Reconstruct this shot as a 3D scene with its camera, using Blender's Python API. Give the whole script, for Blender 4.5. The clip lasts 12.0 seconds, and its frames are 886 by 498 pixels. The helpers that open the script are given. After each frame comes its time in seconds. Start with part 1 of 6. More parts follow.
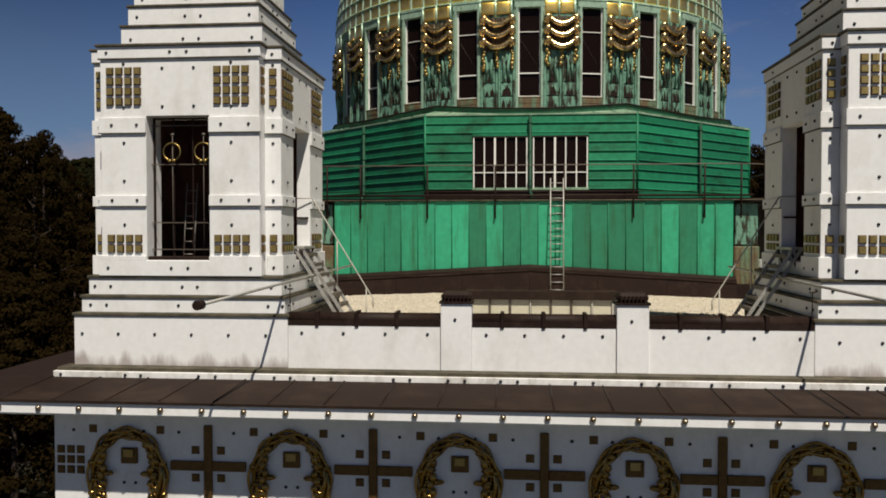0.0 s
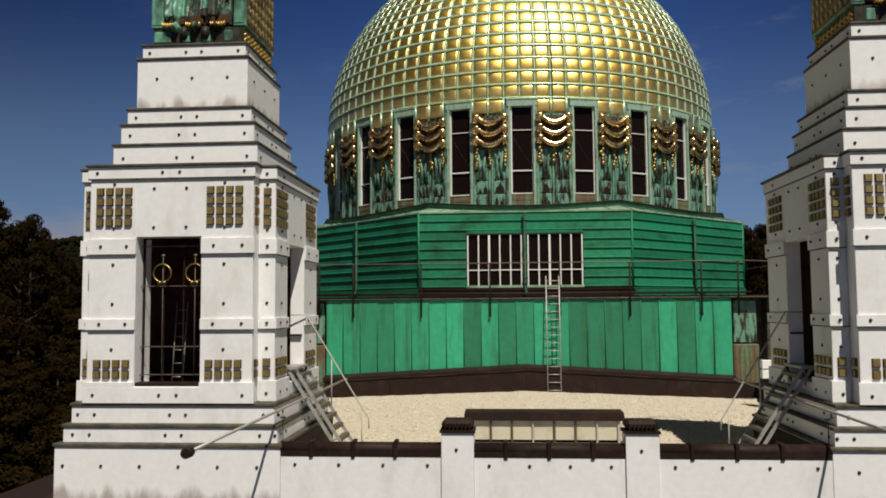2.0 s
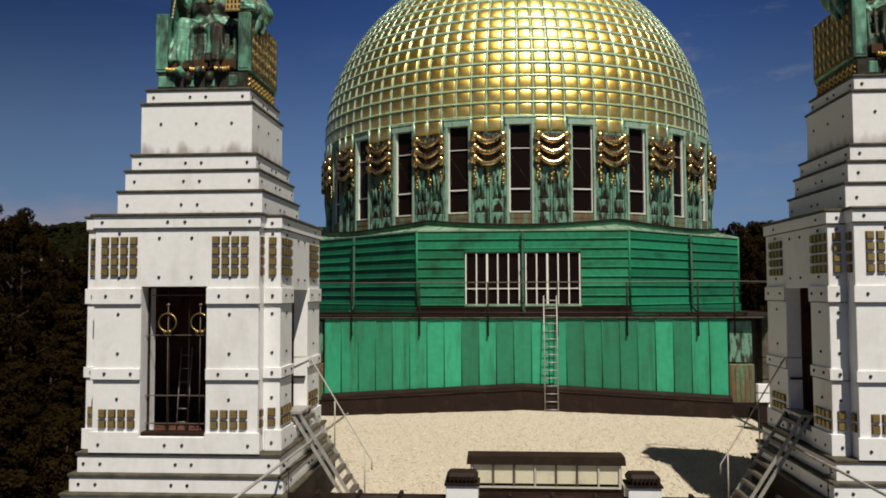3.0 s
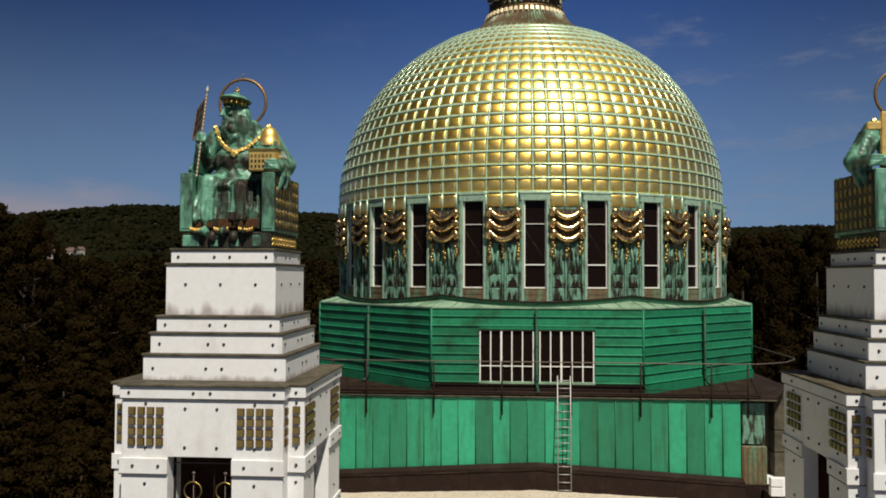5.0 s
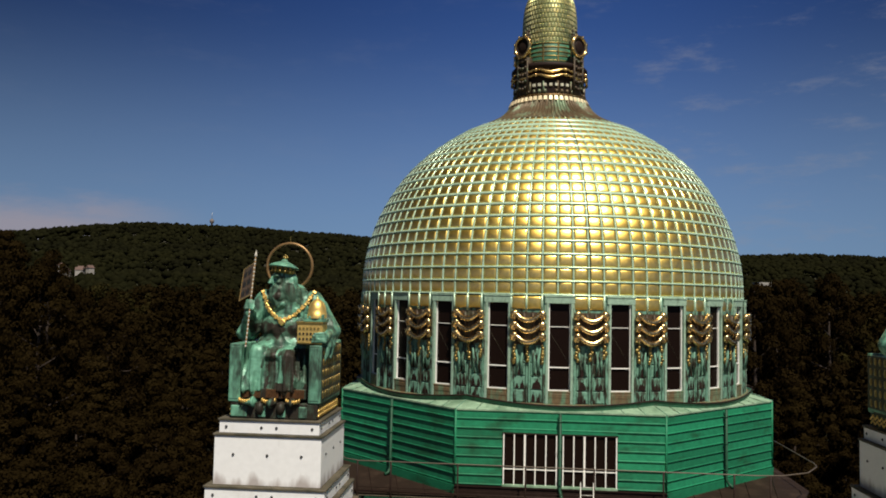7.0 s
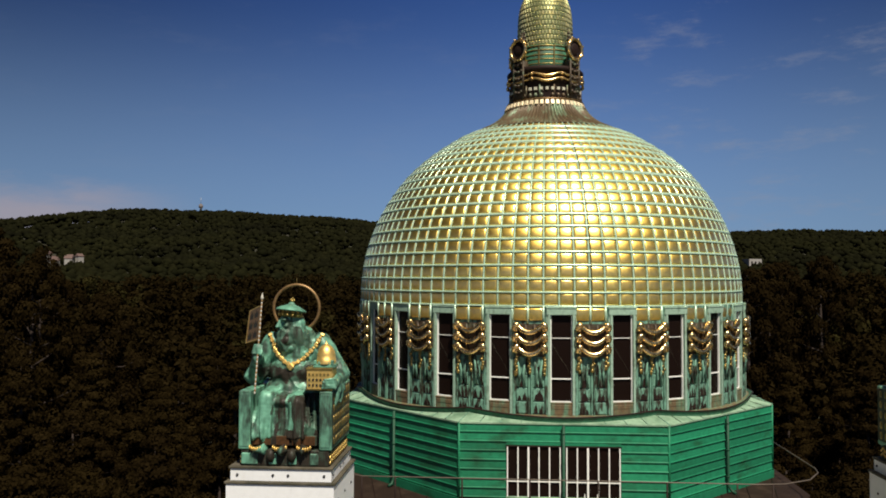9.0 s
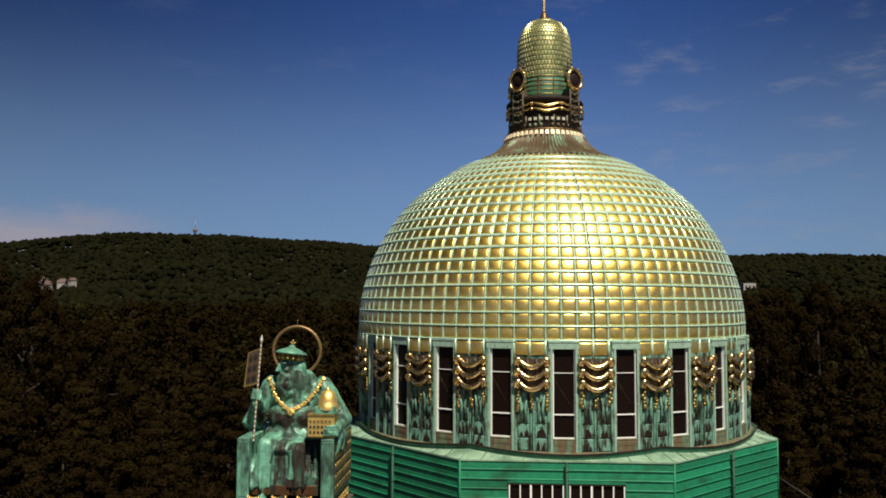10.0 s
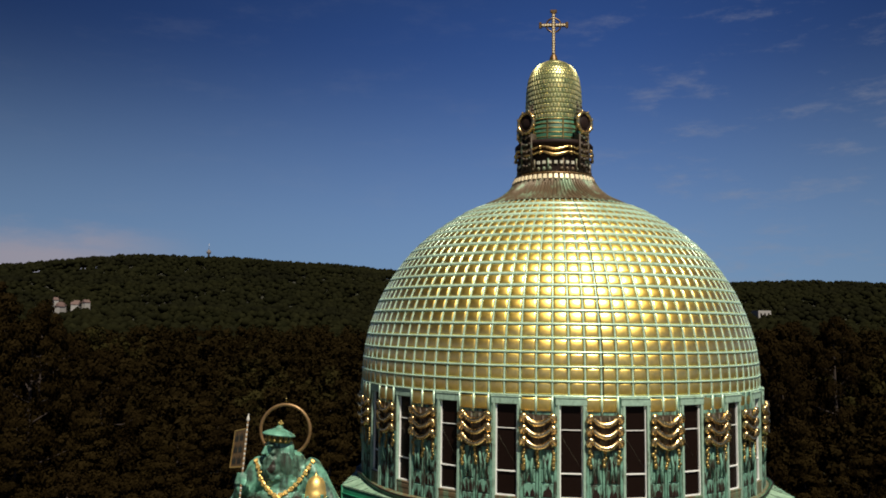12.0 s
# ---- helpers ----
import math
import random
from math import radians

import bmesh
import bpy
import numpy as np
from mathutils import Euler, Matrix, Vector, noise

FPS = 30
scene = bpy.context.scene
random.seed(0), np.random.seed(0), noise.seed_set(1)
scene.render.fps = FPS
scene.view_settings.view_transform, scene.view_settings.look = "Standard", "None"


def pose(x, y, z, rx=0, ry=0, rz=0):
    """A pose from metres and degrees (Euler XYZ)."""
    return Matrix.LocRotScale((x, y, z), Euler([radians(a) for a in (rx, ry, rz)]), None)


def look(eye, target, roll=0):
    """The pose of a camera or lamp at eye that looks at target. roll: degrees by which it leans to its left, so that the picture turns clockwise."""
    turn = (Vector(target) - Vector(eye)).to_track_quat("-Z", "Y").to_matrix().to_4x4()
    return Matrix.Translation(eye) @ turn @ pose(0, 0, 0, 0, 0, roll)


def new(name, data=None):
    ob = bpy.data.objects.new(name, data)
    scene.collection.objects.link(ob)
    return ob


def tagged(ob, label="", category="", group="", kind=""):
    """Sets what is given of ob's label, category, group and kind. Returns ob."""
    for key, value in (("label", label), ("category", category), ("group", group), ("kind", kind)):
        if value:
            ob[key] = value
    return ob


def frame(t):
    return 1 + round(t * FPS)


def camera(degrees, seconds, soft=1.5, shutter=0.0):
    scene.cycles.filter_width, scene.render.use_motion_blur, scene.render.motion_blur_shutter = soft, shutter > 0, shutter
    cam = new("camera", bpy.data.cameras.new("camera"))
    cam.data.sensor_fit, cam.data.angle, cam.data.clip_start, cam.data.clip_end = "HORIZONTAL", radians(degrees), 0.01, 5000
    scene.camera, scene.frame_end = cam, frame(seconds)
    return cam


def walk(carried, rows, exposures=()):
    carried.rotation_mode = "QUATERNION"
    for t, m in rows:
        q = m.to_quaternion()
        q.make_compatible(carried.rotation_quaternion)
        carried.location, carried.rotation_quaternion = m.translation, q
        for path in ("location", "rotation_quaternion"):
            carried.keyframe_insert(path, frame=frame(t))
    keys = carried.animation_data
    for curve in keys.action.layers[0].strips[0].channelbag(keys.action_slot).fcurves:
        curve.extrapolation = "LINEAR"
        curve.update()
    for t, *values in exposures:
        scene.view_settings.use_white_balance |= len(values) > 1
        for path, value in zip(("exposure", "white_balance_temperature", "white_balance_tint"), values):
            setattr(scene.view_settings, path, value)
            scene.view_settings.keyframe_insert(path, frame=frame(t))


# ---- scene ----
from mathutils.bvhtree import BVHTree

cam = camera(57.7, 12.0, soft=1.8)
PATH = [
    (0, (-0.501, -41.085, 4.799), (-0.682, -39.094, 4.749), -0.0),
    (0.5, (-0.509, -40.933, 4.964), (-0.686, -38.941, 4.957), -0.2),
    (1, (-0.553, -40.772, 5.145), (-0.724, -38.78, 5.197), -0.4),
    (1.5, (-0.622, -40.665, 5.381), (-0.786, -38.675, 5.487), -0.3),
    (2, (-0.726, -40.66, 5.666), (-0.879, -38.671, 5.804), -0.4),
    (2.5, (-0.857, -40.696, 6.109), (-0.998, -38.706, 6.254), -0.3),
    (3, (-0.951, -40.822, 6.842), (-1.084, -38.83, 6.949), -0.2),
    (5, (-1.209, -41.13, 10.389), (-1.361, -39.136, 10.458), 0.2),
    (5.5, (-1.35, -41.25, 11.231), (-1.508, -39.259, 11.336), 0.1),
    (6, (-1.555, -41.415, 12.044), (-1.719, -39.427, 12.182), 0.6),
    (6.5, (-1.778, -41.598, 12.827), (-1.943, -39.61, 12.978), 0.9),
    (7, (-1.95, -41.764, 13.557), (-2.12, -39.775, 13.677), 1.2),
    (8.8, (-2.33, -41.771, 14.807), (-2.478, -39.777, 14.862), 0.4),
    (9, (-2.358, -41.693, 14.859), (-2.504, -39.7, 14.931), 0.2),
    (9.5, (-2.51, -41.488, 15.058), (-2.645, -39.495, 15.167), 0.2),
    (10, (-2.628, -41.241, 15.241), (-2.76, -39.25, 15.372), 0.2),
    (10.5, (-2.636, -41.039, 15.43), (-2.774, -39.049, 15.575), 0.3),
    (11, (-2.583, -40.857, 15.679), (-2.728, -38.868, 15.832), 0.3),
    (11.5, (-2.494, -40.622, 15.962), (-2.648, -38.636, 16.136), 0.6),
    (12, (-2.361, -40.484, 16.36), (-2.525, -38.499, 16.549), 0.7),
]
walk(cam, [(t, look(eye, target, roll)) for t, eye, target, roll in PATH],
     exposures=((0, -0.08), (3, -0.12), (5, -0.05), (7, 0.04), (9, 0.17), (10.5, 0.15), (12, 0.08)))

# ---- light ----
SUN_ELEV, SUN_AZ = 57.0, 23.5
to_sun = Vector((math.sin(radians(SUN_AZ)) * math.cos(radians(SUN_ELEV)),
                 -math.cos(radians(SUN_AZ)) * math.cos(radians(SUN_ELEV)), math.sin(radians(SUN_ELEV))))
sun_data = bpy.data.lights.new("sun", "SUN")
sun_data.energy, sun_data.angle, sun_data.color = 5.6, radians(0.6), (1.0, 0.925, 0.80)
sun = new("sun", sun_data)
sun.matrix_world = look(to_sun * 60, (0, 0, 0))

HAZE = (4.8, 7.6, 11.4, 1)
world = bpy.data.worlds.new("world")
scene.world = world
world.use_nodes = True
wn, wl = world.node_tree.nodes, world.node_tree.links
wn.clear()
w_out = wn.new("ShaderNodeOutputWorld")
w_bg = wn.new("ShaderNodeBackground")
w_bg.inputs["Strength"].default_value = 0.042
w_sky = wn.new("ShaderNodeTexSky")
w_sky.sky_type, w_sky.sun_disc = "NISHITA", False
w_sky.sun_elevation, w_sky.sun_rotation = radians(SUN_ELEV), radians(180 - SUN_AZ)
w_sky.altitude, w_sky.air_density, w_sky.dust_density, w_sky.ozone_density = 300, 1.0, 0.35, 4.0
w_co = wn.new("ShaderNodeTexCoord")


def w_link(node, **inputs):
    for key, value in inputs.items():
        socket = node.inputs[int(key[1:])] if key[0] == "i" and key[1:].isdigit() else node.inputs[key]
        if hasattr(value, "default_value") or hasattr(value, "is_output"):
            wl.new(value, socket)
        else:
            socket.default_value = value
    return node


def w_range(value, a, b, c=0.0, d=1.0):
    n = wn.new("ShaderNodeMapRange")
    n.interpolation_type = "SMOOTHSTEP"
    w_link(n, i0=value, i1=a, i2=b, i3=c, i4=d)
    return n.outputs[0]


def w_math(kind, x, y):
    n = wn.new("ShaderNodeMath")
    n.operation = kind
    return w_link(n, i0=x, i1=y).outputs[0]


def w_blend(fac, c1, c2, kind="MIX"):
    n = wn.new("ShaderNodeMixRGB")
    n.blend_type = kind
    return w_link(n, Fac=fac, Color1=c1, Color2=c2).outputs[0]


w_sep = wn.new("ShaderNodeSeparateXYZ")
wl.new(w_co.outputs["Generated"], w_sep.inputs[0])
w_x, w_z = w_sep.outputs["X"], w_sep.outputs["Z"]
w_col = w_blend(1.0, w_sky.outputs["Color"], (0.52, 0.77, 1.38, 1), "MULTIPLY")
w_col = w_blend(w_range(w_z, 0.33, 0.66, 0.0, 0.88), w_col, (0.0, 0.0, 0.0, 1))
w_col = w_blend(w_range(w_x, -0.9, 0.25, 0.75, 0.0), w_col, (0.0, 0.0, 0.0, 1))
w_col = w_blend(w_range(w_x, 0.02, 0.55, 0.0, 0.50), w_col, (0.0, 0.0, 0.0, 1))
w_col = w_blend(w_range(w_z, 0.02, 0.36, 0.62, 0.0), w_col, HAZE)
w_map = wn.new("ShaderNodeMapping")
w_map.inputs["Scale"].default_value = (4.5, 4.5, 16.0)
w_map.inputs["Location"].default_value = (0.3, 0.0, 0.4)
w_noise = wn.new("ShaderNodeTexNoise")
w_noise.inputs["Scale"].default_value, w_noise.inputs["Detail"].default_value = 2.2, 9
w_noise.inputs["Roughness"].default_value = 0.66
wl.new(w_co.outputs["Generated"], w_map.inputs["Vector"])
wl.new(w_map.outputs["Vector"], w_noise.inputs["Vector"])
w_thin = w_range(w_noise.outputs["Fac"], 0.50, 0.80)
w_thin = w_math("MULTIPLY", w_thin, w_range(w_x, -0.05, 0.25, 0.06, 0.5))
w_col = w_blend(w_thin, w_col, (5.6, 5.9, 7.2, 1))
# low pale bank of cloud over the hill
w_edge = w_math("ADD", w_z, w_math("MULTIPLY", w_range(w_noise.outputs["Fac"], 0.3, 0.7, -0.5, 0.5), 0.02))
w_bank = w_math("MULTIPLY", w_range(w_edge, 0.072, 0.118, 1.0, 0.0), w_range(w_x, -0.52, -0.34, 0.75, 0.0))
w_col = w_blend(w_bank, w_col, (7.6, 6.6, 7.3, 1))
wl.new(w_col, w_bg.inputs["Color"])
wl.new(w_bg.outputs["Background"], w_out.inputs["Surface"])


# ---- materials ----
def material(name, base, rough=0.6, metal=0.0, grain=0.0, grain_scale=30.0, stain=None, stain_scale=(1.0, 1.0, 1.0),
             stain_at=(0.5, 0.7), stain_size=1.0, bump=0.0, bump_scale=60.0, random_colour=None, random_amount=0.0, island=False, spec=0.5):
    """Procedural surface: a base colour with fine grain, stains of a second colour, a random shift from piece to piece, and relief."""
    m = bpy.data.materials.new(name)
    m.use_nodes = True
    n, l = m.node_tree.nodes, m.node_tree.links
    b = n["Principled BSDF"]
    b.inputs["Metallic"].default_value = metal
    b.inputs["Specular IOR Level"].default_value = spec
    co = n.new("ShaderNodeNewGeometry")
    where = co.outputs["Position"]
    rgb = n.new("ShaderNodeRGB")
    rgb.outputs[0].default_value = (*base, 1)
    colour = rgb.outputs[0]
    if random_colour:
        mix = n.new("ShaderNodeMixRGB")
        mix.inputs["Color2"].default_value = (*random_colour, 1)
        if island:
            source = co.outputs["Random Per Island"]
        else:
            info = n.new("ShaderNodeObjectInfo")
            source = info.outputs["Random"]
        mul = n.new("ShaderNodeMath")
        mul.operation = "MULTIPLY"
        mul.inputs[1].default_value = random_amount
        l.new(source, mul.inputs[0])
        l.new(mul.outputs[0], mix.inputs["Fac"])
        l.new(colour, mix.inputs["Color1"])
        colour = mix.outputs[0]
    if stain:
        mp = n.new("ShaderNodeMapping")
        mp.inputs["Scale"].default_value = stain_scale
        l.new(where, mp.inputs["Vector"])
        nz = n.new("ShaderNodeTexNoise")
        nz.inputs["Scale"].default_value, nz.inputs["Detail"].default_value = stain_size, 6
        nz.inputs["Roughness"].default_value = 0.65
        l.new(mp.outputs[0], nz.inputs["Vector"])
        rp = n.new("ShaderNodeValToRGB")
        rp.color_ramp.elements[0].position, rp.color_ramp.elements[1].position = stain_at
        l.new(nz.outputs["Fac"], rp.inputs["Fac"])
        mix = n.new("ShaderNodeMixRGB")
        mix.inputs["Color2"].default_value = (*stain, 1)
        l.new(rp.outputs[0], mix.inputs["Fac"])
        l.new(colour, mix.inputs["Color1"])
        colour = mix.outputs[0]
    nz2 = n.new("ShaderNodeTexNoise")
    nz2.inputs["Scale"].default_value, nz2.inputs["Detail"].default_value = grain_scale, 4
    l.new(where, nz2.inputs["Vector"])
    if grain:
        rng = n.new("ShaderNodeMapRange")
        rng.inputs["From Min"].default_value, rng.inputs["From Max"].default_value = 0.25, 0.75
        rng.inputs["To Min"].default_value, rng.inputs["To Max"].default_value = 1 - grain, 1 + grain
        l.new(nz2.outputs["Fac"], rng.inputs["Value"])
        vm = n.new("ShaderNodeVectorMath")
        vm.operation = "SCALE"
        l.new(colour, vm.inputs[0])
        l.new(rng.outputs[0], vm.inputs["Scale"])
        colour = vm.outputs[0]
    l.new(colour, b.inputs["Base Color"])
    rr = n.new("ShaderNodeMapRange")
    rr.inputs["To Min"].default_value, rr.inputs["To Max"].default_value = max(0.02, rough - 0.08), min(1, rough + 0.08)
    l.new(nz2.outputs["Fac"], rr.inputs["Value"])
    l.new(rr.outputs[0], b.inputs["Roughness"])
    if bump:
        nb = n.new("ShaderNodeTexNoise")
        nb.inputs["Scale"].default_value, nb.inputs["Detail"].default_value = bump_scale, 5
        l.new(where, nb.inputs["Vector"])
        bp = n.new("ShaderNodeBump")
        bp.inputs["Strength"].default_value, bp.inputs["Distance"].default_value = bump, 0.02
        l.new(nb.outputs["Fac"], bp.inputs["Height"])
        l.new(bp.outputs[0], b.inputs["Normal"])
    return m


WHITE = material("white_stone", (0.765, 0.765, 0.76), 0.55, grain=0.04, grain_scale=9, stain=(0.56, 0.54, 0.50), stain_at=(0.50, 0.90),
                 stain_scale=(1.2, 1.2, 0.5), stain_size=1.6, bump=0.08, bump_scale=14)
WHITE_DIRTY = material("stained_white_stone", (0.76, 0.75, 0.73), 0.6, grain=0.05, grain_scale=11, stain=(0.33, 0.29, 0.23), stain_at=(0.48, 0.8),
                       stain_scale=(1.5, 1.5, 0.7), stain_size=1.7, bump=0.08, bump_scale=14)


def add_splash(m, height, colour):
    """Grey dirt splashed up the lower part of a stone, in ragged patches."""
    n, l = m.node_tree.nodes, m.node_tree.links
    b = n["Principled BSDF"]
    old = b.inputs["Base Color"].links[0].from_socket
    tc = n.new("ShaderNodeTexCoord")
    sep = n.new("ShaderNodeSeparateXYZ")
    l.new(tc.outputs["Generated"], sep.inputs[0])
    fall = n.new("ShaderNodeMapRange")
    fall.inputs["From Min"].default_value, fall.inputs["From Max"].default_value = 0.0, height
    fall.inputs["To Min"].default_value, fall.inputs["To Max"].default_value = 0.36, -0.12
    l.new(sep.outputs["Z"], fall.inputs["Value"])
    geo = n.new("ShaderNodeNewGeometry")
    nz = n.new("ShaderNodeTexNoise")
    nz.inputs["Scale"].default_value, nz.inputs["Detail"].default_value = 1.9, 7
    mp = n.new("ShaderNodeMapping")
    mp.inputs["Scale"].default_value = (2.4, 2.4, 0.6)
    l.new(geo.outputs["Position"], mp.inputs["Vector"])
    l.new(mp.outputs[0], nz.inputs["Vector"])
    add = n.new("ShaderNodeMath")
    add.operation = "ADD"
    l.new(nz.outputs["Fac"], add.inputs[0])
    l.new(fall.outputs[0], add.inputs[1])
    rp = n.new("ShaderNodeValToRGB")
    rp.color_ramp.elements[0].position, rp.color_ramp.elements[1].position = 0.56, 0.86
    l.new(add.outputs[0], rp.inputs["Fac"])
    mix = n.new("ShaderNodeMixRGB")
    mix.inputs["Color2"].default_value = (*colour, 1)
    l.new(rp.outputs[0], mix.inputs["Fac"])
    l.new(old, mix.inputs["Color1"])
    l.new(mix.outputs[0], b.inputs["Base Color"])
    return m


WHITE_SPLASH = add_splash(material("splashed_white_stone", (0.765, 0.765, 0.76), 0.55, grain=0.04, grain_scale=9, stain=(0.66, 0.64, 0.60), stain_at=(0.6, 0.98),
                                   stain_scale=(1.2, 1.2, 0.5), stain_size=1.6, bump=0.08, bump_scale=14), 0.34, (0.40, 0.36, 0.34))
LEAD = material("brown_sheet_metal", (0.021, 0.0125, 0.0088), 0.7, grain=0.2, grain_scale=6, stain=(0.05, 0.032, 0.022), stain_at=(0.5, 0.8), stain_size=1.2, bump=0.1, spec=0.12)
LEDGE = material("weathered_ledge_metal_and_shaded_pier", (0.10, 0.085, 0.06), 0.7, grain=0.25, grain_scale=7, stain=(0.045, 0.042, 0.028), stain_at=(0.4, 0.65), stain_size=2.5, bump=0.1, spec=0.15)
BLACK = material("black_painted_metal", (0.018, 0.0095, 0.007), 0.6, grain=0.25, grain_scale=12, stain=(0.036, 0.022, 0.016), stain_at=(0.5, 0.8), stain_size=2, spec=0.15)
RIVET = material("dark_bolt", (0.03, 0.03, 0.03), 0.45, metal=0.4)
BRASS = material("aged_brass", (0.30, 0.22, 0.07), 0.45, metal=0.7, grain=0.2, grain_scale=20, random_colour=(0.40, 0.30, 0.12), random_amount=0.9)
BRASS_DARK = material("dark_tarnished_and_shaded_brass", (0.12, 0.068, 0.022), 0.42, metal=0.6, grain=0.3, grain_scale=14)
GARLAND = material("glossy_old_gilding", (0.29, 0.18, 0.055), 0.26, metal=1.0, grain=0.3, grain_scale=12, stain=(0.08, 0.05, 0.02), stain_at=(0.5, 0.75), stain_size=4)
GREEN_WALL = material("copper_green_sheet", (0.032, 0.36, 0.19), 0.5, grain=0.12, grain_scale=5, random_colour=(0.014, 0.12, 0.060), random_amount=0.85,
                      stain=(0.020, 0.085, 0.028), stain_at=(0.50, 0.78), stain_scale=(3.0, 3.0, 0.30), stain_size=1.1, bump=0.12, bump_scale=5)
GREEN_BOARD = material("copper_green_board", (0.016, 0.20, 0.095), 0.5, grain=0.18, grain_scale=5, random_colour=(0.008, 0.095, 0.045), random_amount=0.8,
                       stain=(0.012, 0.045, 0.018), stain_at=(0.53, 0.74), stain_scale=(0.5, 0.5, 1.3), stain_size=1.1, bump=0.12, bump_scale=4, spec=0.25)
PIPE = material("dark_copper_pipe", (0.014, 0.06, 0.032), 0.5, grain=0.25, grain_scale=6, spec=0.2)
PATINA_PALE = material("bleached_copper_frame", (0.26, 0.38, 0.29), 0.6, grain=0.2, grain_scale=8, stain=(0.10, 0.14, 0.09), stain_at=(0.55, 0.7), stain_scale=(2, 2, 0.8), stain_size=2.0, bump=0.1, bump_scale=18, spec=0.25)
PATINA = material("pale_copper_patina", (0.14, 0.285, 0.205), 0.6, grain=0.28, grain_scale=8, stain=(0.03, 0.026, 0.016), stain_at=(0.47, 0.58),
                  stain_scale=(2.2, 2.2, 0.55), stain_size=2.4, bump=0.15, bump_scale=18, spec=0.25)
GUTTER = material("gutter_copper", (0.045, 0.15, 0.085), 0.55, grain=0.25, grain_scale=5, stain=(0.05, 0.035, 0.02), stain_at=(0.5, 0.7), stain_size=1.4, bump=0.1, spec=0.25)
PATINA_CAP = material("bleached_copper_cap", (0.24, 0.36, 0.24), 0.6, grain=0.2, grain_scale=6, stain=(0.09, 0.17, 0.10), stain_at=(0.45, 0.7), stain_size=1.1, bump=0.1)
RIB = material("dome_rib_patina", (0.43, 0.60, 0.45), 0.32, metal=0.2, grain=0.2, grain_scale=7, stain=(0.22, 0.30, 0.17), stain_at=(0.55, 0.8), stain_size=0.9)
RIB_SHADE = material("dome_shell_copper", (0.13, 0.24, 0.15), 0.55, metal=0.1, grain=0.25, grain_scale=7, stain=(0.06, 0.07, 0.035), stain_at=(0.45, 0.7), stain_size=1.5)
NECK = material("fluted_copper_neck", (0.10, 0.068, 0.036), 0.45, metal=0.3, grain=0.25, grain_scale=7, stain=(0.20, 0.30, 0.19), stain_at=(0.50, 0.68), stain_scale=(1.6, 1.6, 0.6), stain_size=1.0)
RUST = material("rusty_copper", (0.12, 0.078, 0.035), 0.7, grain=0.3, grain_scale=8, stain=(0.10, 0.19, 0.11), stain_at=(0.45, 0.65), stain_scale=(3, 3, 0.6), stain_size=1.6, bump=0.2)
RUST_DARK = material("dark_brown_copper", (0.055, 0.036, 0.020), 0.6, metal=0.2, grain=0.3, grain_scale=8, stain=(0.10, 0.15, 0.09), stain_at=(0.52, 0.7), stain_size=3)
GOLD_TILE = material("gilded_tile", (1.0, 0.69, 0.115), 0.42, metal=1.0, grain=0.10, grain_scale=7, random_colour=(0.88, 0.57, 0.075), random_amount=0.8,
                     stain=(0.46, 0.24, 0.05), stain_at=(0.58, 0.86), stain_size=2.2, bump=0.10, bump_scale=5)
GOLD_REST = material("gilded_tile_rest", (1.0, 0.69, 0.115), 0.42, metal=1.0, grain=0.10, grain_scale=7, random_colour=(0.88, 0.57, 0.075), random_amount=0.8, island=True,
                     stain=(0.46, 0.24, 0.05), stain_at=(0.58, 0.86), stain_size=2.2, bump=0.10, bump_scale=5)
for m in (GOLD_TILE, GOLD_REST):
    m.node_tree.nodes["Principled BSDF"].inputs["Coat Weight"].default_value = 1.0
    m.node_tree.nodes["Principled BSDF"].inputs["Coat IOR"].default_value = 2.25
    m.node_tree.nodes["Principled BSDF"].inputs["Coat Roughness"].default_value = 0.28
GOLD = material("bright_gilding", (0.90, 0.60, 0.24), 0.28, metal=1.0, grain=0.15, grain_scale=12, stain=(0.16, 0.10, 0.04), stain_at=(0.52, 0.75), stain_size=6)
DRUM_GILT = material("tarnished_drum_gilding", (0.84, 0.60, 0.28), 0.26, metal=1.0, grain=0.25, grain_scale=12, stain=(0.12, 0.07, 0.03), stain_at=(0.5, 0.72), stain_size=5)
GOLD_SOFT = material("soft_gilding", (0.85, 0.58, 0.18), 0.46, metal=0.8, grain=0.15, grain_scale=14, stain=(0.3, 0.2, 0.07), stain_at=(0.6, 0.85), stain_size=5)
GOLD_OLD = material("worn_gilding", (0.34, 0.24, 0.075), 0.4, metal=0.85, grain=0.3, grain_scale=10, stain=(0.05, 0.08, 0.05), stain_at=(0.5, 0.7), stain_size=4)
SCALE_COPPER = material("bell_copper", (0.10, 0.13, 0.055), 0.5, metal=0.3, grain=0.3, grain_scale=9)
SCALE_GOLD = material("bell_scale_gilding", (0.78, 0.66, 0.30), 0.40, metal=0.9, grain=0.2, grain_scale=9, random_colour=(0.42, 0.44, 0.21), random_amount=0.9, island=True,
                      stain=(0.16, 0.24, 0.12), stain_at=(0.5, 0.75), stain_size=2.5)
PALE_GILT = material("pale_gilding", (0.80, 0.66, 0.42), 0.5, metal=0.3, grain=0.15, grain_scale=14)
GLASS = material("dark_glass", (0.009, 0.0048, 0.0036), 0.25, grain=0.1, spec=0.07)
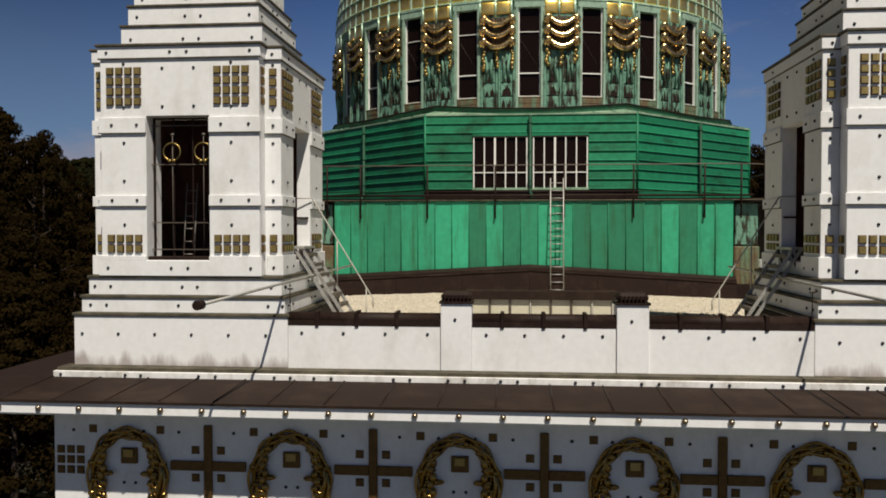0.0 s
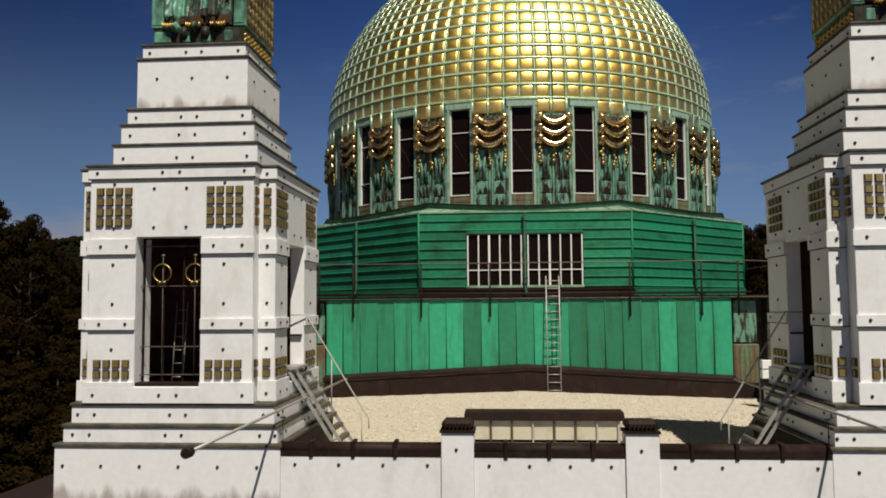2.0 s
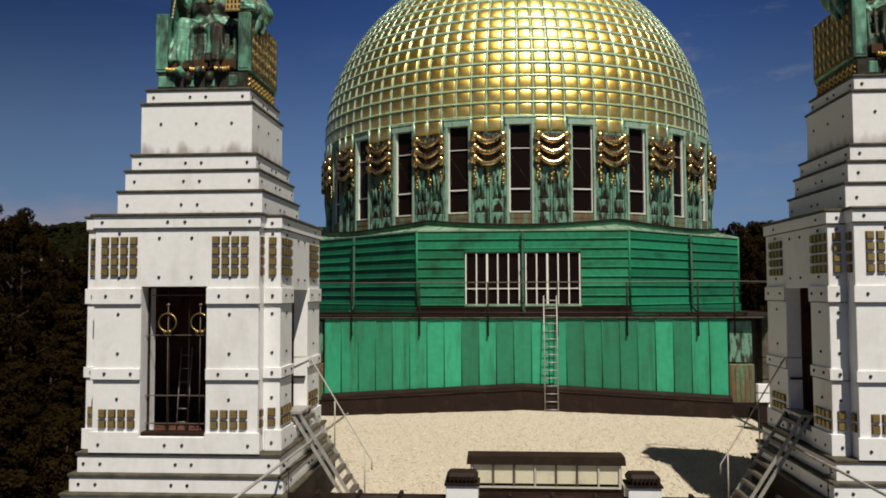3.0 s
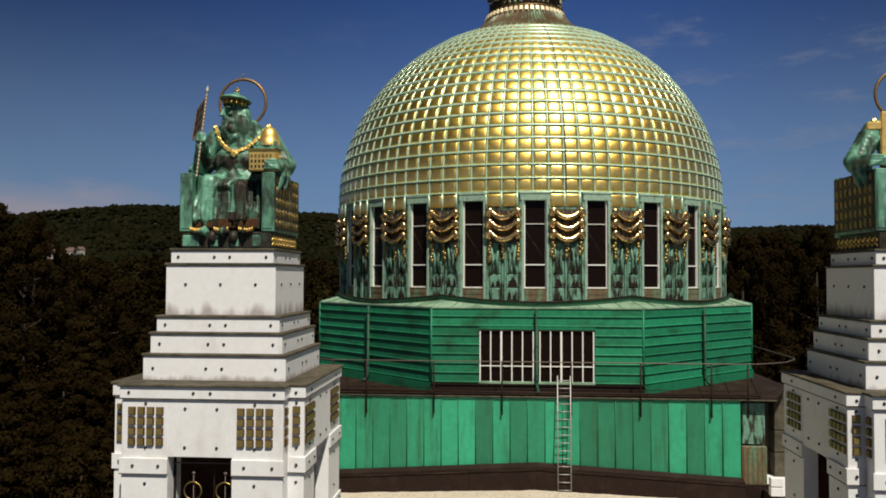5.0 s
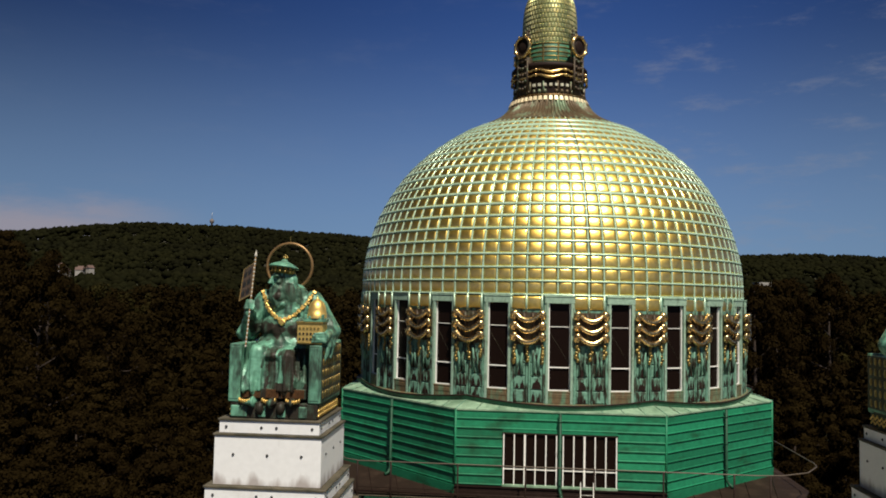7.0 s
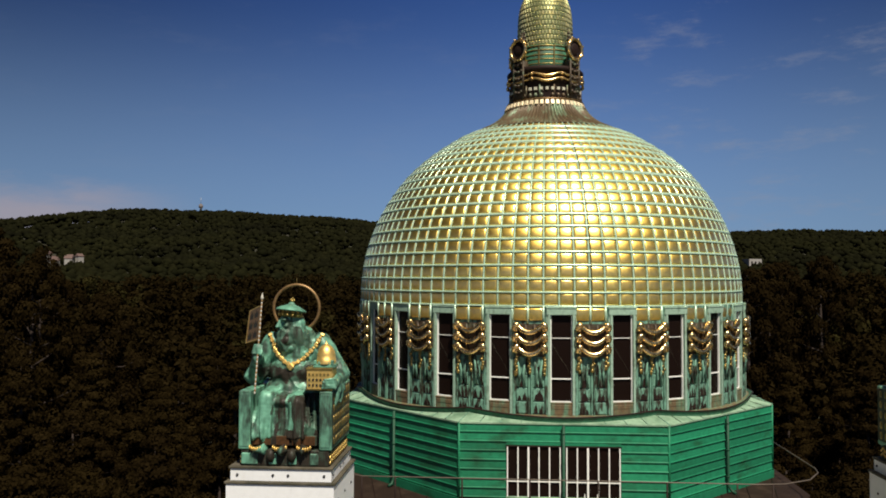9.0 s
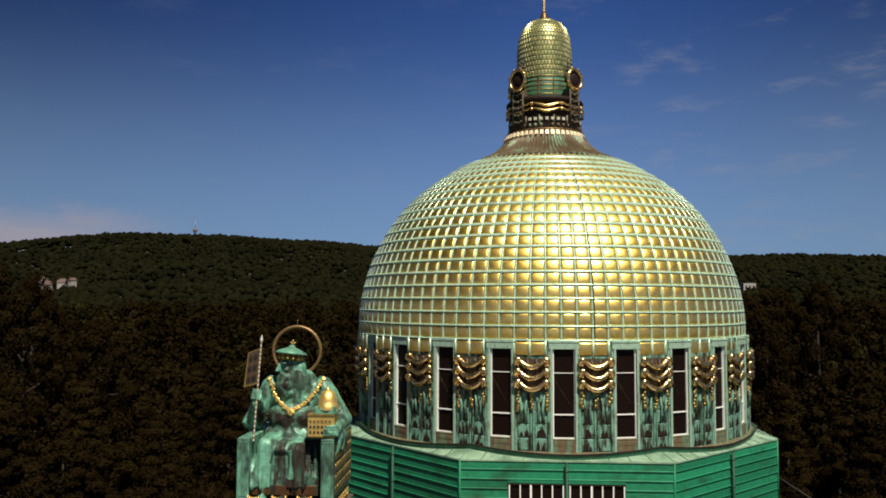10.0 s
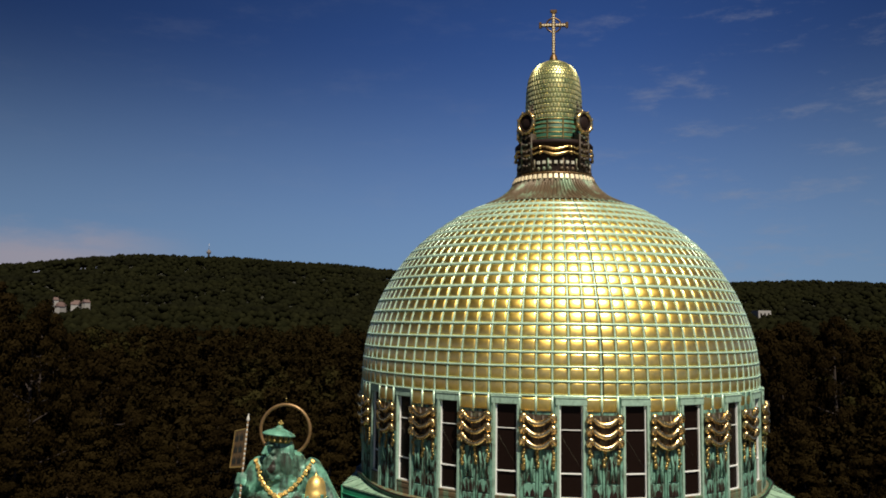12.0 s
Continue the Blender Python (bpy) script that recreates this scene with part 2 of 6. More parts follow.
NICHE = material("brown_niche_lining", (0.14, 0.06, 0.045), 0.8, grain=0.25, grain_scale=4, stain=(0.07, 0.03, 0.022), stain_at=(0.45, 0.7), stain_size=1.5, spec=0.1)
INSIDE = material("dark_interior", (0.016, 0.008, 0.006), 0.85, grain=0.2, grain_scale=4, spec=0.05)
WHITE_PAINT = material("white_window_paint", (0.78, 0.77, 0.72), 0.45, grain=0.05)
ALU = material("galvanised_steel", (0.40, 0.39, 0.36), 0.5, metal=0.45, grain=0.2, grain_scale=25, stain=(0.16, 0.12, 0.09), stain_at=(0.55, 0.75), stain_size=6)
STEP_IRON = material("grey_iron", (0.26, 0.24, 0.21), 0.5, metal=0.4, grain=0.2, grain_scale=20)
TREAD = material("rusty_tread", (0.12, 0.10, 0.08), 0.6, metal=0.3, grain=0.25, grain_scale=20)
RAIL = material("brown_rail", (0.11, 0.085, 0.065), 0.55, metal=0.2, grain=0.2, grain_scale=10)
STUD = material("dark_brass_stud", (0.26, 0.21, 0.15), 0.3, metal=0.9, grain=0.2, grain_scale=20)
STEEL_PALE = material("pale_weathered_rail", (0.40, 0.38, 0.33), 0.55, grain=0.15)
CREAM = material("cream_panel", (0.55, 0.52, 0.40), 0.5, grain=0.08, stain=(0.34, 0.31, 0.22), stain_at=(0.5, 0.8), stain_size=2)
GRAVEL = material("pale_gravel", (0.52, 0.465, 0.37), 0.9, grain=0.42, grain_scale=26, stain=(0.44, 0.37, 0.28), stain_at=(0.45, 0.75), stain_size=7, bump=0.9, bump_scale=18)
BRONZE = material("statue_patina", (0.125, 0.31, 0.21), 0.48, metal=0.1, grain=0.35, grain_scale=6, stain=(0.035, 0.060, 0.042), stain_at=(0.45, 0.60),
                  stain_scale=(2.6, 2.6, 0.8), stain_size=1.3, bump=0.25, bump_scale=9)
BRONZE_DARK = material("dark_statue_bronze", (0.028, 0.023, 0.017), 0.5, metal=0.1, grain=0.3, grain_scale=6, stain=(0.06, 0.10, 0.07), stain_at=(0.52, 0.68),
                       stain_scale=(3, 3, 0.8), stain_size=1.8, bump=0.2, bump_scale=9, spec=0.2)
BRONZE_MID = material("mid_statue_bronze", (0.062, 0.125, 0.085), 0.5, metal=0.1, grain=0.35, grain_scale=6, stain=(0.030, 0.030, 0.021), stain_at=(0.45, 0.62),
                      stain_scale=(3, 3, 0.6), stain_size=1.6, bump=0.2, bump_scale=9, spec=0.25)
FRINGE = material("brown_fringe", (0.10, 0.045, 0.016), 0.55, metal=0.3, grain=0.3, grain_scale=14)
BANNER = material("pale_gilded_banner", (0.26, 0.155, 0.065), 0.45, metal=0.6, grain=0.2, grain_scale=12)
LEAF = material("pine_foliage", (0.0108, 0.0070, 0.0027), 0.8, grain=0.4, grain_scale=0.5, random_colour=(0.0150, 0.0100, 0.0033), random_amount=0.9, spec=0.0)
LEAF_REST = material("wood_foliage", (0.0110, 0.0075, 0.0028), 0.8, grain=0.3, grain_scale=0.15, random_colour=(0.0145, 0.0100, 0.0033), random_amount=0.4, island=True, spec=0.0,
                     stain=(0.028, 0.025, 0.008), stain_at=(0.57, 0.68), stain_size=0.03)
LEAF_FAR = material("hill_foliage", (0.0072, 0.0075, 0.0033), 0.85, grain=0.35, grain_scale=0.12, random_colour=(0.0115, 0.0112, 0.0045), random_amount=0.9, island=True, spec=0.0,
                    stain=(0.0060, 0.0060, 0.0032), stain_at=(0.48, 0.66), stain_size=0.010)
BARK = material("bark", (0.035, 0.022, 0.015), 0.9, grain=0.3, grain_scale=6, bump=0.4, bump_scale=8)
EARTH = material("forest_floor", (0.018, 0.016, 0.008), 0.95, grain=0.35, grain_scale=0.4, stain=(0.03, 0.032, 0.012), stain_at=(0.45, 0.7), stain_size=0.02)
UNSEEN_GROUND = material("unseen_pale_ground", (0.05, 0.05, 0.025), 0.9, grain=0.3, grain_scale=0.5, stain=(0.09, 0.08, 0.06), stain_at=(0.48, 0.6), stain_size=0.03)
PLASTER = material("far_plaster", (0.28, 0.26, 0.235), 0.8, grain=0.05)
LOOKOUT = material("weathered_concrete", (0.13, 0.11, 0.10), 0.8, grain=0.1)
ROOFTILE = material("far_roof", (0.10, 0.06, 0.05), 0.8, grain=0.2)


# ---- building blocks ----
def thing(name, x, y, z, label, category, group="", kind=""):
    e = new(name)
    e.matrix_world = pose(x, y, z)
    e.empty_display_size = 0.3
    return tagged(e, label, category, group, kind)


def to_mesh(name, bm, mat, smooth=False):
    me = bpy.data.meshes.new(name)
    bmesh.ops.recalc_face_normals(bm, faces=bm.faces)
    bm.to_mesh(me)
    bm.free()
    for m in (mat if isinstance(mat, (list, tuple)) else [mat]):
        me.materials.append(m)
    if smooth:
        me.shade_smooth()
    return me


def part(name, bm, mat, parent, label="", smooth=False):
    ob = new(name, to_mesh(name, bm, mat, smooth))
    ob.parent = parent
    return tagged(ob, label)


def piece(name, me, parent, m):
    ob = new(name, me)
    ob.parent = parent
    ob.matrix_local = m
    return ob


def box(bm, x0, x1, y0, y1, z0, z1, bevel=0.0, mat=0):
    x0, x1, y0, y1, z0, z1 = min(x0, x1), max(x0, x1), min(y0, y1), max(y0, y1), min(z0, z1), max(z0, z1)
    if not bevel:
        v = [bm.verts.new((x, y, z)) for z in (z0, z1) for x, y in ((x0, y0), (x1, y0), (x1, y1), (x0, y1))]
        for q in ((3, 2, 1, 0), (4, 5, 6, 7), (0, 1, 5, 4), (1, 2, 6, 5), (2, 3, 7, 6), (3, 0, 4, 7)):
            bm.faces.new([v[i] for i in q]).material_index = mat
        return
    # chamfered box: three points at each corner
    d = min(bevel, 0.45 * min(x1 - x0, y1 - y0, z1 - z0))
    P = {}
    for i, (x, ex) in enumerate(((x0, 1), (x1, -1))):
        for j, (y, ey) in enumerate(((y0, 1), (y1, -1))):
            for k, (z, ez) in enumerate(((z0, 1), (z1, -1))):
                P[i, j, k] = (bm.verts.new((x, y + ey * d, z + ez * d)), bm.verts.new((x + ex * d, y, z + ez * d)), bm.verts.new((x + ex * d, y + ey * d, z)))
    faces = []
    for i in (0, 1):
        faces.append([P[i, 0, 0][0], P[i, 1, 0][0], P[i, 1, 1][0], P[i, 0, 1][0]])
        faces.append([P[0, i, 0][1], P[1, i, 0][1], P[1, i, 1][1], P[0, i, 1][1]])
        faces.append([P[0, 0, i][2], P[1, 0, i][2], P[1, 1, i][2], P[0, 1, i][2]])
    for i in (0, 1):
        for j in (0, 1):
            faces.append([P[i, j, 0][0], P[i, j, 0][1], P[i, j, 1][1], P[i, j, 1][0]])
            faces.append([P[i, 0, j][0], P[i, 0, j][2], P[i, 1, j][2], P[i, 1, j][0]])
            faces.append([P[0, i, j][1], P[0, i, j][2], P[1, i, j][2], P[1, i, j][1]])
    for c in P.values():
        faces.append(list(c))
    for f in faces:
        bm.faces.new(f).material_index = mat


def blocks(*rows, bevel=0.0):
    bm = bmesh.new()
    for r in rows:
        box(bm, *r, bevel=bevel)
    return bm


def tube(bm, pts, r, seg=8, mat=0, closed=False, cap=True):
    """A round bar along points; r is one radius or one for each point."""
    pts = [Vector(p) for p in pts]
    n = len(pts)
    rs = r if isinstance(r, (list, tuple)) else [r] * n
    rings = []
    side = None
    for i, p in enumerate(pts):
        a = pts[(i - 1) % n] if closed or i > 0 else p
        b = pts[(i + 1) % n] if closed or i < n - 1 else p
        d = (b - a).normalized()
        if side is None or abs(side.dot(d)) > 0.95:
            side = d.cross(Vector((0, 0, 1))) if abs(d.z) < 0.9 else d.cross(Vector((0, 1, 0)))
        side = (side - d * side.dot(d)).normalized()
        up = d.cross(side)
        rings.append([bm.verts.new(p + (side * math.cos(2 * math.pi * k / seg) + up * math.sin(2 * math.pi * k / seg)) * rs[i]) for k in range(seg)])
    for i in range(n if closed else n - 1):
        A, B = rings[i], rings[(i + 1) % n]
        for k in range(seg):
            f = bm.faces.new((A[k], A[(k + 1) % seg], B[(k + 1) % seg], B[k]))
            f.material_index, f.smooth = mat, True
    if cap and not closed:
        for A in (rings[0][::-1], rings[-1]):
            f = bm.faces.new(A)
            f.material_index = mat


def lathe(bm, profile, seg, mat=0, smooth=True, a0=0.0, a1=360.0):
    full = abs(a1 - a0) >= 360
    n = seg if full else seg + 1
    rings = []
    for r, z in profile:
        rings.append([bm.verts.new((r * math.cos(radians(a0 + (a1 - a0) * k / seg)), r * math.sin(radians(a0 + (a1 - a0) * k / seg)), z)) for k in range(n)])
    for A, B in zip(rings, rings[1:]):
        for k in range(seg):
            f = bm.faces.new((A[k], A[(k + 1) % n], B[(k + 1) % n], B[k]))
            f.material_index, f.smooth = mat, smooth
    return rings


def ball(bm, x, y, z, rx, ry=None, rz=None, u=12, v=8, mat=0, turn=None):
    ry, rz = ry or rx, rz or rx
    m = Matrix.Translation((x, y, z)) @ (turn or Matrix.Identity(4)) @ Matrix.Diagonal((rx, ry, rz, 1))
    top, low = bm.verts.new(m @ Vector((0, 0, 1))), bm.verts.new(m @ Vector((0, 0, -1)))
    rows = []
    for j in range(1, v):
        t = math.pi * j / v
        rows.append([bm.verts.new(m @ Vector((math.sin(t) * math.cos(2 * math.pi * k / u), math.sin(t) * math.sin(2 * math.pi * k / u), math.cos(t)))) for k in range(u)])
    fs = []
    for k in range(u):
        n = (k + 1) % u
        fs.append((top, rows[0][k], rows[0][n]))
        fs.append((low, rows[-1][n], rows[-1][k]))
        for A, B in zip(rows, rows[1:]):
            fs.append((A[k], B[k], B[n], A[n]))
    for f in fs:
        q = bm.faces.new(f)
        q.material_index, q.smooth = mat, True


def ring(bm, centre, radius, r, axis="y", seg=32, mat=0, sx=1.0, sz=1.0, sides=8):
    pts = []
    for k in range(seg):
        a = 2 * math.pi * k / seg
        c, s_ = math.cos(a) * radius * sx, math.sin(a) * radius * sz
        pts.append(Vector(centre) + (Vector((c, 0, s_)) if axis == "y" else Vector((0, c, s_)) if axis == "x" else Vector((c, s_, 0))))
    tube(bm, pts, r, sides, mat, closed=True)


def rivet_mesh():
    bm = bmesh.new()
    lathe(bm, [(0.030, 0.0), (0.028, 0.014), (0.016, 0.024), (0.002, 0.027)], 8)
    return to_mesh("rivet", bm, RIVET, True)


def stud_mesh():
    bm = bmesh.new()
    lathe(bm, [(0.052, 0.0), (0.050, 0.025), (0.030, 0.05), (0.003, 0.058)], 12)
    return to_mesh("stud", bm, STUD, True)


def brass_mesh(size, depth=0.028):
    bm = bmesh.new()
    h = size / 2
    lo = [bm.verts.new((x, z, 0)) for x, z in ((-h, -h), (h, -h), (h, h), (-h, h))]
    hi = [bm.verts.new((x * 0.78, z * 0.78, depth)) for x, z in ((-h, -h), (h, -h), (h, h), (-h, h))]
    bm.faces.new(hi)
    # sides in the darker brass draw a dark border round the face
    for k in range(4):
        bm.faces.new((lo[k], lo[(k + 1) % 4], hi[(k + 1) % 4], hi[k])).material_index = 1
    return to_mesh("brass_tile", bm, [BRASS, BRASS_DARK])


RIVET_ME, STUD_ME, BRASS_ME = rivet_mesh(), stud_mesh(), brass_mesh(0.152, 0.045)
FRONT = pose(0, 0, 0, 90, 0, 0)          # a piece's +z turned towards -y


def front_at(x, y, z):
    return Matrix.Translation((x, y, z)) @ FRONT


def side_at(x, y, z, s):
    return Matrix.Translation((x, y, z)) @ pose(0, 0, 0, 0, 90 * s, 0)


# ---- ground and distance ----
GROUND_Z = -20.0


def land(x, y):
    """Height of the ground: level round the church, a wooded rise behind it, a valley and the long hill beyond."""
    d = math.hypot(x, y + 10)
    side = math.degrees(math.atan2(x, y + 42)) if y > -41 else 90.0
    back = max(0.0, min(1.0, (y + 60) / 140))
    near = 15.0 * max(0.0, min(1.0, (d - 45) / 110)) ** 1.2 * (0.25 + 0.75 * back)
    crest = 106 + 11 * math.exp(-((side + 22) / 11) ** 2) - 22 * max(0.0, min(1.0, (side + 12) / 20)) - 8 * max(0.0, min(1.0, (-24 - side) / 10)) - 7 * max(0.0, min(1.0, (side - 5) / 8))
    t = max(0.0, min(1.0, (d - 330) / 1200))
    far = (crest + 0) * (t * t * (3 - 2 * t)) * back
    roll = noise.noise((x * 0.006, y * 0.006, 0.0)) * 7 * min(1, max(0, d - 90) / 200) + noise.noise((x * 0.0018, y * 0.0018, 3.0)) * 16 * min(1, max(0, d - 400) / 600)
    return GROUND_Z + near + far + roll


def ground_sheet():
    bm = bmesh.new()
    radii = [0.1, 20, 36, 50, 65, 80, 100, 125, 150, 180, 220, 270, 330, 400, 480, 570, 670, 780, 900, 1020, 1150, 1280, 1400, 1480, 1560, 1700, 2000, 2600, 3600, 4800]
    seg = 120
    rings = []
    for r in radii:
        row = []
        for k in range(seg):
            a = 2 * math.pi * k / seg
            x, y = r * math.cos(a), -10 + r * math.sin(a)
            z = land(x, y)
            if r > 1560:
                z -= (r - 1560) * 0.035
            row.append(bm.verts.new((x, y, z)))
        rings.append(row)
    for i, (A, B) in enumerate(zip(rings, rings[1:])):
        for k in range(seg):
            f = bm.faces.new((A[k], A[(k + 1) % seg], B[(k + 1) % seg], B[k]))
            f.smooth = True
            # unseen paler ground in front, added to throw light up onto the dome
            if A[k].co.y < -36 and i < 18:
                f.material_index = 1
    bm.faces.new(rings[0])
    ob = new("ground", to_mesh("ground", bm, [EARTH, UNSEEN_GROUND], True))
    tagged(ob, "dark wooded ground, unseen paler ground added before the church", "ground", kind="structure")


ground_sheet()


# ---- facade block, cornice and terrace ----
def facade():
    """White-panelled front block under the cornice, with garlands, crosses and small dark squares."""
    wall = new("wall_front", to_mesh("wall_front", blocks((-8.71, 8.71, -27.48, -26.25, GROUND_Z - 1, 1.75)), WHITE))
    tagged(wall, "white stone front wall with gilded garlands and crosses", "wall", kind="structure")
    core = new("wall_core", to_mesh("wall_core", blocks((-9.1, 9.1, -26.25, -10.2, GROUND_Z - 1, 1.9), (-10.6, 10.6, -10.2, 12, GROUND_Z - 1, 2.2)), WHITE))
    tagged(core, "plain white stone body of the church", "wall", kind="structure")
    small = brass_mesh(0.145, 0.03)
    # cornice shade put into the colour: these squares get dark brass, black sides
    small.materials.clear()
    small.materials.append(BRASS_DARK)
    small.materials.append(BLACK)
    y = -27.48
    for i in range(6):
        cx = -7.33 + 2.932 * i
        g = bmesh.new()
        for k, (rr, off) in enumerate(((0.045, 0.0), (0.035, 0.055), (0.035, -0.055), (0.028, 0.10))):
            pts = []
            for j in range(48):
                a = 2 * math.pi * j / 48
                wob = 0.02 * math.sin(9 * a + 2.1 * k)
                rx, rz = 0.62 + off + wob, 0.82 + off + wob
                pts.append((math.cos(a) * rx, -0.05 - 0.03 * math.cos(7 * a + k), math.sin(a) * rz))
            tube(g, pts, rr, 6, closed=True)
        for e in (-1, 1):
            for j in range(9):
                z = -0.56 + 0.125 * j
                ball(g, e * (0.44 + 0.05 * (j % 2)), -0.06, z, 0.075, 0.06, 0.09, 7, 5)
                tube(g, [(e * 0.40, -0.05, z), (e * 0.52, -0.10, z + 0.08), (e * 0.60, -0.05, z + 0.02)], 0.03, 5)
            ball(g, e * 0.34, -0.07, 0.12, 0.10, 0.06, 0.05, 7, 5)
            ball(g, e * 0.64, -0.05, 0.30, 0.09, 0.06, 0.06, 7, 5)
            ball(g, e * 0.66, -0.05, -0.25, 0.08, 0.06, 0.06, 7, 5)
        for j in range(14):
            a = 2 * math.pi * j / 14
            ball(g, math.cos(a) * 0.60, -0.08, math.sin(a) * 0.80, 0.055 + 0.02 * (j % 3), 0.05, 0.055, 7, 5)
        ob = part("garland", g, GARLAND, wall, "tarnished gilded oval garland", True)
        ob.matrix_local = Matrix.Translation((cx, y - 0.02, 0.37))
        pl = bmesh.new()
        box(pl, -0.15, 0.15, -0.05, 0.0, -0.14, 0.14, 0.01, 0)
        box(pl, -0.09, 0.09, -0.09, -0.05, -0.02, 0.12, 0.01, 1)
        part("plaque", pl, [BRASS_DARK, BRASS], wall, "dark plaque with brass block").matrix_local = Matrix.Translation((cx + 0.02, y, 0.79))
        for dx in (-0.09, 0.12):
            piece("bolt", RIVET_ME, wall, front_at(cx + dx, y, 0.30))
        for dx in (-0.66, 0.58):
            piece("brass_tile", small, wall, front_at(cx + dx, y, 1.25))
        for dx in (-1.02, 0.92, -0.35, 0.28):
            piece("bolt", RIVET_ME, wall, front_at(cx + dx, y, 1.22))
    for i in range(5):
        cx = -5.87 + 2.927 * i
        c = bmesh.new()
        box(c, -0.075, 0.075, -0.06, 0, -1.1, 0.72, 0.012)
        box(c, -0.68, -0.075, -0.06, 0, -0.085, 0.085, 0.012)
        box(c, 0.075, 0.68, -0.06, 0, -0.085, 0.085, 0.012)
        part("cross", c, BRASS_DARK, wall, "dark gilded cross").matrix_local = Matrix.Translation((cx, y, 0.64))
        for dx in (-0.24, 0.22):
            for dz in (0.27, -0.22):
                piece("brass_tile", small, wall, front_at(cx + dx, y, 0.64 + dz))
    for side in (-1, 1):
        for i in range(3):
            for j in range(3):
                piece("brass_tile", small, wall, front_at(side * (8.59 - 0.182 * i), y, 0.87 - 0.182 * j))


facade()


def cornice():
    c = thing("cornice", 0, -26.8, 1.75, "white cornice with brass studs and brown sheet-metal top", "cornice", kind="structure")
    x0, yf, yb = 10.85, -28.45 + 26.8, -0.05
    part("soffit", blocks((-x0 + 0.1, x0 - 0.1, yf + 0.1, 0.0, -0.06, 0.0)), WHITE, c)
    part("fascia", blocks((-x0, x0, yf, yf + 0.12, -0.02, 0.17), bevel=0.01), WHITE, c)
    part("fascia", blocks((-x0, -x0 + 0.12, yf + 0.12, 14, -0.02, 0.17), bevel=0.01), WHITE, c)
    part("fascia", blocks((x0 - 0.12, x0, yf + 0.12, 14, -0.02, 0.17), bevel=0.01), WHITE, c)
    part("drip_edge", blocks((-x0 - 0.03, x0 + 0.03, yf - 0.04, yf + 0.1, 0.172, 0.215)), LEAD, c)
    xs = [-10.85] + [-9.1 + 0.92 * k for k in range(21)] + [10.85]
    for a, b in zip(xs, xs[1:]):
        if b - a < 0.2:
            continue
        bm = bmesh.new()
        z0, z1 = 0.19, 0.27
        lo = [bm.verts.new(p) for p in ((a + 0.008, yf + 0.02, z0), (b - 0.008, yf + 0.02, z0), (b - 0.008, yb, z1), (a + 0.008, yb, z1))]
        hi = [bm.verts.new((v.co.x, v.co.y, v.co.z + 0.025)) for v in lo]
        bm.faces.new(hi)
        for k in range(4):
            bm.faces.new((lo[k], lo[(k + 1) % 4], hi[(k + 1) % 4], hi[k]))
        part("roof_sheet", bm, LEAD, c)
        sm = bmesh.new()
        tube(sm, [(b, yf + 0.03, z0 + 0.03), (b, yb, z1 + 0.03)], 0.016, 5)
        part("seam", sm, BLACK, c)
    for s in (-1, 1):
        part("roof_sheet", blocks((s * 9.15, s * 10.8, 0.0, 14, 0.15, 0.22)), LEAD, c)
    for k in range(31):
        piece("stud", STUD_ME, c, front_at(-10.5 + 0.70 * k, yf, 0.075))


cornice()


def parapet():
    p = thing("parapet", 0, -26.42, 2.0, "low white stone parapet with bolted slabs and black rolled coping", "parapet", kind="structure")
    part("plinth_band", blocks((-9.15, 9.15, -0.36, 0.1, -0.01, 0.14), bevel=0.008), WHITE_DIRTY, p, "stained white plinth band")
    part("gutter", blocks((-9.1, 9.1, -0.30, 0.1, 0.14, 0.20)), LEDGE, p, "mossy lead gutter")
    for a, b in ((-4.74, -1.88), (-1.30, 1.30), (1.88, 4.74)):
        part("slab", blocks((a, b, 0.0, 0.3, 0.2, 1.05)), WHITE, p)
        bm = bmesh.new()
        tube(bm, [(a, 0.12, 1.12), (b, 0.12, 1.12)], 0.125, 12)
        box(bm, a, b, -0.005, 0.3, 1.0, 1.10)
        part("coping", bm, BLACK, p, "black rolled metal coping")
        n = 3
        for k in range(n):
            x = a + 0.55 + 0.75 * k
            tie = bmesh.new()
            box(tie, x - 0.035, x + 0.035, -0.03, 0.27, 0.98, 1.275, 0.01)
            part("tie", tie, BLACK, p)
        for k in range(4):
            piece("rivet", RIVET_ME, p, front_at(a + 0.26 + (b - a - 0.5) * k / 3, 0.0, 0.86))
    for x in (-1.59, 1.59):
        part("pier", blocks((x - 0.285, x + 0.285, -0.04, 0.42, 0.2, 1.43), bevel=0.008), WHITE, p, "white stone pier")
        cap = bmesh.new()
        box(cap, x - 0.31, x + 0.31, -0.07, 0.46, 1.43, 1.47)
        box(cap, x - 0.28, x + 0.28, -0.04, 0.43, 1.47, 1.645, 0.06)
        for k in range(7):
            xx = x - 0.21 + 0.07 * k
            box(cap, xx - 0.014, xx + 0.014, -0.058, 0.0, 1.46, 1.60, 0.006)
        part("pier_cap", cap, BLACK, p, "ribbed black metal pier cap")
        piece("rivet", RIVET_ME, p, front_at(x - 0.02, -0.04, 1.14))
    for x in (-9.0, -7.74, -7.44, -6.33, -6.01, -4.9, -4.6, -4.16, -3.84, -2.7, -2.4, -1.71, -1.41, -0.77, -0.47, 0.55, 0.86, 1.7, 2.0, 2.9, 3.2, 4.1, 4.4, 5.5, 5.8, 6.9, 7.2, 8.3, 8.6):
        piece("rivet", RIVET_ME, p, front_at(x, -0.36, 0.08))


parapet()


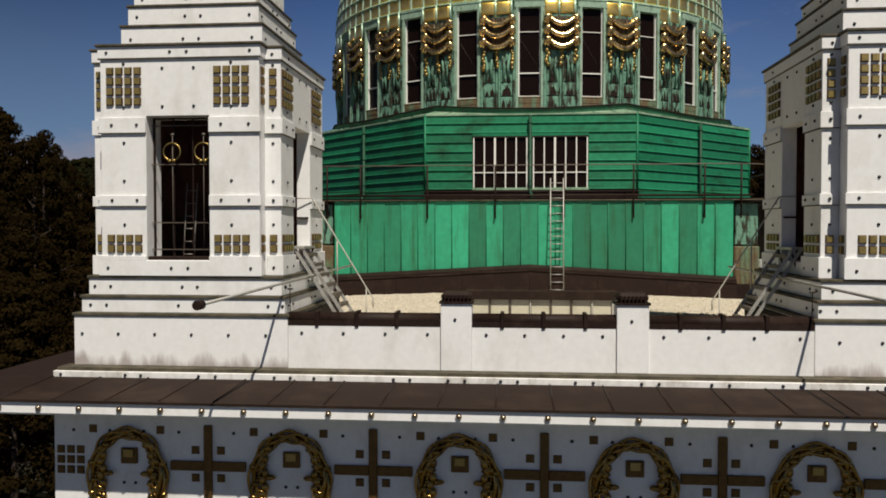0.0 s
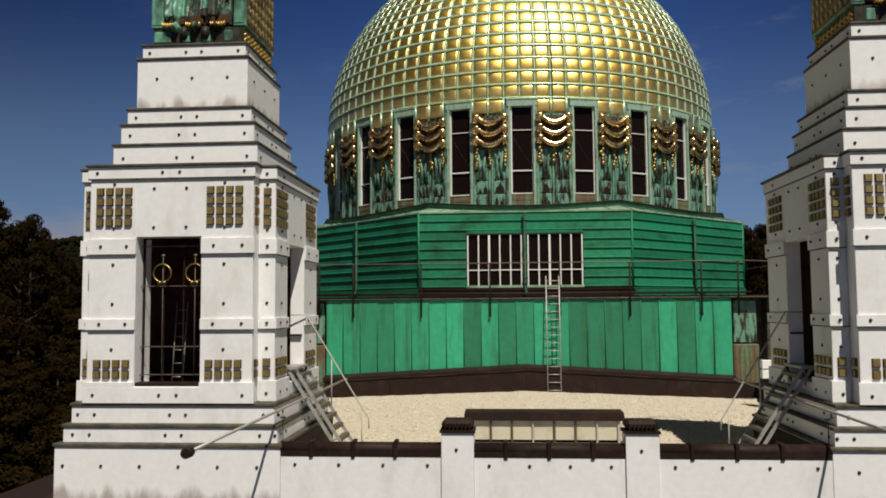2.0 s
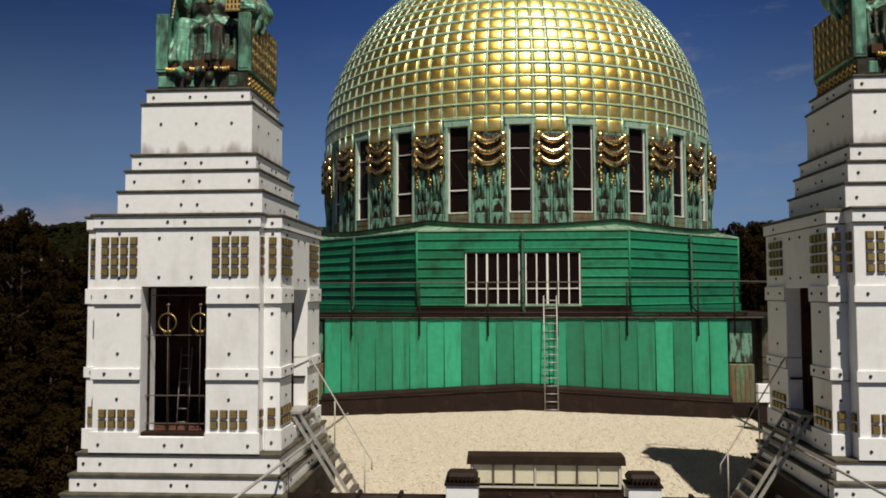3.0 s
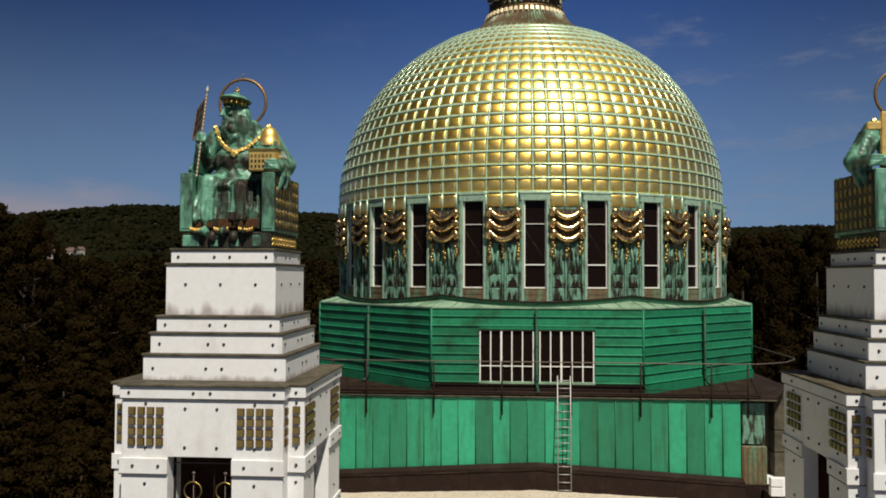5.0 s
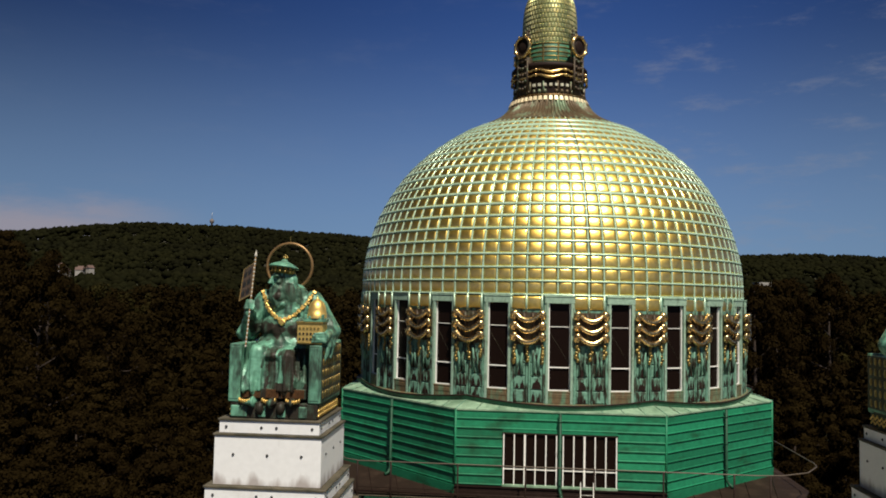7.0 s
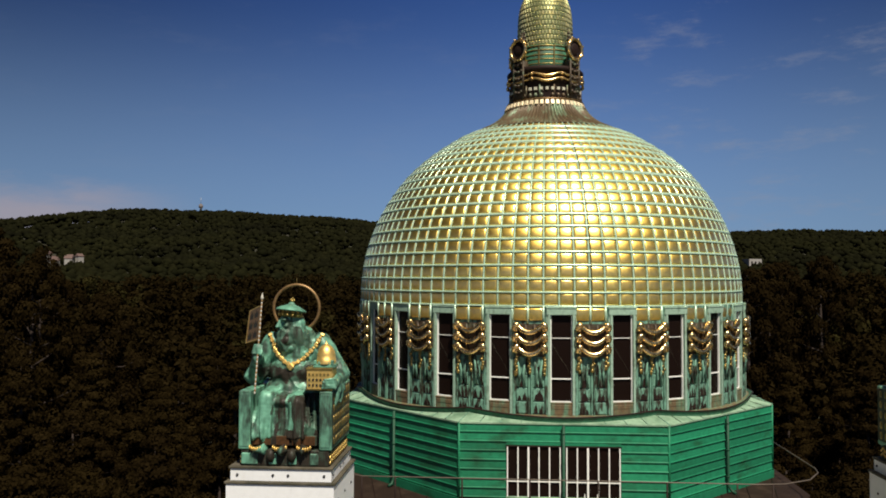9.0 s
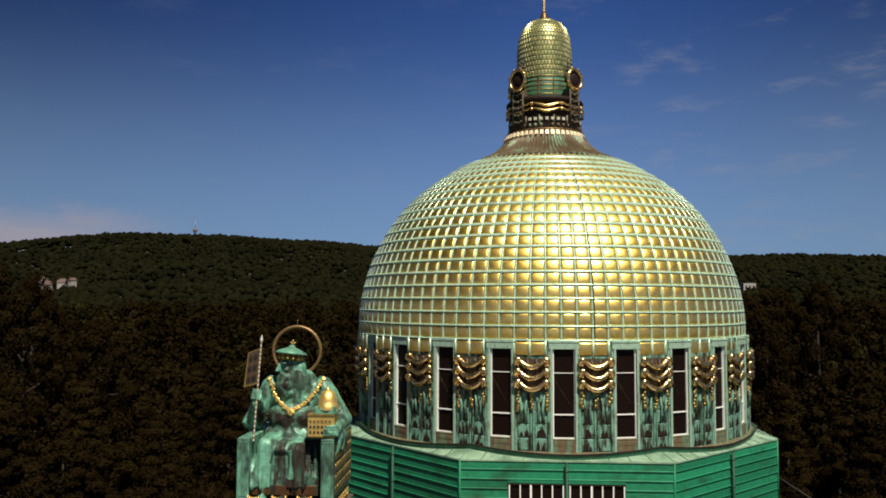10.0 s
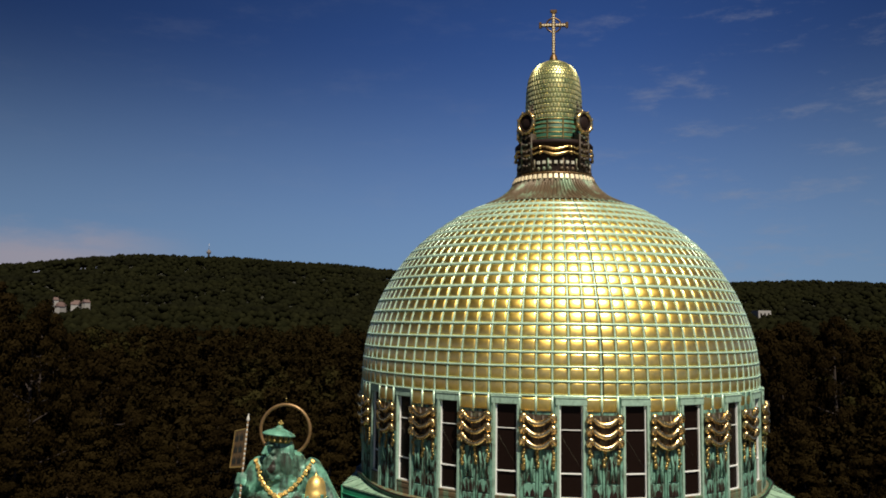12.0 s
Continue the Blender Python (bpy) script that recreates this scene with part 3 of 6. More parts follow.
def terrace():
    bm = bmesh.new()
    nx, ny = 60, 60
    grid = []
    for j in range(ny + 1):
        row = []
        for i in range(nx + 1):
            x, y = -8.3 + 16.6 * i / nx, -26.1 + 15.3 * j / ny
            z = 2.5 - 0.035 * abs(x) + 0.02 * noise.noise((x * 2.1, y * 2.1, 0)) + 0.02 * noise.noise((x * 7, y * 7, 4))
            row.append(bm.verts.new((x, y, z)))
        grid.append(row)
    for A, B in zip(grid, grid[1:]):
        for k in range(nx):
            bm.faces.new((A[k], A[k + 1], B[k + 1], B[k])).smooth = True
    ob = new("roof_terrace", to_mesh("roof_terrace", bm, GRAVEL))
    tagged(ob, "flat roof terrace covered with pale gravel", "roof", kind="structure")
    # loose pebbles over the whole terrace
    rs = np.random.RandomState(5)
    n = 9000
    x, y = rs.uniform(-8.1, 8.1, n), rs.uniform(-25.7, -11.2, n)
    size = rs.uniform(0.02, 0.05, n)
    z = 2.5 - 0.035 * np.abs(x) + 0.012
    unit = np.array([(1, 0, 0), (-0.5, 0.87, 0), (-0.5, -0.87, 0), (0.1, 0.05, 0.8)])
    turn = rs.uniform(0, 6.28, n)
    c, s_ = np.cos(turn), np.sin(turn)
    px = (unit[None, :, 0] * c[:, None] - unit[None, :, 1] * s_[:, None]) * size[:, None] + x[:, None]
    py = (unit[None, :, 0] * s_[:, None] + unit[None, :, 1] * c[:, None]) * size[:, None] + y[:, None]
    pz = unit[None, :, 2] * size[:, None] + z[:, None]
    verts = np.stack([px, py, pz], 2).reshape(-1, 3)
    base = (np.arange(n) * 4)[:, None]
    faces = np.concatenate([base + np.array([[0, 1, 3]]), base + np.array([[1, 2, 3]]), base + np.array([[2, 0, 3]])])
    me = bpy.data.meshes.new("gravel")
    me.from_pydata(verts.tolist(), [], faces.tolist())
    me.materials.append(GRAVEL)
    tagged(new("gravel", me), "loose pale gravel stones on the terrace", "gravel", kind="stuff")
    edge = new("terrace_edge", to_mesh("terrace_edge", blocks((-8.75, -8.3, -22.4, -10.4, 1.9, 2.62), (8.3, 8.75, -22.4, -10.4, 1.9, 2.62)), LEAD))
    tagged(edge, "brown sheet-metal edge of the gravel terrace", "roof edge", kind="structure")


terrace()


# ---- podium under the octagon ----
def podium():
    p = thing("podium", 0, -10.5, 2.0, "green copper-clad podium wall below the octagon", "wall", kind="structure")
    part("core", blocks((-7.5, 7.5, 0.06, 1.5, 0.2, 3.9), (-8.6, 8.6, 1.5, 22, 0.2, 3.85)), RUST, p)
    n = 23
    for k in range(n):
        a = -7.5 + 15.0 * k / n
        b = a + 15.0 / n
        mid = (a + b) / 2
        za, zb = 1.02 + 0.42 * (1 - abs(a) / 7.5), 1.02 + 0.42 * (1 - abs(b) / 7.5)
        bm = bmesh.new()
        d = 0.03 * ((k * 7) % 3) / 3
        lo = [bm.verts.new(v) for v in ((a + 0.012, -d, za), (b - 0.012, -d, zb), (b - 0.012, -d, 3.86), (a + 0.012, -d, 3.86))]
        hi = [bm.verts.new((v.co.x, 0.08, v.co.z)) for v in lo]
        bm.faces.new(lo)
        for j in range(4):
            bm.faces.new((lo[j], lo[(j + 1) % 4], hi[(j + 1) % 4], hi[j]))
        part("panel", bm, GREEN_WALL, p)
        if k:
            sm = bmesh.new()
            tube(sm, [(a, -0.035, za), (a, -0.035, 3.86)], 0.016, 5)
            part("seam", sm, GREEN_BOARD, p)
    # black apron that runs down to the gravel, higher in the middle
    for k in range(6):
        a, b = -7.55 + 15.1 * k / 6, -7.55 + 15.1 * (k + 1) / 6
        za, zb = 1.02 + 0.42 * (1 - min(1, abs(a) / 7.5)), 1.02 + 0.42 * (1 - min(1, abs(b) / 7.5))
        bm = bmesh.new()
        top = [bm.verts.new(v) for v in ((a, -0.06, za + 0.02), (b, -0.06, zb + 0.02))]
        lip = [bm.verts.new(v) for v in ((a, -0.34, za - 0.08), (b, -0.34, zb - 0.08))]
        low = [bm.verts.new(v) for v in ((a + 0.01, -0.40, 0.15), (b - 0.01, -0.40, 0.15))]
        bk = [bm.verts.new(v) for v in ((a, 0.05, 0.15), (b, 0.05, 0.15))]
        for A, B in ((top, lip), (lip, low), (low, bk), (bk, top)):
            bm.faces.new((A[0], A[1], B[1], B[0]))
        for i in (0, 1):
            bm.faces.new((top[i], lip[i], low[i], bk[i]))
        part("apron", bm, BLACK, p, "black sheet-metal apron")
        roll = bmesh.new()
        tube(roll, [(a, -0.36, za - 0.20), (b, -0.36, zb - 0.20)], 0.03, 6)
        part("apron_roll", roll, LEAD, p)
    for s in (-1, 1):
        w = bmesh.new()
        box(w, s * 7.62, s * 8.45, 0.25, 0.9, 2.2, 3.75, 0.03, 0)
        box(w, s * 7.58, s * 8.5, 0.2, 0.9, 0.6, 2.15, 0.03, 1)
        for k in range(5):
            x = s * (7.66 + 0.17 * k)
            box(w, x - 0.015, x + 0.015, 0.18, 0.3, 0.7, 2.1, 0, 1)
        part("corner_pier", w, [PATINA, RUST], p, "weathered rusty copper corner pier")
        # recess beside the podium: its shade is put into the dark wall colour
        part("side_wall", blocks((s * 8.62, s * 9.9, 4.4, 19.5, 0.2, 3.85)), RUST_DARK, p, "side wall in dark brown that stands for the shaded recess")
        # white panels in shade: the piers are coloured dark grey to carry it
        for z0, z1 in ((0.2, 1.18), (1.22, 2.08), (2.12, 3.84)):
            part("side_pier", blocks((s * 9.92, s * 10.4, 3.75, 4.6, z0, z1), bevel=0.02), LEDGE, p, "white-panelled side pier in dark grey that stands for its shade")
        part("side_skirt", blocks((s * 7.5, s * 8.7, 0.12, 0.3, 0.2, 0.75)), BLACK, p)
    roof = bmesh.new()
    pts = [(-8.75, -0.045), (8.75, -0.045), (10.35, 3.4), (10.5, 12.0), (10.5, 20), (-10.5, 20), (-10.5, 12.0), (-10.35, 3.4)]
    lo = [roof.verts.new((x, y, 3.86)) for x, y in pts]
    hi = [roof.verts.new((x, y, 3.95)) for x, y in pts]
    roof.faces.new(hi)
    roof.faces.new(lo[::-1])
    for k in range(8):
        roof.faces.new((lo[k], lo[(k + 1) % 8], hi[(k + 1) % 8], hi[k]))
    part("roof", roof, LEAD, p, "brown sheet-metal roof round the octagon")
    for k in range(17):
        x = -8 + k
        sm = bmesh.new()
        tube(sm, [(x * 1.02, -0.1, 3.965), (x * 1.22, 6.5, 3.965)], 0.02, 5)
        part("roof_seam", sm, BLACK, p)
    g = bmesh.new()
    tube(g, [(-8.8, -0.07, 3.875), (8.8, -0.07, 3.875)], 0.03, 8)
    part("gutter", g, LEDGE, p, "pale gutter along the roof edge")
    g = bmesh.new()
    tube(g, [(-8.8, -0.10, 4.06), (8.2, -0.10, 4.05)], 0.04, 8)
    part("pipe", g, BLACK, p, "black pipe along the roof edge")


podium()


# ---- octagon ----
APO, SIDE = 9.87, 8.14
OCT_Z0, OCT_Z1 = 5.95, 9.2


def octagon():
    o = thing("octagon_base", 0, -0.06, OCT_Z0, "green copper octagon with boarded sides below the drum", "building part", kind="structure")
    o.matrix_world = pose(0.03, -0.06, OCT_Z0) @ Matrix.Diagonal((0.988, 1, 1, 1))
    h = OCT_Z1 - OCT_Z0
    core = bmesh.new()
    R = (APO - 0.10) / math.cos(math.pi / 8)
    lo = [core.verts.new((R * math.cos(math.pi / 8 + k * math.pi / 4), R * math.sin(math.pi / 8 + k * math.pi / 4), 0)) for k in range(8)]
    hi = [core.verts.new((v.co.x, v.co.y, h)) for v in lo]
    core.faces.new(hi)
    for k in range(8):
        core.faces.new((lo[k], lo[(k + 1) % 8], hi[(k + 1) % 8], hi[k]))
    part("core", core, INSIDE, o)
    # sheet boards, one strip above another, lapped
    n, z_lo = 8, 0.36
    step = (h - z_lo) / n

    def board(x0, x1, z0, z1):
        bm = bmesh.new()
        prof = [(-0.01, z1), (-0.035, z0 + 0.06), (-0.062, z0 + 0.035), (-0.062, z0 + 0.016), (-0.03, z0), (0.09, z0), (0.09, z1)]
        A = [bm.verts.new((x0, y, z)) for y, z in prof]
        B = [bm.verts.new((x1, y, z)) for y, z in prof]
        for k in range(len(prof)):
            bm.faces.new((A[k], A[(k + 1) % len(prof)], B[(k + 1) % len(prof)], B[k]))
        bm.faces.new(A[::-1])
        bm.faces.new(B)
        return to_mesh("board", bm, GREEN_BOARD)

    half = SIDE / 2
    left, right = {}, {}
    for k in range(n):
        z0, z1 = z_lo + k * step, z_lo + (k + 1) * step
        left[k], right[k] = board(-half, -0.01, z0, z1), board(0.01, half, z0, z1)
    for f in range(8):
        turn = pose(0, 0, 0, 0, 0, 45 * f) @ Matrix.Translation((0, -APO, 0))
        for k in range(n):
            z0, z1 = z_lo + k * step, z_lo + (k + 1) * step
            if f == 0 and z0 < 2.30:
                piece("board", board(-half, -2.24, z0, z1), o, turn)
                piece("board", board(2.24, half, z0, z1), o, turn)
            else:
                piece("board", left[k], o, turn)
                piece("board", right[k], o, turn)
        part("foot_strip", blocks((-half - 0.05, half + 0.05, -0.09, 0.05, 0.0, 0.33)), BLACK if f == 0 else GREEN_BOARD, o).matrix_local = turn
        pipe = bmesh.new()
        tube(pipe, [(0, -0.16, h - 0.05), (0, -0.16, 0.32), (0.05, -0.3, 0.12), (0.06, -0.5, 0.05)], 0.065, 8)
        for zz in (0.7, 1.8, 2.9):
            ring(pipe, (0, -0.16, zz), 0.07, 0.02, "z", 10)
        part("downpipe", pipe, PIPE, o, "copper downpipe").matrix_local = turn
        cn = bmesh.new()
        tube(cn, [(half + 0.02, -0.03, 0.3), (half + 0.02, -0.03, h)], 0.05, 6)
        part("corner_strip", cn, GREEN_BOARD, o).matrix_local = turn
    # the pair of barred windows
    for s in (-1, 1):
        w = bmesh.new()
        x0, x1 = (0.10, 2.22) if s > 0 else (-2.22, -0.10)
        box(w, x0, x1, 0.0, 0.10, 0.36, 2.40)
        win = part("window", w, GLASS, o, "dark window behind white bars")
        win.matrix_local = Matrix.Translation((0, -APO, 0))
        for k in range(6):
            xx = x0 + 0.03 + (x1 - x0 - 0.06) * k / 5
            wide = 0.075 if k == 2 else 0.045
            part("bar", blocks((xx - wide / 2, xx + wide / 2, -0.07, -0.02, 0.42, 2.36)), WHITE_PAINT, win)
        part("crossbar", blocks((x0, x1, -0.065, -0.025, 1.0, 1.035)), WHITE_PAINT, win)
        part("sill", blocks((x0 - 0.03, x1 + 0.03, -0.10, 0.0, 0.34, 0.43), bevel=0.006), PATINA_CAP, win, "pale window sill")
        part("lintel", blocks((x0 - 0.03, x1 + 0.03, -0.08, 0.0, 2.36, 2.41)), BLACK, win)
    above = min(z_lo + k * step for k in range(n) if z_lo + k * step >= 2.30)
    if above > 2.43:
        part("window_head", blocks((-2.24, 2.24, -0.05, 0.09, 2.412, above + 0.004)), GREEN_BOARD, o).matrix_local = Matrix.Translation((0, -APO, 0))
    # sloping cap between the octagon and the wavy gutter round the drum, which rises to a crest above each corner
    cap, gut, edge = bmesh.new(), bmesh.new(), []
    seg = 192
    outer, low, foot = [], [], []
    g_low, g_out, g_top, g_in, g_back = [], [], [], [], []
    for k in range(seg):
        a = 2 * math.pi * k / seg
        b = (a + math.pi / 8) % (math.pi / 4) - math.pi / 8
        r = (APO + 0.055) / math.cos(b)
        top = h + 0.23 + 0.24 * (abs(b) / (math.pi / 8)) ** 1.8
        rg = min(9.80, r - 0.03)
        c, s_ = math.cos(a), math.sin(a)
        low.append(cap.verts.new((r * c, r * s_, h - 0.03)))
        outer.append(cap.verts.new((r * c, r * s_, h + 0.025)))
        foot.append(cap.verts.new((rg * c, rg * s_, top - 0.20)))
        for row, rr, z in ((g_low, rg - 0.02, top - 0.24), (g_out, rg + 0.045, top - 0.03), (g_top, rg + 0.06, top), (g_in, rg - 0.01, top), (g_back, rg - 0.16, top - 0.20)):
            row.append(gut.verts.new((rr * c, rr * s_, z)))
        edge.append(((rg + 0.06) * c, (rg + 0.06) * s_, top))
    for k in range(seg):
        j = (k + 1) % seg
        for A, B in ((low, outer), (outer, foot)):
            cap.faces.new((A[k], A[j], B[j], B[k]))
        for A, B in ((g_low, g_out), (g_out, g_top), (g_top, g_in), (g_in, g_back)):
            gut.faces.new((A[k], A[j], B[j], B[k]))
    part("cap", cap, PATINA_CAP, o, "pale weathered copper cap")
    part("gutter", gut, GUTTER, o, "dark green copper gutter rising over the corners")
    rim = bmesh.new()
    tube(rim, edge, 0.032, 6, closed=True)
    part("gutter_rim", rim, BLACK, o, "dark gutter rim")
    for k in range(8):
        for d in (-13, -8.5, -4.2, 0, 4.2, 8.5, 13):
            a = radians(22.5 + 45 * k + d)
            b = radians(22.5 - abs(d))
            r = (APO + 0.06) / math.cos(b)
            top = h + 0.03 + 0.24 * (b / (math.pi / 8)) ** 1.8
            sm = bmesh.new()
            tube(sm, [(r * math.cos(a), r * math.sin(a), h + 0.035), (9.80 * math.cos(a), 9.80 * math.sin(a), top + 0.01)], 0.016, 5)
            part("cap_seam", sm, PATINA, o)


octagon()


# ---- drum with windows ----
RD = 9.42
DRUM_Z = 9.35


def drum():
    d = thing("drum", 0, 0, DRUM_Z, "round copper drum with tall dark windows and gilded garlands", "building part", kind="structure")
    base = bmesh.new()
    lathe(base, [(9.3, -0.04), (9.70, -0.04), (9.72, 0.03), (9.63, 0.06), (9.52, 0.10), (9.3, 0.13)], 96)
    part("base_moulding", base, RUST, d, "rusty round copper moulding")
    wall = bmesh.new()
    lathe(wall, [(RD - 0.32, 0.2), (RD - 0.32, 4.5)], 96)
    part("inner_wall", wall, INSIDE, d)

    # one bay, drawn flat in x (along the wall), y (outwards is minus) and z, then set on the circle
    half_w, half_p = 0.43, 0.70

    def curved(bm):
        for v in bm.verts:
            a = v.co.x / RD
            r = RD - v.co.y
            v.co = Vector((r * math.sin(a), -r * math.cos(a), v.co.z))
        return bm

    def cut_box(bm, x0, x1, *r, mat=0, n=1):
        for k in range(n):
            box(bm, x0 + (x1 - x0) * k / n, x0 + (x1 - x0) * (k + 1) / n, *r, mat=mat)

    jamb = bmesh.new()
    for s in (-1, 1):
        box(jamb, s * half_w, s * (half_w + 0.10), -0.09, 0.3, 0.10, 4.35, 0.01)
        box(jamb, s * (half_w + 0.10), s * (half_w + 0.17), -0.05, 0.3, 0.10, 4.25, 0.01)
    box(jamb, -half_w - 0.16, half_w + 0.16, -0.10, 0.3, 4.05, 4.36, 0.02)
    box(jamb, -half_w - 0.18, half_w + 0.18, -0.125, 0.0, 4.31, 4.37, 0.012)
    jamb_me = to_mesh("window", curved(jamb), PATINA_PALE)
    sill = bmesh.new()
    box(sill, -half_w, half_w, -0.07, 0.3, 0.10, 0.60, 0.02)
    box(sill, -half_w - 0.02, half_w + 0.02, -0.085, 0.0, 0.545, 0.60, 0.01)
    box(sill, -half_w + 0.04, half_w - 0.04, -0.080, 0.0, 0.34, 0.50, 0.01)
    sill_me = to_mesh("sill", curved(sill), RUST)
    pane = bmesh.new()
    for z0, z1 in ((0.62, 1.50), (1.54, 3.12), (3.16, 4.05)):
        box(pane, -half_w + 0.03, half_w - 0.03, 0.10, 0.13, z0, z1)
    pane_me = to_mesh("pane", curved(pane), GLASS)
    mull = bmesh.new()
    for s in (-1, 1):
        box(mull, s * (half_w - 0.04), s * half_w, 0.02, 0.09, 0.60, 4.05)
    for z in (0.60, 1.50):
        box(mull, -half_w, half_w, 0.03, 0.09, z, z + 0.045)
    box(mull, -half_w, half_w, 0.05, 0.09, 3.12, 3.145)
    mull_me = to_mesh("glazing_bars", curved(mull), WHITE_PAINT)
    brace = bmesh.new()
    tube(brace, [(-0.38, 0.095, 2.9), (0.38, 0.095, 1.7)], 0.004, 4)
    brace_me = to_mesh("brace", curved(brace), LEDGE)

    pier = bmesh.new()
    cut_box(pier, -half_p, half_p, -0.01, 0.3, 0.08, 4.40, n=4)
    # two columns of hammered panels between a middle rib and two side strips
    for x, w in ((-0.64, 0.055), (-0.055, 0.025), (0.055, 0.025), (0.64, 0.055)):
        box(pier, x - w, x + w, -0.075, 0.0, 0.10, 2.55, 0.012)
    for x in (-0.335, 0.335):
        for z0, z1 in ((0.14, 0.60), (0.64, 1.14), (1.18, 1.66), (1.70, 2.36)):
            box(pier, x - 0.225, x + 0.225, -0.045, 0.0, z0, z1, 0.022)
        for e in (-1, 1):
            tube(pier, [(x + e * 0.12, -0.06, 1.20), (x + e * 0.07, -0.11, 1.75), (x + e * 0.16, -0.08, 2.30)], [0.045, 0.06, 0.03], 6)
    pier_me = to_mesh("pier", curved(pier), PATINA)
    orn_mes, gap_mes = [], []
    for kind in range(4):
        rp = random.Random(60 + kind)
        orn = bmesh.new()
        for x in (-0.54, 0.0, 0.54):
            z = 2.36
            while z > 1.66 + 0.2 * rp.random():
                q = rp.uniform(0.055, 0.095)
                ball(orn, x + rp.uniform(-0.05, 0.05), -0.12, z, q, 0.055, q * rp.uniform(0.9, 1.4), 8, 6)
                z -= q * 1.7
        orn_mes.append(to_mesh("pendant", curved(orn), GOLD_OLD, True))
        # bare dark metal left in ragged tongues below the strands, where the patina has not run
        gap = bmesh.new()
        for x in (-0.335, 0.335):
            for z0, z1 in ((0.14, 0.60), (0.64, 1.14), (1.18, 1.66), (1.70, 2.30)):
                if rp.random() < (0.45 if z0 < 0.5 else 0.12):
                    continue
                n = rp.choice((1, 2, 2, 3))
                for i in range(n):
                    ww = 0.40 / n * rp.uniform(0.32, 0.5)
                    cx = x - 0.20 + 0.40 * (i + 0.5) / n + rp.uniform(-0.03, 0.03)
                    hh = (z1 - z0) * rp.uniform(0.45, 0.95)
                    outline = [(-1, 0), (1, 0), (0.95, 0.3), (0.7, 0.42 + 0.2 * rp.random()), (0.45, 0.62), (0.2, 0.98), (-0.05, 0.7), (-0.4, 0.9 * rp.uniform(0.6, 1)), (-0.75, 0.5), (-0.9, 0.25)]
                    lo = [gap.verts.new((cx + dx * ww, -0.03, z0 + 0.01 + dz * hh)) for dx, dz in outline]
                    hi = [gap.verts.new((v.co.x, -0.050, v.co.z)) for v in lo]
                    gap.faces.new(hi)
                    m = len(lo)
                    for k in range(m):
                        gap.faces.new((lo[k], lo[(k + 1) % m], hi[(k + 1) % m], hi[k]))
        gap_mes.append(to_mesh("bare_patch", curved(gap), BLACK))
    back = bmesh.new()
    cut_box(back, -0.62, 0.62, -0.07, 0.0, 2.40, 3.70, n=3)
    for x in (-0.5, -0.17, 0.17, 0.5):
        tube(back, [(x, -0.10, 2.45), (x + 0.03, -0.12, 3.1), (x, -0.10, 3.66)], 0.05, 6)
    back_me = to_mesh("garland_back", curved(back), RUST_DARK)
    gar = bmesh.new()
    pts, rad = [], []
    for k in range(33):
        u = -1 + 2 * k / 32
        pts.append((0.46 * u, -0.19 - 0.05 * (1 - u * u), 0.150 - 0.27 * (1 - u * u) ** 0.9))
        rad.append((0.086 + 0.026 * (1 - u * u)) * (1 + 0.07 * math.sin(3.1 * k)))
    tube(gar, pts, rad, 10)
    # ends that curl over and hang down outside
    for e in (-1, 1):
        tube(gar, [(e * 0.44, -0.20, 0.14), (e * 0.49, -0.22, 0.185), (e * 0.56, -0.23, 0.19), (e * 0.615, -0.22, 0.14), (e * 0.63, -0.20, 0.04), (e * 0.615, -0.18, -0.07)],
             [0.088, 0.098, 0.104, 0.10, 0.09, 0.07], 8)
        tube(gar, [(e * 0.53, -0.20, 0.10), (e * 0.535, -0.19, -0.02), (e * 0.53, -0.17, -0.10)], [0.06, 0.065, 0.045], 6)
        ball(gar, e * 0.55, -0.27, 0.12, 0.055, 0.05, 0.06, 8, 6)
    gar_me = to_mesh("garland", curved(gar), DRUM_GILT, True)
    for b in range(24):
        turn = pose(0, 0, 0, 0, 0, 15 * b)
        w = piece("window", jamb_me, d, turn)
        for nm, me in (("sill", sill_me), ("pane", pane_me), ("glazing_bars", mull_me), ("brace", brace_me)):
            piece(nm, me, w, Matrix.Identity(4))
        p = piece("pier", pier_me, d, turn @ pose(0, 0, 0, 0, 0, 7.5))
        piece("pendant", orn_mes[b * 7 % 4], p, Matrix.Identity(4))
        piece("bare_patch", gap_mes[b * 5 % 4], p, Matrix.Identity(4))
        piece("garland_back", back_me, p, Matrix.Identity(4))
        for z in (2.62, 3.05, 3.48):
            piece("garland", gar_me, p, Matrix.Translation((0, 0, z)))


drum()


# ---- dome ----
DOME_C, DOME_A, DOME_B = 14.0, 9.40, 9.30
ROWS, COLS = 21, 96
TILE_ROWS = 19            # the rows above these are the fluted neck
TOP_R = 3.35


def dome_point(s):
    """Radius and height at s, 0 at the foot row and 1 at the top row (even steps along the arc)."""
    a0, a1 = math.asin((13.75 - DOME_C) / DOME_B), math.acos(TOP_R / DOME_A)
    a = a0 + (a1 - a0) * s
    sink = 0.13 * max(0.0, min(1.0, (s - 0.58) / 0.22))
    return DOME_A * math.cos(a) ** 1.09, DOME_C + DOME_B * math.sin(a) - sink, a


STEPS = (0.0, 0.03, 0.075, 0.15, 0.5, 0.85, 0.925, 0.97, 1.0)
RISE = (0.0, 0.46, 0.70, 0.82, 1.0, 0.82, 0.70, 0.46, 0.0)


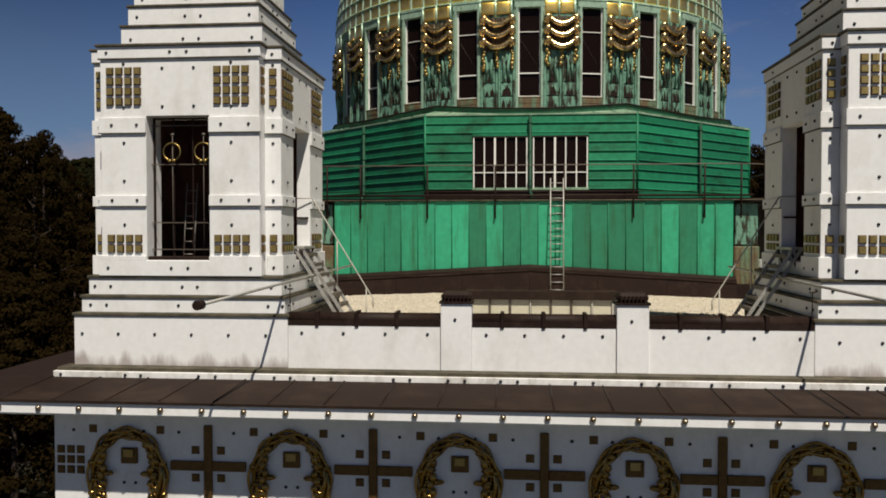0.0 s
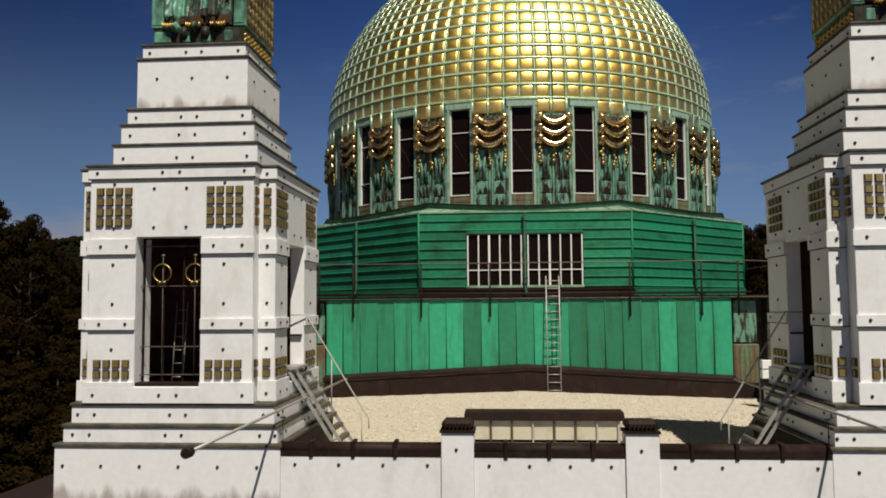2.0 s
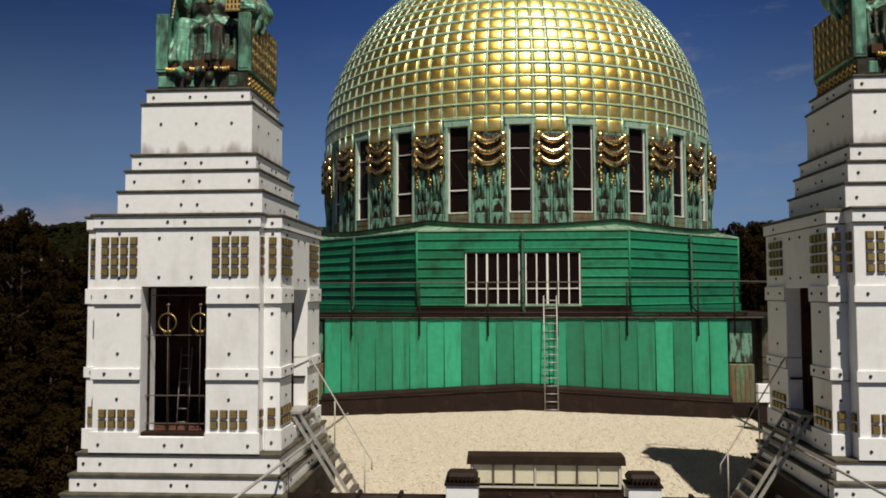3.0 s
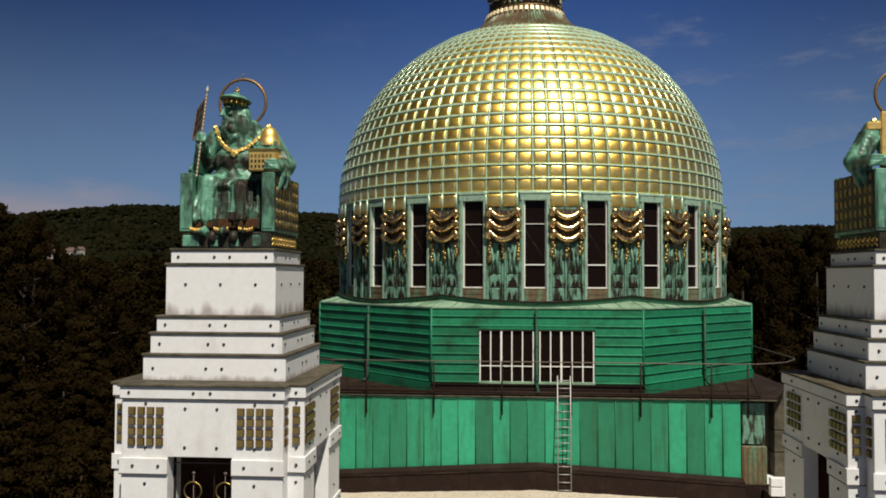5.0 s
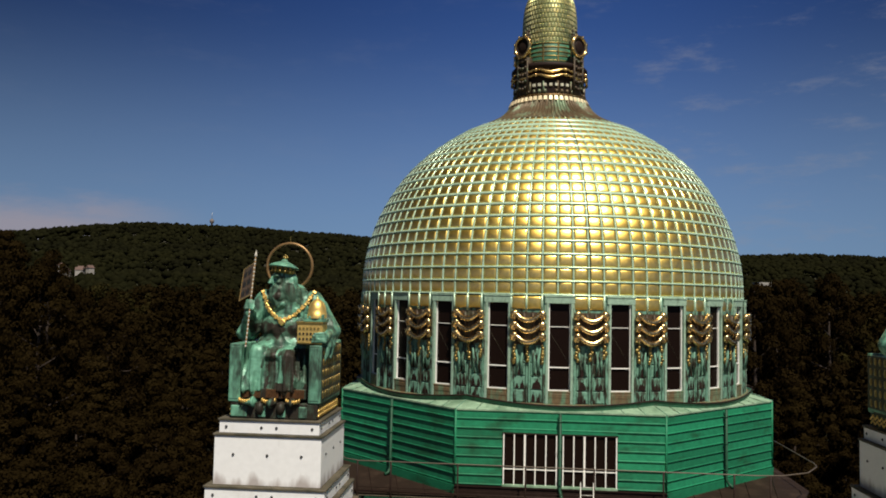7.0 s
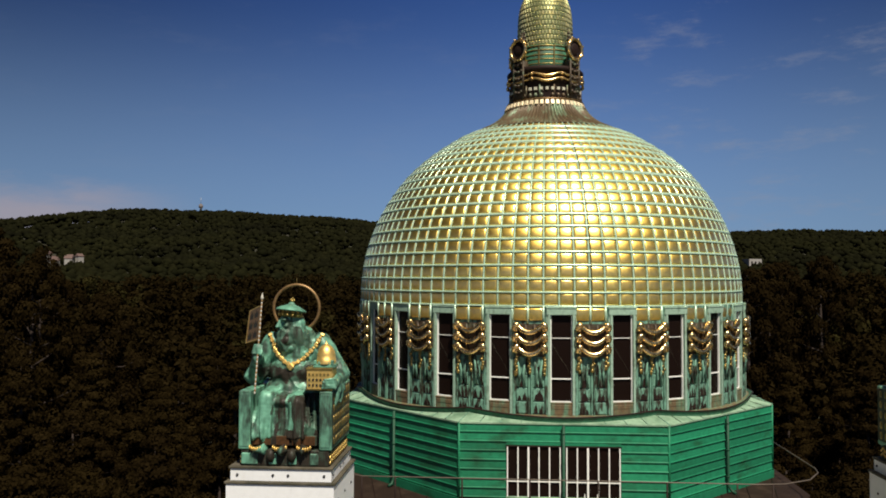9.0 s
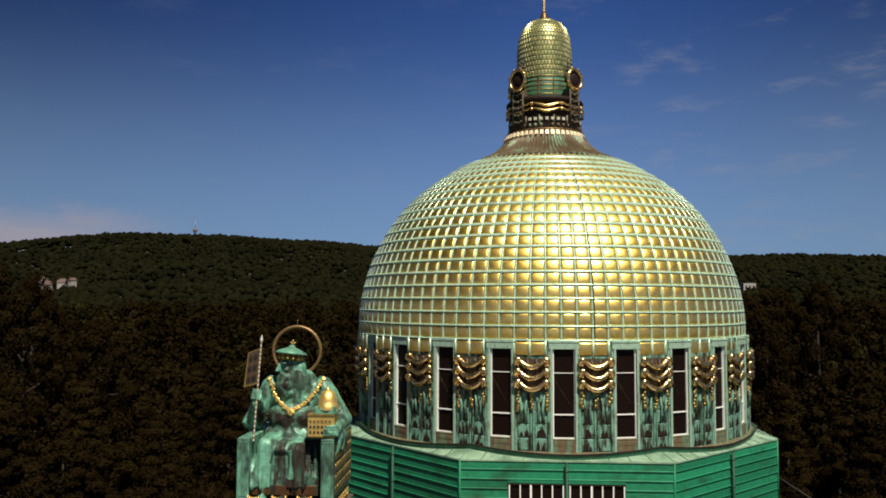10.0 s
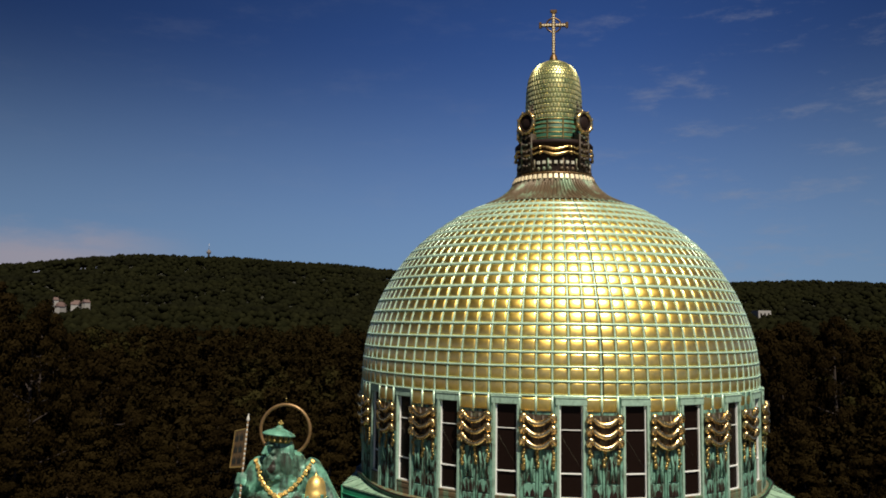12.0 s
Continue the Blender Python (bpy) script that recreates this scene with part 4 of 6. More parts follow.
def rib_half(s):
    """Half width of the ring ribs, wider towards the top."""
    return 0.034 + 0.085 * s


def tile_verts(s0, s1, col, lift=0.068):
    """Corner grid of one tile with a flat face and rounded sides between two row lines, for column col."""
    out = []
    for v, hv in zip(STEPS, RISE):
        for u, hu in zip(STEPS, RISE):
            e = rib_half(s0) / 0.55 + 0.012
            r, z, a = dome_point(s0 + (s1 - s0) * (e + (1 - 2 * e) * v))
            ang = 2 * math.pi / COLS * (col + 0.065 + 0.87 * u) - math.pi / 2
            k = 0.004 + lift * hu * hv
            out.append(((r + k * math.cos(a)) * math.cos(ang), (r + k * math.cos(a)) * math.sin(ang), z + k * math.sin(a)))
    return out


def dome():
    d = thing("dome", -0.09, 0, 0, "gilded dome of pillow-shaped tiles between green copper ribs", "dome", kind="structure")
    shell = bmesh.new()
    prof = [(dome_point(k / 40)[0] - 0.01, dome_point(k / 40)[1]) for k in range(37)]
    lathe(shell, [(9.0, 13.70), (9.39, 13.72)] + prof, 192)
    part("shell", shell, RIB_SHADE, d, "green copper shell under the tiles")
    rib = bmesh.new()
    pts = []
    for k in range(33):
        r, z, a = dome_point(k / 32 * TILE_ROWS / ROWS)
        pts.append((0, -(r + 0.034 * math.cos(a)), z + 0.034 * math.sin(a)))
    wid = [0.040 * (0.62 + 0.38 * dome_point(k / 32 * TILE_ROWS / ROWS)[0] / DOME_A) for k in range(33)]
    tube(rib, pts, wid, 6, cap=False)
    rib_me = to_mesh("rib", rib, RIB, True)
    for k in range(COLS):
        piece("rib", rib_me, d, pose(0, 0, 0, 0, 0, 360 / COLS * k))
    for k in range(TILE_ROWS):
        r, z, a = dome_point(k / ROWS)
        bm = bmesh.new()
        w, ca, sa = rib_half(k / ROWS), math.cos(a), math.sin(a)
        lathe(bm, [(r + h * ca - t * sa, z + h * sa + t * ca) for t, h in ((-w, -0.01), (-w, 0.045), (-0.6 * w, 0.088), (0.6 * w, 0.088), (w, 0.045), (w, -0.01))], 144)
        part("ring_rib", bm, RIB, d, smooth=True)
    n = 8
    quads = [(j * (n + 1) + i, j * (n + 1) + i + 1, (j + 1) * (n + 1) + i + 1, (j + 1) * (n + 1) + i) for j in range(n) for i in range(n)]
    rest_v, rest_f = [], []
    for row in range(TILE_ROWS):
        v = tile_verts(row / ROWS, (row + 1) / ROWS, 0)
        me = bpy.data.meshes.new("tile")
        me.from_pydata(v, [], quads)
        me.materials.append(GOLD_TILE)
        me.shade_smooth()
        rs = random.Random(row)
        mid = sum((Vector(p) for p in v), Vector()) / len(v)
        for col in range(COLS):
            # each tile sits a little askew
            skew = Matrix.Translation(mid) @ pose(0, 0, 0, rs.gauss(0, 1.1), 0, rs.gauss(0, 1.1)) @ Matrix.Translation(-mid)
            lean = pose(0, 0, 0, 0, 0, 360 / COLS * col) @ skew
            off = (col + 48) % 96 - 48
            if -8 <= off < 8 or (off == 8 and row < 12):
                piece("tile", me, d, lean)
            else:
                base = len(rest_v)
                rest_v.extend((lean @ Vector(p))[:] for p in v)
                rest_f.extend(tuple(base + q for q in f) for f in quads)
    stub = bmesh.new()
    tube(stub, [(0, -9.47, 13.05), (0, -9.47, 13.76)], 0.046, 6)
    stub_me = to_mesh("rib_stub", stub, RIB, True)
    for k in range(COLS):
        if k % 4:
            piece("rib_stub", stub_me, d, pose(0, 0, 0, 0, 0, 360 / COLS * k))
    # two tiles above each pier of the drum
    for b in range(24):
        for i in range(2):
            base = len(rest_v)
            col = 4 * b + 1 + i
            rr = DOME_A + 0.04
            for w, hw in zip(STEPS, RISE):
                for u, hu in zip(STEPS, RISE):
                    ang = 2 * math.pi / COLS * (col + 0.065 + 0.87 * u) - math.pi / 2
                    q = rr + 0.01 + 0.07 * hu * hw
                    rest_v.append((q * math.cos(ang), q * math.sin(ang), 13.17 + 0.50 * w))
            rest_f.extend(tuple(base + q for q in f) for f in quads)
    me = bpy.data.meshes.new("tiles")
    me.from_pydata(rest_v, [], rest_f)
    me.materials.append(GOLD_REST)
    me.shade_smooth()
    ob = new("tiles", me)
    ob.parent = d
    tagged(ob, "gilded tiles round the rest of the dome", kind="stuff")
    # lightning conductor down the front
    cable = bmesh.new()
    pts = []
    for k in range(33):
        r, z, a = dome_point(k / 32 * TILE_ROWS / ROWS)
        ang = radians(7.9) - math.pi / 2
        pts.append(((r + 0.085 * math.cos(a)) * math.cos(ang), (r + 0.085 * math.cos(a)) * math.sin(ang), z + 0.085 * math.sin(a)))
    tube(cable, pts, 0.016, 6)
    part("conductor_cable", cable, LEAD, d, "dark lightning conductor cable")
    # fluted neck that flares up to the lantern
    neck = bmesh.new()
    seg = 576
    prof = [(3.82, 22.20, 0.03), (3.42, 22.37, 0.06), (3.12, 22.48, 0.08), (2.86, 22.60, 0.09), (2.60, 22.75, 0.10), (2.38, 22.93, 0.10), (2.20, 23.12, 0.095), (2.07, 23.32, 0.09), (1.97, 23.52, 0.08), (1.86, 23.78, 0.07)]
    rings = []
    for r, z, high in prof:
        row = []
        for k in range(seg):
            f = 1.3 * high * (0.5 + 0.5 * math.cos(2 * math.pi * k / 6)) ** 2.5
            a = 2 * math.pi * k / seg
            row.append(neck.verts.new(((r + 0.6 * f) * math.cos(a), (r + 0.6 * f) * math.sin(a), z + 0.8 * f)))
        rings.append(row)
    for A, B in zip(rings, rings[1:]):
        for k in range(seg):
            neck.faces.new((A[k], A[(k + 1) % seg], B[(k + 1) % seg], B[k])).smooth = True
    part("neck", neck, NECK, d, "fluted brown and green copper neck")


dome()


# ---- lantern and cross ----
def lantern():
    L = thing("lantern", -0.13, 0, 23.4, "gilded scaled lantern with garlands and ring wreaths on the dome", "lantern", kind="structure")
    tooth = bmesh.new()
    box(tooth, -0.09, 0.09, -2.02, -1.86, 0.02, 0.29, 0.02)
    bmesh.ops.rotate(tooth, verts=tooth.verts, cent=(0, -1.95, 0.3), matrix=pose(0, 0, 0, -22, 0, 0).to_3x3())
    tooth_me = to_mesh("tooth", tooth, PALE_GILT)
    for k in range(48):
        piece("tooth", tooth_me, L, pose(0, 0, 0, 0, 0, 7.5 * k))
    bm = bmesh.new()
    lathe(bm, [(1.85, 0.29), (1.98, 0.30), (2.0, 0.36), (1.96, 0.42), (1.84, 0.45)], 64)
    part("foot_ring", bm, BRASS_DARK, L, "dark brown moulded ring")
    bm = bmesh.new()
    lathe(bm, [(1.80, 0.44), (1.80, 1.76), (1.95, 1.80), (1.97, 1.96), (1.88, 2.06), (1.4, 2.10)], 64)
    part("drum", bm, BLACK, L, "dark drum of the lantern")
    bm = bmesh.new()
    for k in range(16):
        a = 2 * math.pi * (k + 0.5) / 16
        c, s_ = math.cos(a), math.sin(a)
        tube(bm, [(1.83 * c, 1.83 * s_, 0.45), (1.83 * c, 1.83 * s_, 1.1)], 0.05, 8)
    for k in range(40):
        a = 2 * math.pi * k / 40
        c, s_ = math.cos(a), math.sin(a)
        if k % 5:
            ball(bm, 1.81 * c, 1.81 * s_, 0.58, 0.10, 0.10, 0.12, 7, 5)
    part("columns", bm, NECK, L, "brown and green copper columns")
    sq = brass_mesh(0.17, 0.05)
    sq.materials.clear()
    sq.materials.append(CREAM)
    for k in range(40):
        if k % 10 not in (4, 5, 6):
            piece("small_pane", sq, L, pose(0, 0, 0, 0, 0, 9 * k) @ Matrix.Translation((0, -1.82, 0.90)) @ FRONT)
    for zz in (1.34, 1.60):
        wave = bmesh.new()
        pts, rad = [], []
        for k in range(160):
            a = 2 * math.pi * k / 160
            pts.append((1.93 * math.sin(a), -1.93 * math.cos(a), zz - 0.085 * math.cos(8 * a) * (1 if abs(math.sin(2 * a)) < 0.85 else 0.3)))
            rad.append(0.062 + 0.02 * math.cos(8 * a))
        tube(wave, pts, rad, 7, closed=True)
        for k in range(8):
            a = math.pi / 8 + math.pi / 4 * k
            ball(wave, 1.95 * math.sin(a), -1.95 * math.cos(a), zz + 0.04, 0.09, 0.09, 0.09, 8, 6)
        part("garland", wave, GOLD, L, "wavy gilded garland", True)
    for k in range(4):
        t = pose(0, 0, 0, 0, 0, 45 + 90 * k)
        w = bmesh.new()
        ring(w, (0, -2.02, 2.92), 0.50, 0.085, "y", 36)
        for j in range(8):
            a = 2 * math.pi * (j + 0.5) / 8
            ball(w, 0.58 * math.cos(a), -2.04, 2.92 + 0.58 * math.sin(a), 0.06, 0.07, 0.06, 7, 5)
        part("wreath", w, GOLD, L, "gilded ring wreath", True).matrix_local = t
        # black ball and hoop fill the open ring to give its dark interior
        w = bmesh.new()
        ring(w, (0, -2.0, 2.92), 0.39, 0.05, "y", 28)
        ball(w, 0, -1.95, 2.92, 0.36, 0.12, 0.36, 14, 8)
        part("wreath_dark_fill", w, BLACK, L, "black fill that stands for the dark inside of the open wreath", True).matrix_local = t
        f = bmesh.new()
        for e in (-1, 1):
            tube(f, [(0.32 * e, -1.98, 0.55), (0.32 * e, -1.98, 2.35)], 0.05, 8)
        box(f, -0.26, 0.26, -1.90, -1.5, 0.45, 2.4, 0.05)
        tube(f, [(0, -1.9, 2.2), (0, -1.86, 3.3), (0, -1.58, 3.95)], [0.13, 0.09, 0.03], 6)
        for zz in (0.75, 1.1, 1.45, 1.8, 2.15):
            for e in (-1, 0, 1):
                ball(f, 0.2 * e, -1.97, zz + 0.05 * abs(e), 0.10, 0.10, 0.09, 7, 5)
        for e in (-1, 1):
            for zz, rr in ((3.45, 0.11), (3.62, 0.09), (3.80, 0.07), (4.0, 0.05)):
                ball(f, 0.13 * e, -1.72 + 0.12 * (zz - 3.45), zz, rr, rr, rr, 7, 5)
        part("buttress", f, RUST_DARK, L, "dark ornamented buttress", True).matrix_local = t
    band = bmesh.new()
    lathe(band, [(1.45, 2.05), (1.47, 2.1), (1.44, 3.22), (1.36, 3.26)], 48)
    part("band", band, GUTTER, L)
    for zz in (2.25, 2.48, 2.70, 2.94, 3.16):
        bm = bmesh.new()
        ring(bm, (0, 0, zz), 1.455, 0.030, "z", 48, sides=6)
        part("hoop", bm, GOLD_OLD, L, smooth=True)
    for k in range(12):
        bm = bmesh.new()
        box(bm, -0.035, 0.035, -1.50, -1.42, 2.1, 3.2, 0.01)
        part("band_bar", bm, GOLD_OLD, L).matrix_local = pose(0, 0, 0, 0, 0, 15 + 30 * k)
    bell = [(1.40, 3.2), (1.40, 3.7), (1.39, 4.4), (1.36, 4.95), (1.28, 5.45), (1.12, 5.88), (0.84, 6.21), (0.48, 6.43), (0.14, 6.52)]
    bm = bmesh.new()
    lathe(bm, bell, 64)
    part("bell", bm, SCALE_COPPER, L, "green-gold scaled bell")

    def bell_at(h):
        for (r0, z0), (r1, z1) in zip(bell, bell[1:]):
            if z0 <= h <= z1:
                f = (h - z0) / (z1 - z0)
                return r0 + (r1 - r0) * f
        return 0.1
    verts, faces = [], []
    z, row = 3.24, 0
    while z < 6.34:
        r = bell_at(z)
        n = 52
        dz = 0.25 if z < 5.4 else 0.15
        r2 = bell_at(min(6.5, z + dz * 0.84))
        for k in range(n):
            a = 2 * math.pi * (k + 0.5 * (row % 2)) / n
            w = 2 * math.pi / n * 0.40
            b = len(verts)
            for da, f, out in ((-w, 0.0, 0.0), (w, 0.0, 0.0), (w, 1.0, 0.0), (-w, 1.0, 0.0), (-w * 0.6, 0.2, 0.035), (w * 0.6, 0.2, 0.035), (w * 0.6, 0.8, 0.035), (-w * 0.6, 0.8, 0.035)):
                rr = r + (r2 - r) * f + out
                verts.append((rr * math.cos(a + da), rr * math.sin(a + da), z + dz * 0.84 * f))
            faces.extend([(b + 4, b + 5, b + 6, b + 7)] + [(b + i, b + (i + 1) % 4, b + 4 + (i + 1) % 4, b + 4 + i) for i in range(4)])
        z += dz
        row += 1
    me = bpy.data.meshes.new("scales")
    me.from_pydata(verts, [], faces)
    me.materials.append(SCALE_GOLD)
    ob = new("scales", me)
    ob.parent = L
    tagged(ob, "small gilded scales of the bell", kind="stuff")
    cr = thing("cross", -0.13, 0, 29.88, "gilded cross with ring on the lantern", "cross")
    bm = bmesh.new()
    lathe(bm, [(0.24, 0.0), (0.22, 0.1), (0.14, 0.34), (0.10, 0.40)], 16)
    part("socket", bm, BRASS_DARK, cr, "dark bronze socket")
    bm = bmesh.new()
    box(bm, -0.085, 0.085, -0.05, 0.05, 0.36, 2.62, 0.012)
    box(bm, -0.62, -0.085, -0.05, 0.05, 1.85, 2.03, 0.012)
    box(bm, 0.085, 0.62, -0.05, 0.05, 1.85, 2.03, 0.012)
    for x, z in ((-0.68, 1.94), (0.68, 1.94)):
        box(bm, x - 0.07, x + 0.07, -0.06, 0.06, z - 0.16, z + 0.16, 0.02)
    box(bm, -0.17, 0.17, -0.06, 0.06, 2.60, 2.76, 0.02)
    part("arms", bm, BRASS_DARK, cr)
    bm = bmesh.new()
    ring(bm, (0, 0, 1.94), 0.37, 0.045, "y", 24, sides=6)
    part("ring", bm, BRASS_DARK, cr)
    bead = bmesh.new()
    box(bead, -0.048, 0.048, -0.075, -0.045, -0.048, 0.048, 0.012)
    bead_me = to_mesh("bead", bead, PALE_GILT)
    for k in range(16):
        piece("bead", bead_me, cr, Matrix.Translation((0, 0, 0.5 + 0.13 * k)))
    for k in range(4):
        for s in (-1, 1):
            piece("bead", bead_me, cr, Matrix.Translation((s * (0.16 + 0.13 * k), 0, 1.94)))


lantern()


# ---- corner towers ----
TX, TY = 6.91, -24.17


def tower(s):
    """s = 1: the tower whose inner side faces +x; s = -1: its mirror image."""
    t = thing("corner_tower", -s * TX, TY, 2.2, "white stone-clad corner tower with brass squares and stepped top", "tower", "corner towers")

    def bx(bm, x0, x1, y0, y1, z0, z1, bevel=0.0):
        box(bm, s * x0, s * x1, y0, y1, z0 - 2.2, z1 - 2.2, bevel)

    def slab(name, mat, *rows, bevel=0.006, label=""):
        bm = bmesh.new()
        for r in rows:
            bx(bm, *r, bevel=bevel)
        return part(name, bm, mat, t, label)

    def rivet_f(x, y, z):
        piece("rivet", RIVET_ME, t, front_at(s * x, y, z - 2.2))

    def rivet_s(y, z, x=1.88):
        piece("rivet", RIVET_ME, t, side_at(s * x, y, z - 2.2, s))

    def square_f(x, y, z):
        piece("brass_tile", BRASS_ME, t, front_at(s * x, y, z - 2.2))

    def square_s(y, z):
        piece("brass_tile", BRASS_ME, t, side_at(s * 1.88, y, z - 2.2, s))

    # stepped base
    slab("base_block", WHITE_SPLASH, (-2.02, 2.16, -2.25, 2.1, 2.2, 3.14), label="white stone base block with grey water stains")
    slab("side_cladding", LEAD, (2.16, 2.175, -1.95, 2.1, 2.22, 3.12), bevel=0, label="brown sheet-metal cladding")
    slab("ledge", LEDGE, (-2.05, 2.19, -2.28, 2.13, 3.14, 3.20), bevel=0.01)
    slab("step", WHITE, (-1.93, 2.07, -2.13, 2.0, 3.20, 3.47))
    slab("ledge", LEDGE, (-1.96, 2.10, -2.16, 2.03, 3.47, 3.53), bevel=0.01)
    slab("step", WHITE, (-1.84, 1.98, -2.02, 1.9, 3.53, 3.84))
    slab("ledge", LEDGE, (-1.87, 2.01, -2.05, 1.93, 3.84, 3.90), bevel=0.01)
    for k in range(6):
        rivet_f(-1.86 + 0.72 * k, -2.25, 2.80)
    for k in (0, 0.32, 1.75, 2.05, 3.5, 3.78):
        rivet_f(-1.75 + k, -2.13, 3.34)
        rivet_f(-1.72 + k, -2.02, 3.69)
        rivet_s(-1.9 + k, 3.34, 2.07)
        rivet_s(-1.8 + k, 3.69, 1.98)
    # hollow body: front wall with its projecting middle, inner side wall with a doorway, two closed walls
    dl, dr, db, dt = -0.66, 0.585, 4.20, 6.96
    slab("front_wall", WHITE, (-1.565, dl, -2.03, -1.38, 3.90, 8.10), (dr, 1.565, -2.03, -1.38, 3.90, 8.10), (dl, dr, -2.03, -1.38, dt, 8.10), (dl, dr, -2.03, -1.38, 3.90, db))
    slab("corner_column", WHITE, (1.565, 1.88, -1.68, -1.37, 3.90, 8.10))
    slab("corner_column", WHITE, (-1.88, -1.565, -1.68, -1.37, 3.90, 8.10))
    y0, y1 = -0.80, 0.52
    slab("side_wall", WHITE, (1.58, 1.875, -1.37, y0, 3.90, 8.10), (1.58, 1.875, y1, 1.67, 3.90, 8.10), (1.58, 1.875, y0, y1, 6.90, 8.10), (1.58, 1.875, y0, y1, 3.90, 4.15))
    slab("side_wall", WHITE, (-1.875, -1.58, -1.37, 1.67, 3.90, 8.10))
    slab("back_wall", WHITE, (-1.58, 1.58, 1.38, 1.67, 3.90, 8.10))
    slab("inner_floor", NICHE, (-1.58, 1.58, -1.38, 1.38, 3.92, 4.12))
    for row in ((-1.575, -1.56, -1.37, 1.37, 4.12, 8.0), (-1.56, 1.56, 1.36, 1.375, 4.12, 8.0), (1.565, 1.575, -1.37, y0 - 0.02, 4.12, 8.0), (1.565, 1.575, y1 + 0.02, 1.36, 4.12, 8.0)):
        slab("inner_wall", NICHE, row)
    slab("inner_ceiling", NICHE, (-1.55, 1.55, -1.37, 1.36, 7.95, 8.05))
    # projecting bands
    for z0, z1, out in ((3.90, 4.28, 0.045), (5.24, 5.44, 0.035), (6.64, 6.93, 0.035)):
        low = z0 < 4
        slab("band", WHITE, (-1.565 - out, dl if not low else dr, -2.03 - out, -2.03, z0, z1 if not low else 4.19), bevel=0.004)
        slab("band", WHITE, (dr, 1.565 + out, -2.03 - out, -2.03, z0, z1), bevel=0.004)
        if low:
            slab("band", WHITE, (-1.565 - out, dl, -2.03 - out, -2.03, 4.19, z1), bevel=0.004)
        slab("band", WHITE, (1.61, 1.88 + out, -1.68 - out, -1.68, z0, z1), bevel=0.004)
        slab("band", WHITE, (-1.88 - out, -1.61, -1.68 - out, -1.68, z0, z1), bevel=0.004)
        slab("band", WHITE, (1.88, 1.88 + out, -1.68, y0, z0, z1), bevel=0.004)
        slab("band", WHITE, (1.88, 1.88 + out, y1, 1.70, z0, z1), bevel=0.004)
    # shadow joints below the bands
    for z in (5.225, 6.625):
        slab("joint", LEDGE, (-1.6, dl, -2.07, -2.03, z, z + 0.015), bevel=0)
        slab("joint", LEDGE, (dr, 1.6, -2.07, -2.03, z, z + 0.015), bevel=0)
        slab("joint", LEDGE, (1.57, 1.92, -1.72, -1.68, z, z + 0.015), bevel=0)
        slab("joint", LEDGE, (1.88, 1.92, -1.68, y0, z, z + 0.015), bevel=0)
        slab("joint", LEDGE, (1.88, 1.92, y1, 1.70, z, z + 0.015), bevel=0)
    # top band and lead cover
    slab("top_band", WHITE, (-1.60, 1.60, -2.07, -1.72, 8.06, 8.28))
    slab("top_band", WHITE, (-1.91, 1.91, -1.72, 1.72, 8.06, 8.27))
    slab("joint", LEDGE, (-1.6, 1.6, -2.065, -2.03, 8.04, 8.06), (-1.905, 1.905, -1.715, 1.7, 8.04, 8.06), bevel=0)
    cover = bmesh.new()
    bx(cover, -1.64, 1.64, -2.11, -1.74, 8.28, 8.33, 0.01)
    bx(cover, -1.95, 1.95, -1.74, 1.76, 8.275, 8.325, 0.01)
    part("cover", cover, LEDGE, t, "mossy grey-brown lead cover")
    # stepped top and pedestal
    for hw, z0, z1 in ((1.44, 8.325, 8.80), (1.34, 8.85, 9.22), (1.255, 9.27, 9.55), (1.13, 9.60, 10.60), (1.06, 10.65, 10.90)):
        slab("step" if hw != 1.13 else "pedestal", WHITE_SPLASH if hw in (1.44, 1.13) else WHITE, (-hw, hw, -hw, hw, z0, z1), label="white pedestal block" if hw == 1.13 else "")
        slab("ledge", LEDGE, (-hw - 0.03, hw + 0.03, -hw - 0.03, hw + 0.03, z1, z1 + 0.05), bevel=0.01)
        zm = z0 + (z1 - z0) * (0.5 if hw != 1.13 else 0.62)
        xs = (-0.86 * hw, -0.16, 0.16, 0.86 * hw) if hw != 1.13 else (-0.72, 0.0, 0.72)
        for x in xs:
            rivet_f(x, -hw, zm)
            rivet_s(x, zm, hw)
    # brass squares and bolts
    for i in range(4):
        for j in range(4):
            z = 7.24 + 0.193 * j
            square_f(-1.43 + 0.182 * i + 0.06, -2.03, z)
            square_f(0.75 + 0.182 * i, -2.03, z)
            square_s(-1.55 + 0.18 * i, z)
            square_s(0.72 + 0.25 * i * 0.8, z)
        for j in range(2):
            z = 4.42 + 0.193 * j
            square_f(-1.43 + 0.182 * i + 0.06, -2.03, z)
            square_f(0.75 + 0.182 * i, -2.03, z)
            square_s(-1.55 + 0.18 * i, z)
            square_s(0.72 + 0.25 * i * 0.8, z)
        for e in (-1, 1):
            piece("brass_tile", BRASS_ME, t, side_at(s * e * 1.565, -1.865, 7.24 + 0.193 * i - 2.2, s * e))
            if i < 2:
                piece("brass_tile", BRASS_ME, t, side_at(s * e * 1.565, -1.865, 4.42 + 0.193 * i - 2.2, s * e))
        square_f(1.725, -1.68, 7.24 + 0.193 * i)
        square_f(-1.76, -1.68, 7.24 + 0.193 * i)
    for j in range(2):
        square_f(1.725, -1.68, 4.42 + 0.193 * j)
        square_f(-1.76, -1.68, 4.42 + 0.193 * j)
    for x in (-1.33, -0.83, 0.83, 1.37):
        for z in (5.35, 6.79):
            rivet_f(x, -2.067, z)
